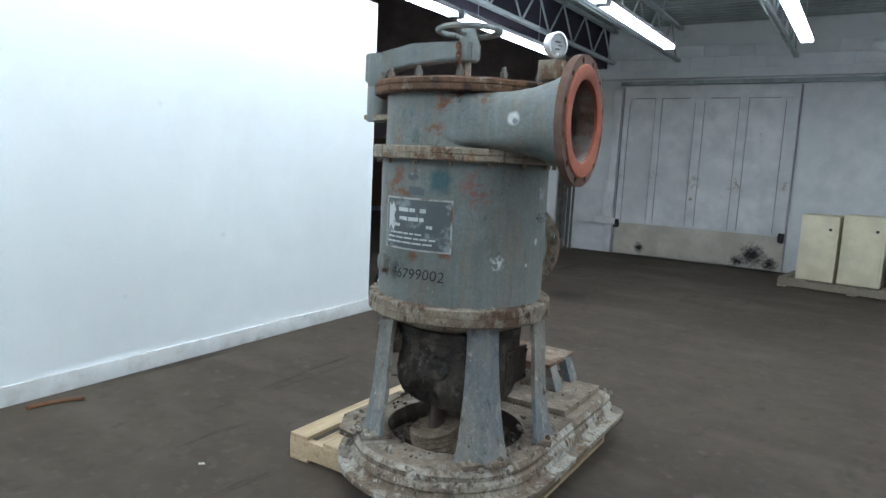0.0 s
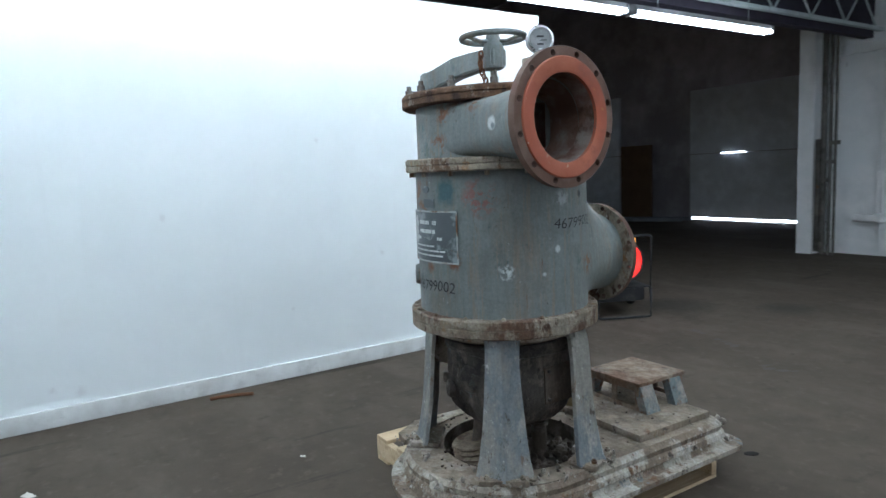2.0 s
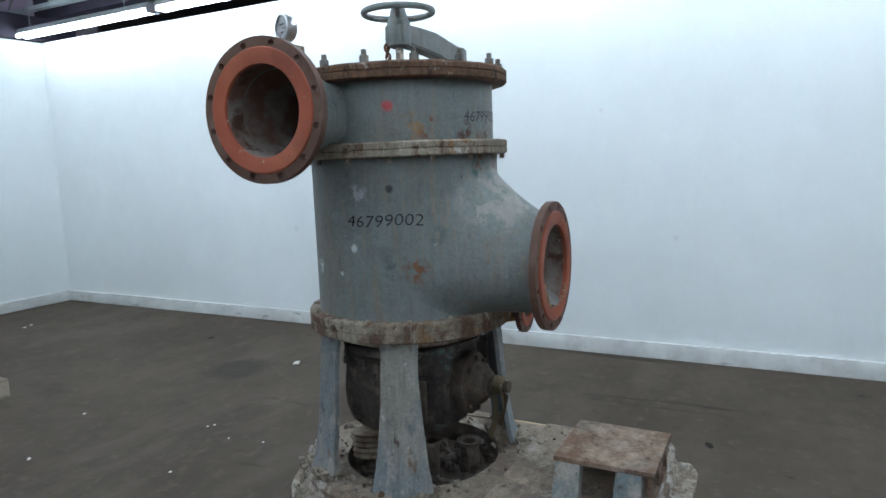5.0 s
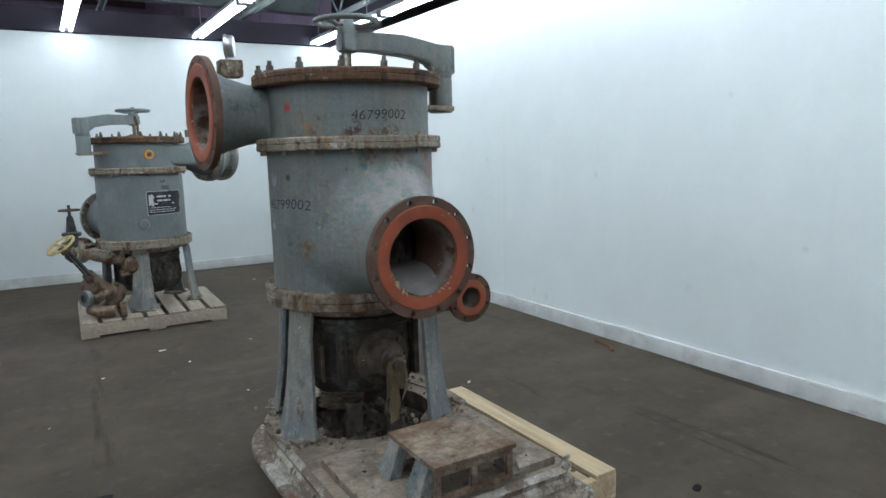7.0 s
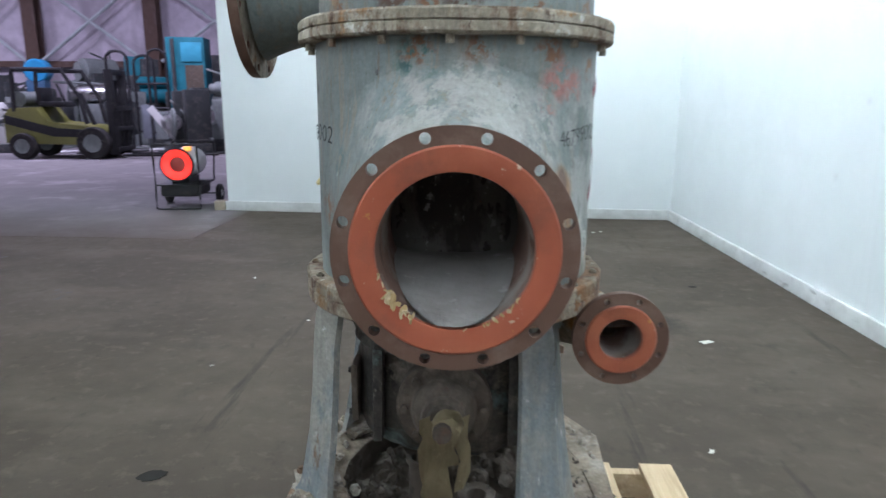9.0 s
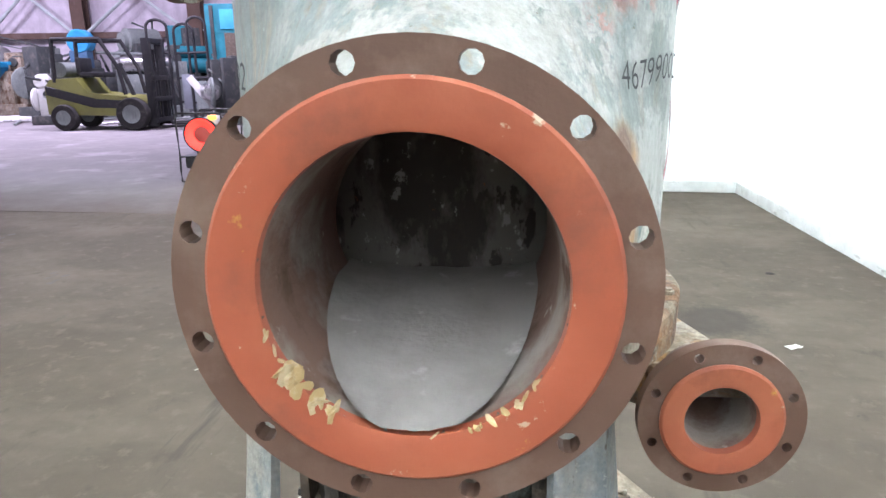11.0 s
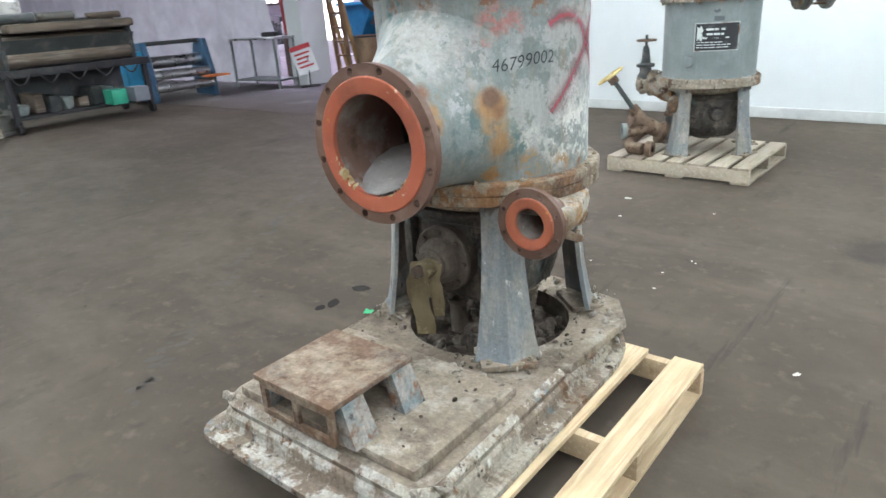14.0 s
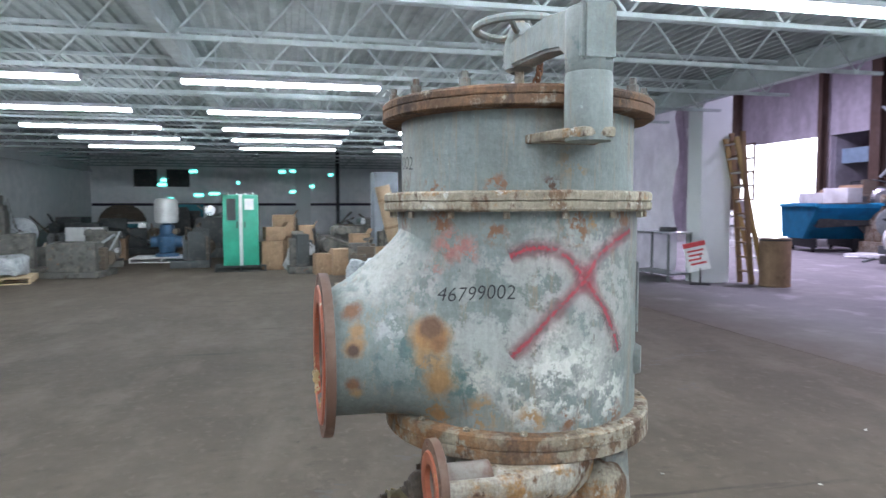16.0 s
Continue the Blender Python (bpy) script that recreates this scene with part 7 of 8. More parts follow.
carton((15.2, 3.62, 0), (0.7, 0.62, 0.75), 8, "scuffed cardboard box beside the green cabinet")
carton((15.25, 3.60, 0.76), (0.62, 0.58, 0.66), -5, "open cardboard box stacked on another")
carton((15.0, 2.98, 0), (0.5, 0.5, 0.62), 12, "worn brown cardboard box on the floor")
carton((15.05, 3.0, 0.63), (0.42, 0.46, 0.5), 3, "crushed cardboard box stacked on another")
carton((14.2, 3.85, 0), (0.5, 0.55, 0.75), -10, "cardboard box with crumpled packing")
carton((14.2, 3.85, 0.76), (0.45, 0.5, 0.35), 14, "small cardboard box stacked on another")
for at, size, turn in (((12.35, 2.25, 0.0), (0.5, 0.42, 0.62), 3), ((12.25, 1.78, 0.0), (0.52, 0.44, 0.55), -6), ((12.3, 1.80, 0.56), (0.46, 0.42, 0.42), 8), ((12.2, 1.30, 0.0), (0.5, 0.46, 0.66), -3), ((12.5, 2.68, 0.0), (0.44, 0.38, 0.5), 10)):
    carton(at, size, turn, "worn cardboard box full of parts")
carton((18.6, 8.75, 0.0), (0.7, 0.6, 0.65), 6, "brown carton in front of far wall")
sb = roughen(lathe(((0.001, 0), (0.22, 0.0), (0.27, 0.12), (0.22, 0.35), (0.12, 0.55), (0.04, 0.62), (0.001, 0.62)), 24), 0.06, 4.0, 0.015)
solid("plastic_bag", sb, M_wrap, "crumpled clear plastic sack on the floor", "bag", at=(13.9, 3.35, 0))

wc = thing("white_cabinet", (18.9, 9.65, 0), 4, "pair of white enamel cabinets with a dark top", "cabinet")
for y in (-0.28, 0.28):
    part("cabinet_unit", box((-0.3, y - 0.265, 0.05), (0.3, y + 0.265, 1.02), 0.01), M_off, wc)
part("cabinet_top", box((-0.31, -0.4, 1.022), (0.31, 0.4, 1.16), 0.01), M_dark_m, wc)
part("plinth", box((-0.32, -0.58, 0), (0.32, 0.58, 0.048), 0.004), M_off, wc)

pallet((17.8, 7.2), 3, 1.5, 1.75, 6, 0.16, M_off, "pale pallet under blue pump", "hall pallets")
pump = thing("blue_pump", (17.7, 7.1, 0.142), 0, "dark blue vertical pump with white plastic tank on a pallet", "pump")
part("pump_body", roughen(lathe(((0.001, 0), (0.34, 0), (0.34, 0.08), (0.22, 0.12), (0.25, 0.3), (0.30, 0.42), (0.30, 0.6), (0.2, 0.68), (0.2, 0.95), (0.13, 1.0), (0.001, 1.0)), 24), 0.01, 6), M_blue_m, pump)
part("pump_motor", rod((0.0, -0.45, 0.45), (0.0, 0.45, 0.45), 0.17, sides=18), M_blue_m, pump)
part("white_tank", lathe(((0.001, 1.0), (0.30, 1.02), (0.34, 1.1), (0.34, 1.65), (0.28, 1.75), (0.001, 1.78)), 24), M_off, pump)


def machine_heap(at, turn, size, material, accent, seed, label, name="stored_machine"):
    """A stored machine: frame, housings, drums, pipes and a wheel, from its seed."""
    r = random.Random(seed)
    root = thing(name, at, turn, label, "machine", "stored machines")
    sx, sy, sz = size
    part("bed", box((-sx / 2, -sy / 2, 0.0), (sx / 2, sy / 2, sz * 0.16), 0.015), material, root)
    for k in range(4):
        w, d, h = sx * r.uniform(0.2, 0.42), sy * r.uniform(0.3, 0.7), sz * r.uniform(0.35, 0.8)
        x, y = r.uniform(-0.5, 0.5) * (sx - w), r.uniform(-0.5, 0.5) * (sy - d)
        part("housing", box((x - w / 2, y - d / 2, sz * 0.155), (x + w / 2, y + d / 2, sz * 0.155 + h), 0.03), r.choice((material, material, accent)), root)
    for k in range(3):
        y, z, rad = r.uniform(-0.4, 0.4) * sy, sz * r.uniform(0.3, 0.85), sz * r.uniform(0.06, 0.15)
        part("cylinder", lathe(((0.001, -sx * 0.32), (rad * 0.9, -sx * 0.32), (rad, -sx * 0.30), (rad, sx * 0.25), (rad * 0.7, sx * 0.27), (rad * 0.7, sx * 0.34), (0.001, sx * 0.34)), 18, Matrix.Translation((0, y, z)) @ Matrix.Rotation(radians(90), 4, "Y")), r.choice((material, accent, M_steel)), root)
    for k in range(3):
        p = [(r.uniform(-0.5, 0.5) * sx, r.uniform(-0.5, 0.5) * sy, sz * r.uniform(0.15, 1.0)) for _ in range(3)]
        part("pipe", sweep(p, 0.025 + 0.02 * r.random(), 8), r.choice((material, accent)), root)
    part("flywheel", lathe(((0.03, -0.04), (0.18 * sz, -0.04), (0.20 * sz, -0.02), (0.20 * sz, 0.02), (0.18 * sz, 0.04), (0.03, 0.04)), 20, facing(r.choice((0, 90, 180)), (sx * 0.3, -sy * 0.4, sz * 0.45))), accent, root)
    return root


machine_heap((19.6, 5.7, 0), 0, (1.6, 1.7, 1.9), M_dark_m, M_grey, 3, "dark bench machine with upright black cylinders")
machine_heap((14.2, 10.1, 0.0), 10, (1.6, 1.8, 1.15), M_dull, M_rim, 8, "grey wrapped machine parts on the floor")
machine_heap((21.5, 9.0, 0.0), 10, (1.6, 2.0, 1.4), M_dark_m, M_rim, 18, "dark machine with a large spool")
machine_heap((12.9, 0.75, 0.0), 6, (1.2, 1.3, 1.45), M_dull, M_rim, 14, "grey laboratory machine with round drum")
pallet((8.95, 1.85), 24, 1.15, 1.1, 6, 0.11, M_wood_grey, "weathered pallet under wrapped pump", "hall pallets")
wp = thing("wrapped_pump", (8.95, 1.85, 0.142), 24, "small blue pump set wrapped in clear plastic on a pallet", "pump")
part("pump_frame", box((-0.42, -0.30, 0), (0.42, 0.30, 0.07), 0.008), M_blue_m, wp)
for y in (-0.1, 0.1):
    part("frame_post", box((-0.05, y - 0.03, 0.07), (0.03, y + 0.03, 0.50), 0.005), M_blue_m, wp)
part("wrapped_motor", roughen(lathe(((0.001, -0.22), (0.12, -0.21), (0.165, -0.12), (0.15, 0.0), (0.17, 0.10), (0.11, 0.19), (0.001, 0.21)), 26, pose(-0.15, 0.16, 0.33, 80, 0, 20)), 0.07, 7.0, 0.03), M_wrap, wp)
part("small_motor", roughen(rod((0.02, -0.30, 0.26), (0.02, -0.02, 0.28), 0.13, 0.12, 18), 0.02, 8.0, 0.01), M_dull, wp)
part("wrapped_head", roughen(lathe(((0.001, 0.1), (0.17, 0.12), (0.2, 0.3), (0.12, 0.45), (0.001, 0.48)), 18, Matrix.Translation((0.2, 0.28, 0))), 0.04, 6, 0.015), M_wrap, wp)
part("bright_pipe", rod((0.30, -0.52, 0.22), (0.30, -0.15, 0.22), 0.07, sides=16), M_steel, wp)
part("end_plate", box((0.05, -0.42, 0.07), (0.10, -0.38, 0.48), 0.004), M_off, wp)

tube = thing("cardboard_tube", (10.35, 1.02, 0.0), 0, "tall brown kraft paper tube leaning on stored goods", "tube")
m = Matrix.Rotation(radians(-13), 4, "X")
part("tube_wall", lathe(((0.13, 0), (0.16, 0.0), (0.16, 2.12), (0.13, 2.12), (0.13, 1.9)), 24, m), M_kraft, tube)
for z in (0.6, 1.2, 1.8):
    part("tape_band", lathe(((0.161, z), (0.1625, z + 0.003), (0.1625, z + 0.05), (0.161, z + 0.053)), 24, m), M_cardboard, tube)
loc = thing("grey_locker", (14.0, 0.95, 0), 3, "tall blue-grey steel locker with plain door", "locker")
part("locker_body", box((-0.3, -0.32, 0), (0.3, 0.32, 2.55), 0.01), M_dim_panel, loc)
part("locker_door", box((-0.32, -0.29, 0.05), (-0.301, 0.29, 2.5), 0.006), M_dim_panel, loc)
wb = thing("white_fridge", (11.6, 0.35, 0), 0, "white enamel appliance with a yellow tape band", "appliance")
part("appliance_body", box((-0.25, -0.22, 0.02), (0.25, 0.22, 1.32), 0.02), M_off, wb)
part("tape_band", box((-0.255, -0.225, 0.92), (0.255, 0.225, 0.97), 0.004), M_yellow, wb)

M_grubby = surface("grubby_white", (0.46, 0.45, 0.42), (((0.25, 0.24, 0.22), 7.0, 0.48, 0.62, ONE),), rough=0.6, bump=0.2)
rt = thing("roller_machine", (9.15, -0.25, 0), 4, "long roller machine on a black wheeled table", "machine")
for x in (-0.40, 0.40):
    for y in (-1.0, 1.0):
        part("leg", box((x - 0.035, y - 0.035, 0.10), (x + 0.035, y + 0.035, 0.78), 0.006), M_iron, rt)
        part("caster", lathe(((0.02, -0.03), (0.07, -0.03), (0.07, 0.03), (0.02, 0.03)), 14, facing(90, (x, y, 0.07))), M_rubber, rt)
rt.scale = (1.12, 1.15, 1.15)
part("table_frame", box((-0.46, -1.08, 0.74), (0.46, 1.08, 0.84), 0.01), M_iron, rt)
part("lower_shelf", box((-0.42, -1.02, 0.18), (0.42, 1.02, 0.22), 0.006), M_iron, rt)
part("back_plate", box((0.30, -1.0, 0.22), (0.34, 1.0, 0.74), 0.004), M_dark_m, rt)
M_plank = surface("grimy_roller", (0.11, 0.085, 0.062), (((0.20, 0.175, 0.14), 3.0, 0.55, 0.7, (6, 0.5, 6)), ((0.07, 0.06, 0.05), 5.0, 0.5, 0.65, (6, 0.5, 6))), rough=0.7, bump=0.15)
for k, (x, z, rad) in enumerate(((-0.25, 0.96, 0.10), (0.08, 0.98, 0.12), (-0.20, 1.17, 0.09), (0.10, 1.22, 0.10))):
    part("roller", rod((x, -0.95, z), (x, 0.95, z), rad, sides=18), M_plank, rt)
part("top_board", roughen(box((-0.42, -0.98, 1.30), (-0.12, 0.80, 1.42), 0.04), 0.015, 5.0, 0.008), M_plank, rt)
part("top_board", roughen(box((-0.10, -0.86, 1.36), (0.26, 0.92, 1.46), 0.04), 0.015, 5.0, 0.008), M_dark_m, rt)
for q, (py, pz, pr) in enumerate(((-0.6, 1.48, 0.05), (0.1, 1.50, 0.06), (0.65, 1.49, 0.07))):
    part("spare_part", roughen(rod((-0.3, py - 0.25, pz), (-0.2, py + 0.22, pz), pr, pr * 0.8, 12), 0.015, 9.0), (M_plank, M_dull, M_dark_m)[q], rt)
for q in range(5):
    part("hanging_hose", sweep([(-0.46, -0.9 + 0.4 * q + 0.05 * k, 0.80 - 0.16 * math.sin(math.pi * k / 6)) for k in range(7)], 0.012, 6), M_iron, rt)
part("hopper_trough", loft([[(-0.42, y, 1.22), (-0.30, y, 1.02), (-0.16, y, 1.02), (-0.10, y, 1.22)] for y in (-0.94, 0.94)], cap=True), M_dark_m, rt)
for q in range(9):
    part("stored_block", roughen(box((-0.28 + 0.03 * (q % 3), -0.95 + 0.21 * q, 0.221), (0.12 + 0.05 * (q % 2), -0.80 + 0.21 * q, 0.36 + 0.045 * (q % 4)), 0.03), 0.03, 8.0, 0.01), (M_dark_m, M_plank, M_grey)[q % 3], rt)
for y in (-0.92, 0.92):
    part("end_frame", box((-0.35, y - 0.03, 0.84), (0.32, y + 0.03, 1.36), 0.01), M_dark_m, rt)
for y0, mt in ((-0.45, M_green), (-0.85, M_dim_panel)):
    solid("storage_bin", box((-0.16, -0.13, 0), (0.16, 0.13, 0.24), 0.01), mt, "small plastic bin on the machine's shelf", "bin", "shelf bins", at=(8.56, -0.25 + y0, 0.257))
solid("steel_pail", roughen(lathe(((0.001, 0), (0.15, 0), (0.165, 0.24), (0.15, 0.25), (0.09, 0.27), (0.001, 0.28)), 24), 0.008, 8.0), M_grubby, "white lidded pail standing on the roller machine", "pail", at=(9.2, 0.35, 1.729))

bp = thing("printing_press", (10.1, -2.75, 0), -8, "blue printing press with bright chrome rollers", "machine")
for y in (-0.62, 0.62):
    part("side_frame", prism(((-0.45, 0.0), (0.45, 0.0), (0.45, 0.55), (0.15, 1.15), (-0.25, 1.15), (-0.45, 0.5)), y - 0.05, y + 0.05, 0.01, Matrix.Rotation(radians(90), 4, "X")), M_blue_m, bp)
for x, z, rad in ((-0.35, 0.52, 0.09), (-0.42, 0.28, 0.09), (0.0, 0.75, 0.12)):
    part("chrome_roller", rod((x, -0.6, z), (x, 0.6, z), rad, sides=20), M_steel, bp)
part("drive_cover", box((-0.3, 0.68, 0.1), (0.35, 1.05, 1.0), 0.03), M_blue, bp)
part("paper_tray", box((-0.75, -0.85, 0.40), (-0.45, -0.35, 0.44), 0.01), surface("orange_tray", (0.70, 0.20, 0.06), (), rough=0.5), bp, "orange tray")
part("cross_bar", box((-0.1, -0.6, 1.08), (0.05, 0.6, 1.16), 0.01), M_dark_m, bp)
post = solid("steel_post", box((-0.08, -0.08, 0), (0.08, 0.08, 4.12), 0.006), M_iron, "dark square steel roof post", "post", kind="structure", at=(26.5, 1.35, 0))
part_fan = thing("wall_fan", (28.9, 9.2, 3.0), 0, "dark square wall ventilator", "ventilator")
for y in (-0.7, 0.7):
    part("fan_frame", box((-0.06, y - 0.5, -0.4), (0.06, y + 0.5, 0.4), 0.02), M_dark_m, part_fan)
# glowing teal strips stand in for glints of reflected light on the wall
M_teal = glow("teal_glint", (0.15, 0.90, 0.75), 5.0)
rng = random.Random(5)
for i in range(13):
    y, z = rng.uniform(1.5, 9.5), rng.uniform(2.0, 3.4)
    w = rng.uniform(0.10, 0.45) if i else 0.75
    glow_pane = thing("wall_window", (28.99, y if i else 9.3, z if i else 2.7), 0, "small glowing teal strip standing in for a glint on the wall", "window", "wall openings", "structure")
    part("glow_pane", box((-0.012, -w / 2, -0.05), (-0.004, w / 2, 0.05), 0.0), M_teal, glow_pane)

# ---- loading bay ----
M_col = surface("brown_column", (0.10, 0.065, 0.05), (((0.16, 0.12, 0.11), 2.0, 0.5, 0.7, (1, 1, 0.3)),), rough=0.8, bump=0.1)
for cx in (5.4, 10.1, 14.6, 18.6, 21.5, 27.4):
    c = thing("bay_column", (cx, -19.85, 0), 0, "rusty brown steel bay column", "column", "bay columns", "structure")
    half = 0.11 if cx == 21.5 else 0.25
    part("column_flange", box((-half, -0.18, 0), (half, -0.14, 9.0)), M_col, c)
    part("column_flange", box((-half, 0.14, 0), (half, 0.18, 9.0)), M_col, c)
    part("column_web", box((-0.02, -0.14, 0), (0.02, 0.14, 9.0)), M_col, c)
for z in (2.6, 5.3, 6.6):
    solid("bay_rail", box((-4, -20.0, z), (18.3, -19.9, z + 0.22), 0.01), M_col, "rusty horizontal wall rail", "rail", "bay wall rails", "structure")
for xa, xb in ((10.4, 14.3), (14.9, 18.3), (5.7, 9.8)):
    for za, zb in ((2.8, 5.6), (5.6, 2.8)):
        bm = rod((xa, -19.72, za), (xb, -19.72, zb), 0.06, sides=6)
        solid("bay_brace", bm, M_joist, "diagonal steel wall brace", "brace", "bay wall braces", "structure")
M_daylight = glow("gate_daylight", (0.94, 0.95, 1.0), 5.0)
slab("backdrop_gate", (21.6, -21.0, -0.1), (29.5, -20.9, 5.4), M_daylight, label="blank white daylight outside the open gate", category="backdrop")
gt = thing("steel_gantry", (18.6, -20.9, 0), 0, "pale blue steel gantry beside the gate", "gantry")
for x in (-0.7, 3.0):
    part("gantry_post", box((x - 0.12, -0.12, 0), (x + 0.12, 0.12, 4.2), 0.01), M_dim_panel, gt)
part("gantry_beam", box((-0.9, -0.15, 3.55), (3.2, 0.15, 4.2), 0.01), surface("pale_blue_steel", (0.30, 0.42, 0.52), (), rough=0.5), gt)

fk = thing("forklift", (8.50, -11.78, 0.004), 186, "olive yellow and black forklift truck, parked", "forklift")
M_olive = surface("olive_yellow", (0.17, 0.17, 0.04), (((0.13, 0.13, 0.03), 3.0, 0.5, 0.7, ONE), (DARK_RUST, 8.0, 0.68, 0.74, ONE)), rough=0.45, bump=0.05)
fk.scale = (1.09, 1.09, 1.09)
part("chassis", prism(((-1.25, 0.35), (-1.25, 0.95), (-1.1, 1.12), (-0.5, 1.15), (-0.3, 0.8), (0.55, 0.75), (0.95, 0.6), (0.95, 0.3)), -0.5, 0.5, 0.03, Matrix.Rotation(radians(90), 4, "X")), M_olive, fk)
part("side_band", prism(((-1.22, 0.78), (-1.22, 0.98), (-0.1, 0.68), (0.5, 0.66), (0.5, 0.48), (-0.2, 0.50)), -0.515, 0.515, 0.01, Matrix.Rotation(radians(90), 4, "X")), M_iron, fk)
part("seat", box((-0.55, -0.28, 1.15), (0.0, 0.28, 1.27), 0.04), M_iron, fk)
part("seat_back", box((-0.62, -0.26, 1.2), (-0.5, 0.26, 1.58), 0.04), M_iron, fk)
part("gas_bottle", rod((-0.95, -0.35, 1.32), (-0.95, 0.35, 1.32), 0.17, sides=18), M_grey, fk)
for y in (-0.48, 0.48):
    part("guard_post", sweep(((-1.0, y, 1.05), (-0.95, y, 1.95)), 0.045, 8), M_iron, fk)
    part("guard_post", sweep(((0.55, y, 0.78), (0.45, y, 1.35), (0.10, y, 1.95)), 0.045, 8), M_iron, fk)
    part("guard_rail", sweep(((-0.95, y, 1.96), (0.12, y, 1.96)), 0.045, 8), M_iron, fk)
    part("mast_rail", box((0.98, y * 0.75 - 0.06, 0.08), (1.14, y * 0.75 + 0.06, 1.98), 0.01), M_iron, fk)
    part("fork_tine", box((1.19, y * 0.6 - 0.06, 0.05), (2.2, y * 0.6 + 0.06, 0.10), 0.01), M_iron, fk)
    for x, rad in ((0.68, 0.36), (-0.85, 0.29)):
        wv = part("tyre", lathe(((rad * 0.55, -0.12), (rad * 0.94, -0.12), (rad, -0.08), (rad, 0.08), (rad * 0.94, 0.12), (rad * 0.55, 0.12)), 28, facing(90, (x, y * 1.05, rad))), M_rubber, fk)
        part("rim", lathe(((0.001, -0.09), (rad * 0.3, -0.10), (rad * 0.56, -0.125), (rad * 0.56, 0.125), (rad * 0.3, 0.10), (0.001, 0.09)), 20, facing(90, (x, y * 1.05, rad))), M_grey, wv)
for k in range(5):
    part("guard_slat", box((-0.9 + 0.24 * k, -0.46, 1.94), (-0.85 + 0.24 * k, 0.46, 1.97)), M_iron, fk)
for y in (-0.14, 0.14):
    part("lift_chain", box((1.03, y - 0.02, 0.3), (1.06, y + 0.02, 1.88)), M_iron, fk)
    part("lift_ram", rod((1.02, y * 0.4, 0.12), (1.02, y * 0.4, 1.75), 0.032, sides=10), M_iron, fk)
for z in (0.16, 0.62, 1.08):
    part("carriage_bar", box((1.15, -0.45, z), (1.20, 0.45, z + 0.10), 0.008), M_iron, fk)
for y in (-0.40, -0.13, 0.13, 0.40):
    part("backrest_bar", box((1.16, y - 0.02, 0.26), (1.19, y + 0.02, 1.30)), M_iron, fk)
part("mast_head", box((1.0, -0.40, 1.86), (1.12, 0.40, 1.98), 0.01), M_iron, fk)
part("control_column", rod((0.5, 0, 0.75), (0.25, 0, 1.45), 0.05, sides=8), M_iron, fk)

for k, (hx, hy, sz, mt, ac, lb) in enumerate((
        (5.2, -14.6, (1.9, 1.4, 2.3), M_dark_m, M_grey, "tall dark pallet truck and machine parts"),
        (7.3, -16.0, (2.2, 1.6, 1.9), M_dark_m, M_steel, "heap of dark machine parts"),
        (10.2, -16.3, (2.6, 1.8, 2.2), M_grey, M_dark_m, "stored grey machine with pipework"),
        (13.2, -17.0, (2.8, 1.8, 2.0), M_dark_m, M_blue_m, "stored dark machine with pipework"),
        (15.6, -18.3, (2.4, 1.6, 2.5), M_grey, M_off, "stored grey machine with bright covers"),
        (19.5, -17.8, (2.4, 1.6, 1.9), M_off, M_grey, "pale stored machine near the gate"),
        (4.0, -17.5, (2.2, 1.6, 2.6), M_grey, M_blue_m, "tall stored machine by the bay wall"),
        (2.0, -15.5, (1.6, 1.4, 2.7), M_blue_m, M_dim_panel, "tall blue-green stored machine"),
        (24.5, -16.8, (2.4, 1.6, 1.6), M_dark_m, M_grey, "dark stored machine near the gate"),
        (20.6, -14.6, (1.6, 1.2, 1.5), M_off, M_dark_m, "pale stored machine parts"))):
    machine_heap((hx, hy, 0.004), 13 * k, sz, mt, ac, 40 + k, lb)
fan = thing("blue_blower", (11.3, -14.75, 0.0), 190, "bright blue centrifugal blower standing among stored machines", "blower")
part("blower_stand", box((-0.5, -0.4, 0.004), (0.5, 0.4, 1.5), 0.03), M_dark_m, fan)
part("blower_scroll", lathe(((0.05, -0.22), (0.30, -0.22), (0.34, -0.17), (0.34, 0.17), (0.30, 0.22), (0.05, 0.22)), 28, facing(90, (0.1, 0, 2.25))), surface("blower_blue", (0.02, 0.22, 0.42), (), rough=0.4), fan)
part("blower_duct", box((-0.2, -0.2, 1.5), (0.32, 0.2, 2.0), 0.04), M_blue_m, fan)
solid("white_sheet", roughen(box((-0.9, -0.6, 0), (0.9, 0.6, 0.12), 0.03), 0.03, 3), M_off, "white folded sheet lying on the bay floor", "sheet", at=(13.2, -14.6, 0.005), turn=20)
carton((15.9, -15.6, 1.66), (0.9, 0.8, 0.6), 12, "white carton on top of the hopper load", M_off)
carton((16.8, -15.2, 1.66), (0.8, 0.7, 0.45), -20, "pale carton on top of the hopper load", M_off)
solid("scrap_load", roughen(box((-1.1, -0.8, 0), (1.3, 0.8, 0.75), 0.05), 0.12, 3.0, 0.05), M_dark_m, "dark mixed scrap filling the hopper", "scrap", at=(16.4, -15.4, 0.92), turn=160)

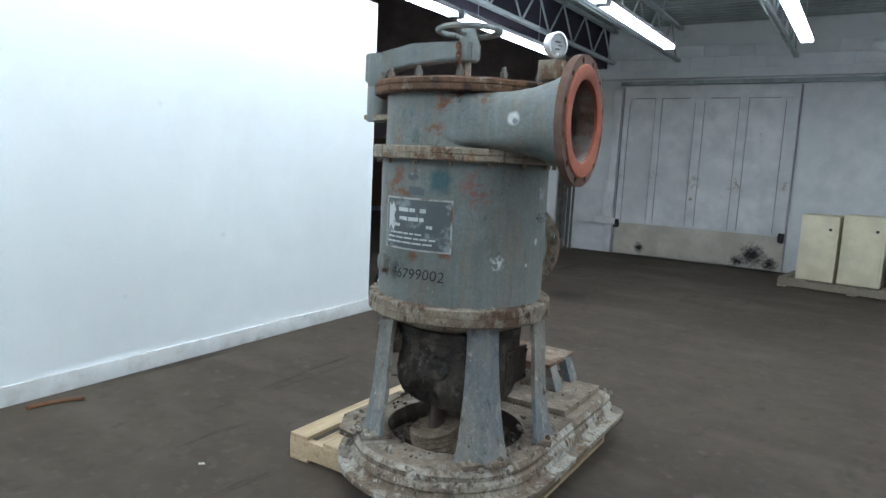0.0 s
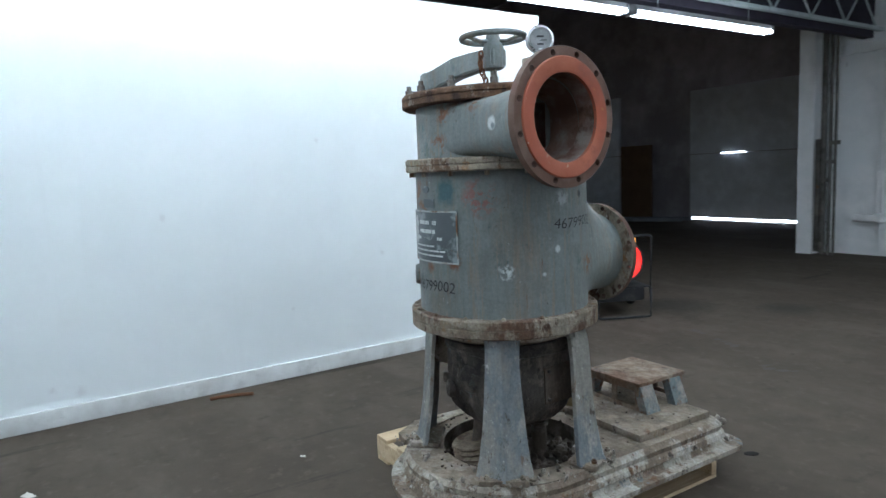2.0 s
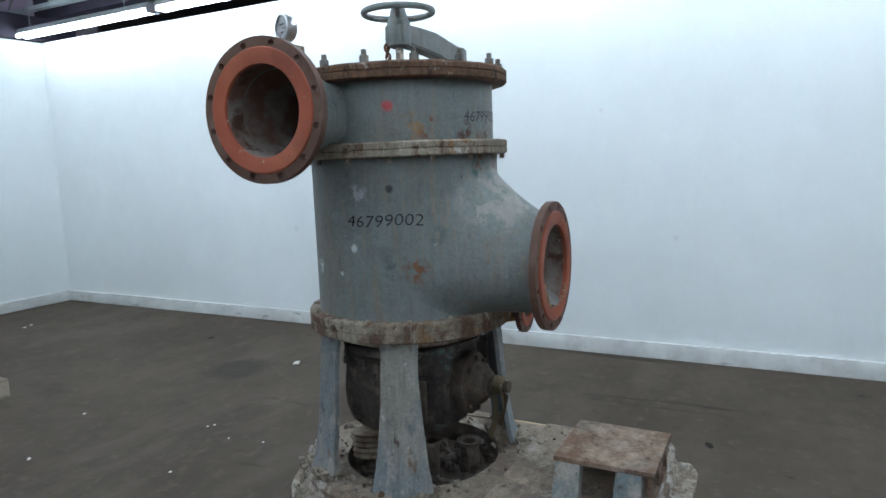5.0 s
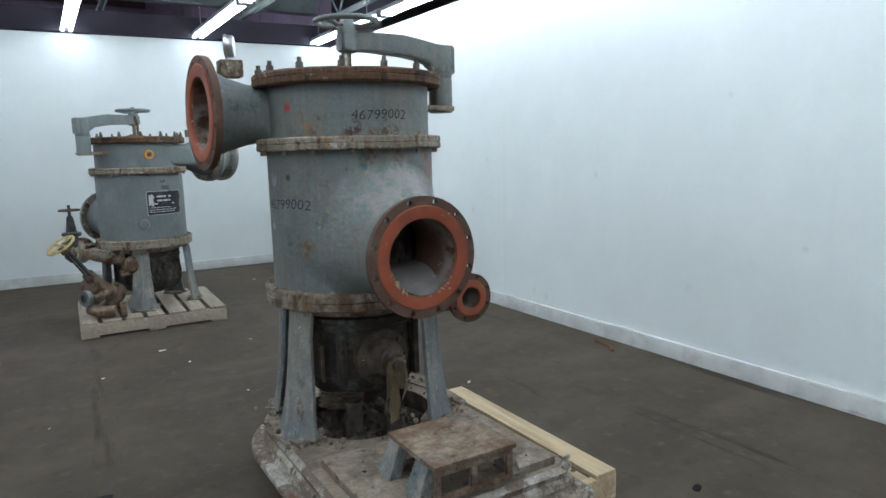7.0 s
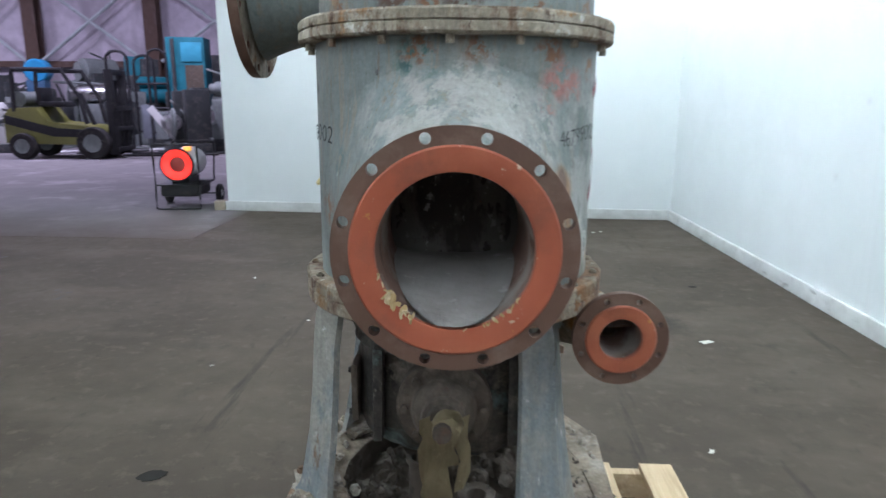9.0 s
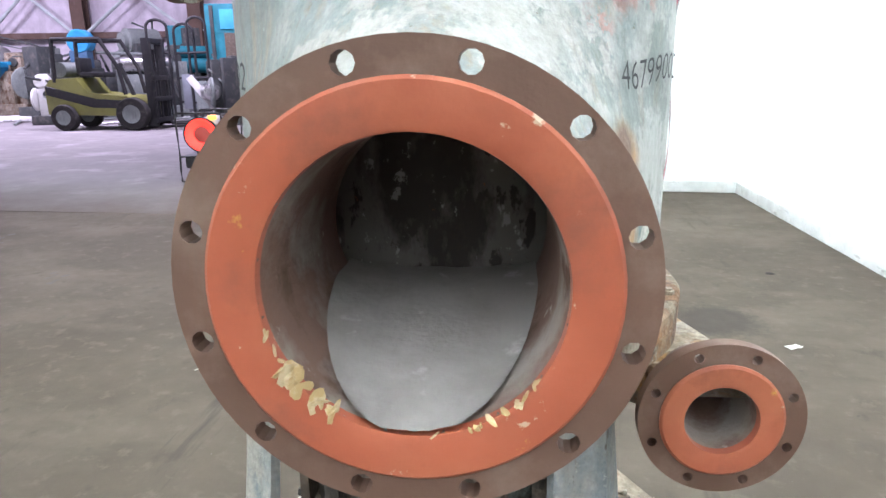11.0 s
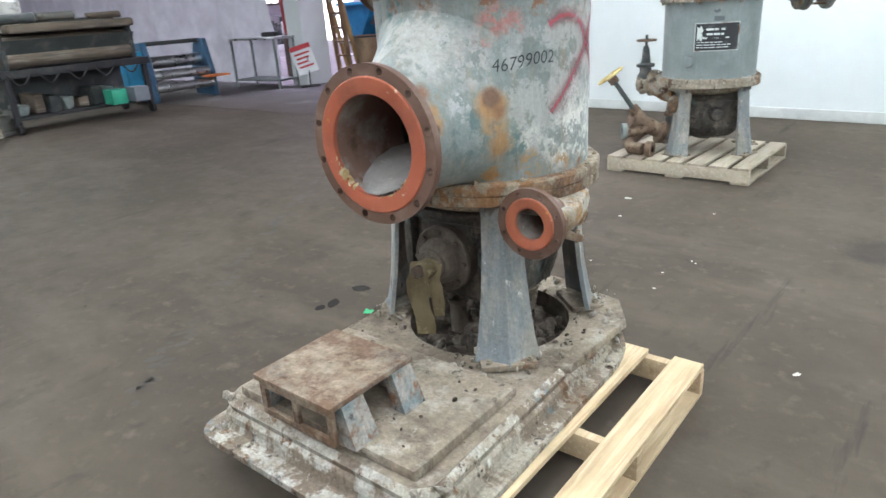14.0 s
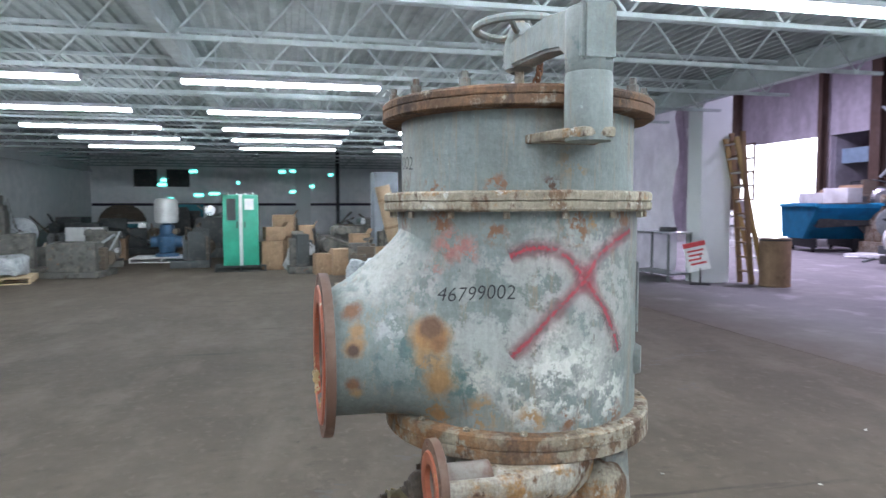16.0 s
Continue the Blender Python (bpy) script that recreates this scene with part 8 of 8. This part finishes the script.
# tall goods piled against the far side of the bay
for k, (hx, hy, sz, mt, ac, lb) in enumerate((
        (5.9, -17.6, (1.7, 1.3, 3.2), M_dark_m, M_blue_m, "tall dark machine frame stored in the bay"),
        (7.9, -17.9, (1.8, 1.3, 3.3), M_grey, M_dark_m, "tall grey machine frame stored in the bay"),
        (9.3, -17.5, (1.5, 1.3, 3.0), M_dark_m, M_teal_m, "tall dark machine with blue-green covers"),
        (11.4, -18.2, (1.9, 1.3, 3.2), M_dark_m, M_grey, "tall dark machine with grey covers"),
        (12.6, -15.2, (1.6, 1.3, 2.4), M_dark_m, M_grey, "dark machine frame behind the forklift"),
        (14.6, -16.4, (1.5, 1.2, 2.6), M_rim, M_dark_m, "rusty machine frame behind the forklift"),
        (11.2, -13.4, (1.3, 1.0, 1.5), M_dark_m, M_off, "heap of dark steel parts beside the forklift"),
        (6.2, -13.3, (1.4, 1.1, 1.9), M_dark_m, M_grey, "black masts and frames beside the forklift"),
        (17.6, -18.4, (2.0, 1.2, 2.9), M_dark_m, M_plank, "dark machine stored by the bay wall"))):
    machine_heap((hx, hy, 0.004), 17 * k + 5, sz, mt, ac, 80 + k, lb)
rng = random.Random(17)
for k in range(16):
    x, y = rng.uniform(5.2, 13.5), rng.uniform(-15.4, -12.6)
    ln, a = rng.uniform(0.8, 2.0), rng.uniform(0, math.pi)
    solid("steel_bar", rod((-ln / 2 * math.cos(a), -ln / 2 * math.sin(a), 0.035), (ln / 2 * math.cos(a), ln / 2 * math.sin(a), 0.035 + 0.0), 0.035, sides=6), rng.choice((M_off, M_dark_m, M_steel, M_grey)), "loose steel bar lying among the stored goods", "scrap metal", "loose bars", at=(x, y, 0.004))

# orange sight hole of the second machine
hole = thing("sight_port", (-1.173, -1.030, 1.591), 0, "small orange-ringed sight hole on the upper drum", "port")
hm2 = facing(98, (0, 0.0, 0))
part("port_ring", lathe(((0.022, -0.03), (0.022, 0.008), (0.026, 0.012), (0.040, 0.012), (0.043, 0.006), (0.043, -0.03)), 24, hm2), surface("port_orange", (0.66, 0.30, 0.07), (), rough=0.5, bump=0.05), hole)
part("port_core", lathe(((0.001, 0.004), (0.021, 0.004)), 16, hm2), M_dark_m, hole)

# further goods in the hall
pallet((12.3, 9.55), 12, 1.25, 1.25, 6, 0.13, M_wood, "pale wooden pallet in front of wrapped goods", "hall pallets")
solid("wrapped_parcel", roughen(box((-0.45, -0.45, 0), (0.45, 0.45, 0.45), 0.12), 0.09, 4.0, 0.03), M_wrap, "plastic-wrapped grey parcel on a pallet", "parcel", at=(12.3, 9.55, 0.143))
for k, (at, turn, sz, mt, ac, lb) in enumerate((
        ((15.9, 11.1, 0), 4, (1.8, 1.3, 2.1), M_dull, M_wrap, "tall wrapped grey machine along the block wall"),
        ((20.6, 10.9, 0), -6, (2.2, 1.3, 1.7), M_dark_m, M_plank, "dark machine behind white cabinets"),
        ((13.3, 2.2, 0), 12, (1.1, 1.1, 1.35), M_dull, M_plank, "brown and grey stored pump"),
        ((20.9, 1.1, 0), 5, (1.5, 1.7, 1.5), M_plank, M_dull, "brown machine with open drawers"),
        ((22.8, 3.8, 0), -5, (1.6, 1.2, 1.3), M_dull, M_dark_m, "low grey stored machine"),
        ((24.6, 7.6, 0), 8, (2.0, 1.5, 1.9), M_dark_m, M_teal_m, "dark stored machine by the far wall"))):
    machine_heap(at, turn, sz, mt, ac, 120 + k, lb)
for k, (at, turn, sz, mt, ac, lb) in enumerate((
        ((10.9, 0.55, 0), 20, (0.8, 0.9, 0.75), M_dull, M_plank, "small grimy machine part beside the paper tube"),
        ((11.2, 1.75, 0), -10, (0.7, 0.8, 0.95), M_plank, M_dull, "brown worn gearbox among stored goods"),
        ((9.0, 1.05, 0), 30, (0.5, 0.5, 0.45), M_dull, M_steel, "small steel motor on the floor"),
        ((13.0, 3.1, 0), 5, (0.7, 0.8, 1.1), M_dull, M_dark_m, "grey round-bodied lathe head"),
        ((16.2, 8.6, 0), 12, (1.0, 1.2, 1.1), M_dull, M_wrap, "tangled grey pipework and parts"),
        ((13.4, 8.3, 0), -8, (1.1, 1.3, 0.9), M_dull, M_plank, "low heap of grey and brown parts"),
        ((15.4, 6.1, 0), 4, (0.9, 1.0, 1.2), M_dark_m, M_plank, "dark parts stacked behind the green cabinet"))):
    machine_heap(at, turn, sz, mt, ac, 160 + k, lb)
reel = thing("cable_reel", (26.2, 10.3, 0), 35, "large brown cable reel standing on edge", "reel")
for x in (-0.35, 0.35):
    part("reel_flange", lathe(((0.15, -0.03), (0.86, -0.03), (0.88, 0.0), (0.86, 0.03), (0.15, 0.03)), 32, facing(0, (x, 0, 0.88))), M_plank, reel)
part("reel_winding", rod((-0.32, 0, 0.88), (0.32, 0, 0.88), 0.66, sides=28), M_dark_m, reel)
for k in range(2):
    crate = thing("plastic_crate", (22.0 + 0.02 * k, 9.15, 0.56 * k), 6 * k, "pale blue plastic crate stacked beside a reel", "crate", "plastic crates")
    part("crate_body", box((-0.36, -0.36, 0), (0.36, 0.36, 0.50), 0.02), M_teal_m, crate)
    part("crate_rim", box((-0.39, -0.39, 0.50), (0.39, 0.39, 0.558), 0.01), M_off, crate)
rng = random.Random(9)
for k in range(7):
    solid("paper_sack", roughen(box((-0.42, -0.25, 0), (0.42, 0.25, 0.20), 0.07), 0.05, 5.0, 0.015), M_kraft, "slumped tan paper sack lying in a pile", "sack", "paper sacks", at=(20.9 + 0.5 * rng.random(), 6.9 - 0.42 * (k % 4) + 0.2 * rng.random(), 0.0 if k < 4 else 0.19), turn=rng.uniform(-30, 30))

red = thing("red_standpipe", (10.5, -6.1, 0), 0, "red painted standpipe seen between drape and pillar", "pipe")
part("pipe_riser", rod((0, 0, 1.0), (0.05, 0.02, 3.3), 0.06, sides=14), surface("red_pipe_paint", (0.24, 0.035, 0.03), (((0.20, 0.04, 0.035), 4.0, 0.5, 0.66, ONE),), rough=0.5), red)
part("pipe_foot", rod((0, 0, 0.004), (0, 0, 1.0), 0.11, sides=14), M_plank, red, "brown boxed pipe foot")
part("pipe_head", box((-0.10, -0.10, 3.3), (0.20, 0.12, 3.52), 0.02), M_off, red)

# paned daylight window far back in the bay
far = thing("bay_window", (26.3, -20.19, 2.0), 0, "wide brown-framed window glowing with daylight", "window", "", "structure")
M_pane_day = glow("window_daylight", (0.94, 0.95, 1.0), 4.0)
for k in range(9):
    part("mullion", box((0.70 * k - 0.06, 0.0, -0.06), (0.70 * k + 0.06, 0.08, 2.96), 0.006), M_col, far)
for k in range(5):
    part("glazing_bar", box((0.06, 0.0, 0.725 * k - 0.05), (5.54, 0.07, 0.725 * k + 0.05), 0.006), M_col, far)
for k in range(8):
    for q in range(4):
        part("glow_pane", box((0.70 * k + 0.06, 0.006, 0.725 * q + 0.05), (0.70 * k + 0.64, 0.02, 0.725 * q + 0.675)), M_pane_day, far)

cab = thing("tall_cabinet", (7.02, -15.6, 0.004), 8, "tall blue-green steel cabinet with a cyan panel", "cabinet")
part("cabinet_body", box((-0.55, -0.4, 0), (0.55, 0.4, 3.25), 0.02), M_teal_m, cab)
part("cabinet_panel", box((-0.48, 0.401, 2.55), (0.12, 0.43, 3.1), 0.01), surface("cyan_panel", (0.06, 0.34, 0.46), (), rough=0.5), cab, "bright cyan panel")
part("cabinet_door", box((-0.50, 0.401, 0.2), (0.02, 0.43, 2.45), 0.01), M_plank, cab, "brown lower door")
part("cabinet_post", box((0.30, 0.401, 0.0), (0.40, 0.46, 3.2), 0.006), M_dark_m, cab)
solid("leaning_board", box((-0.10, -0.02, 0), (0.10, 0.02, 1.5), 0.006, Matrix.Rotation(radians(38), 4, "Y")), M_off, "pale board leaning over scrap in the bay", "board", at=(6.35, -13.45, 0.06), turn=5)
for k, (fx, fy, fh) in enumerate(((7.65, -14.8, 2.65), (8.25, -15.2, 2.5), (8.85, -14.8, 2.6))):
    rk = thing("steel_rack", (fx, fy, 0.004), 10 * k, "black tubular steel frame stored upright in the bay", "frame", "tubular frames")
    for x in (-0.28, 0.28):
        part("upright", rod((x, 0, 0), (x, 0, fh), 0.04, sides=8), M_iron, rk)
    part("bow", sweep([(0.28 * math.cos(t), 0, fh + 0.22 * math.sin(t)) for t in (math.pi * q / 8 for q in range(9))], 0.04, 8), M_iron, rk)
    for z in (0.5, 1.2, 1.9):
        part("cross_bar", rod((-0.28, 0, z), (0.28, 0, z), 0.035, sides=8), M_iron, rk)
    part("stored_panel", box((-0.22, 0.05, 0.3), (0.15, 0.09, 1.1 + 0.2 * k), 0.01), (M_grey, M_dim_panel, M_dark_m)[k], rk)
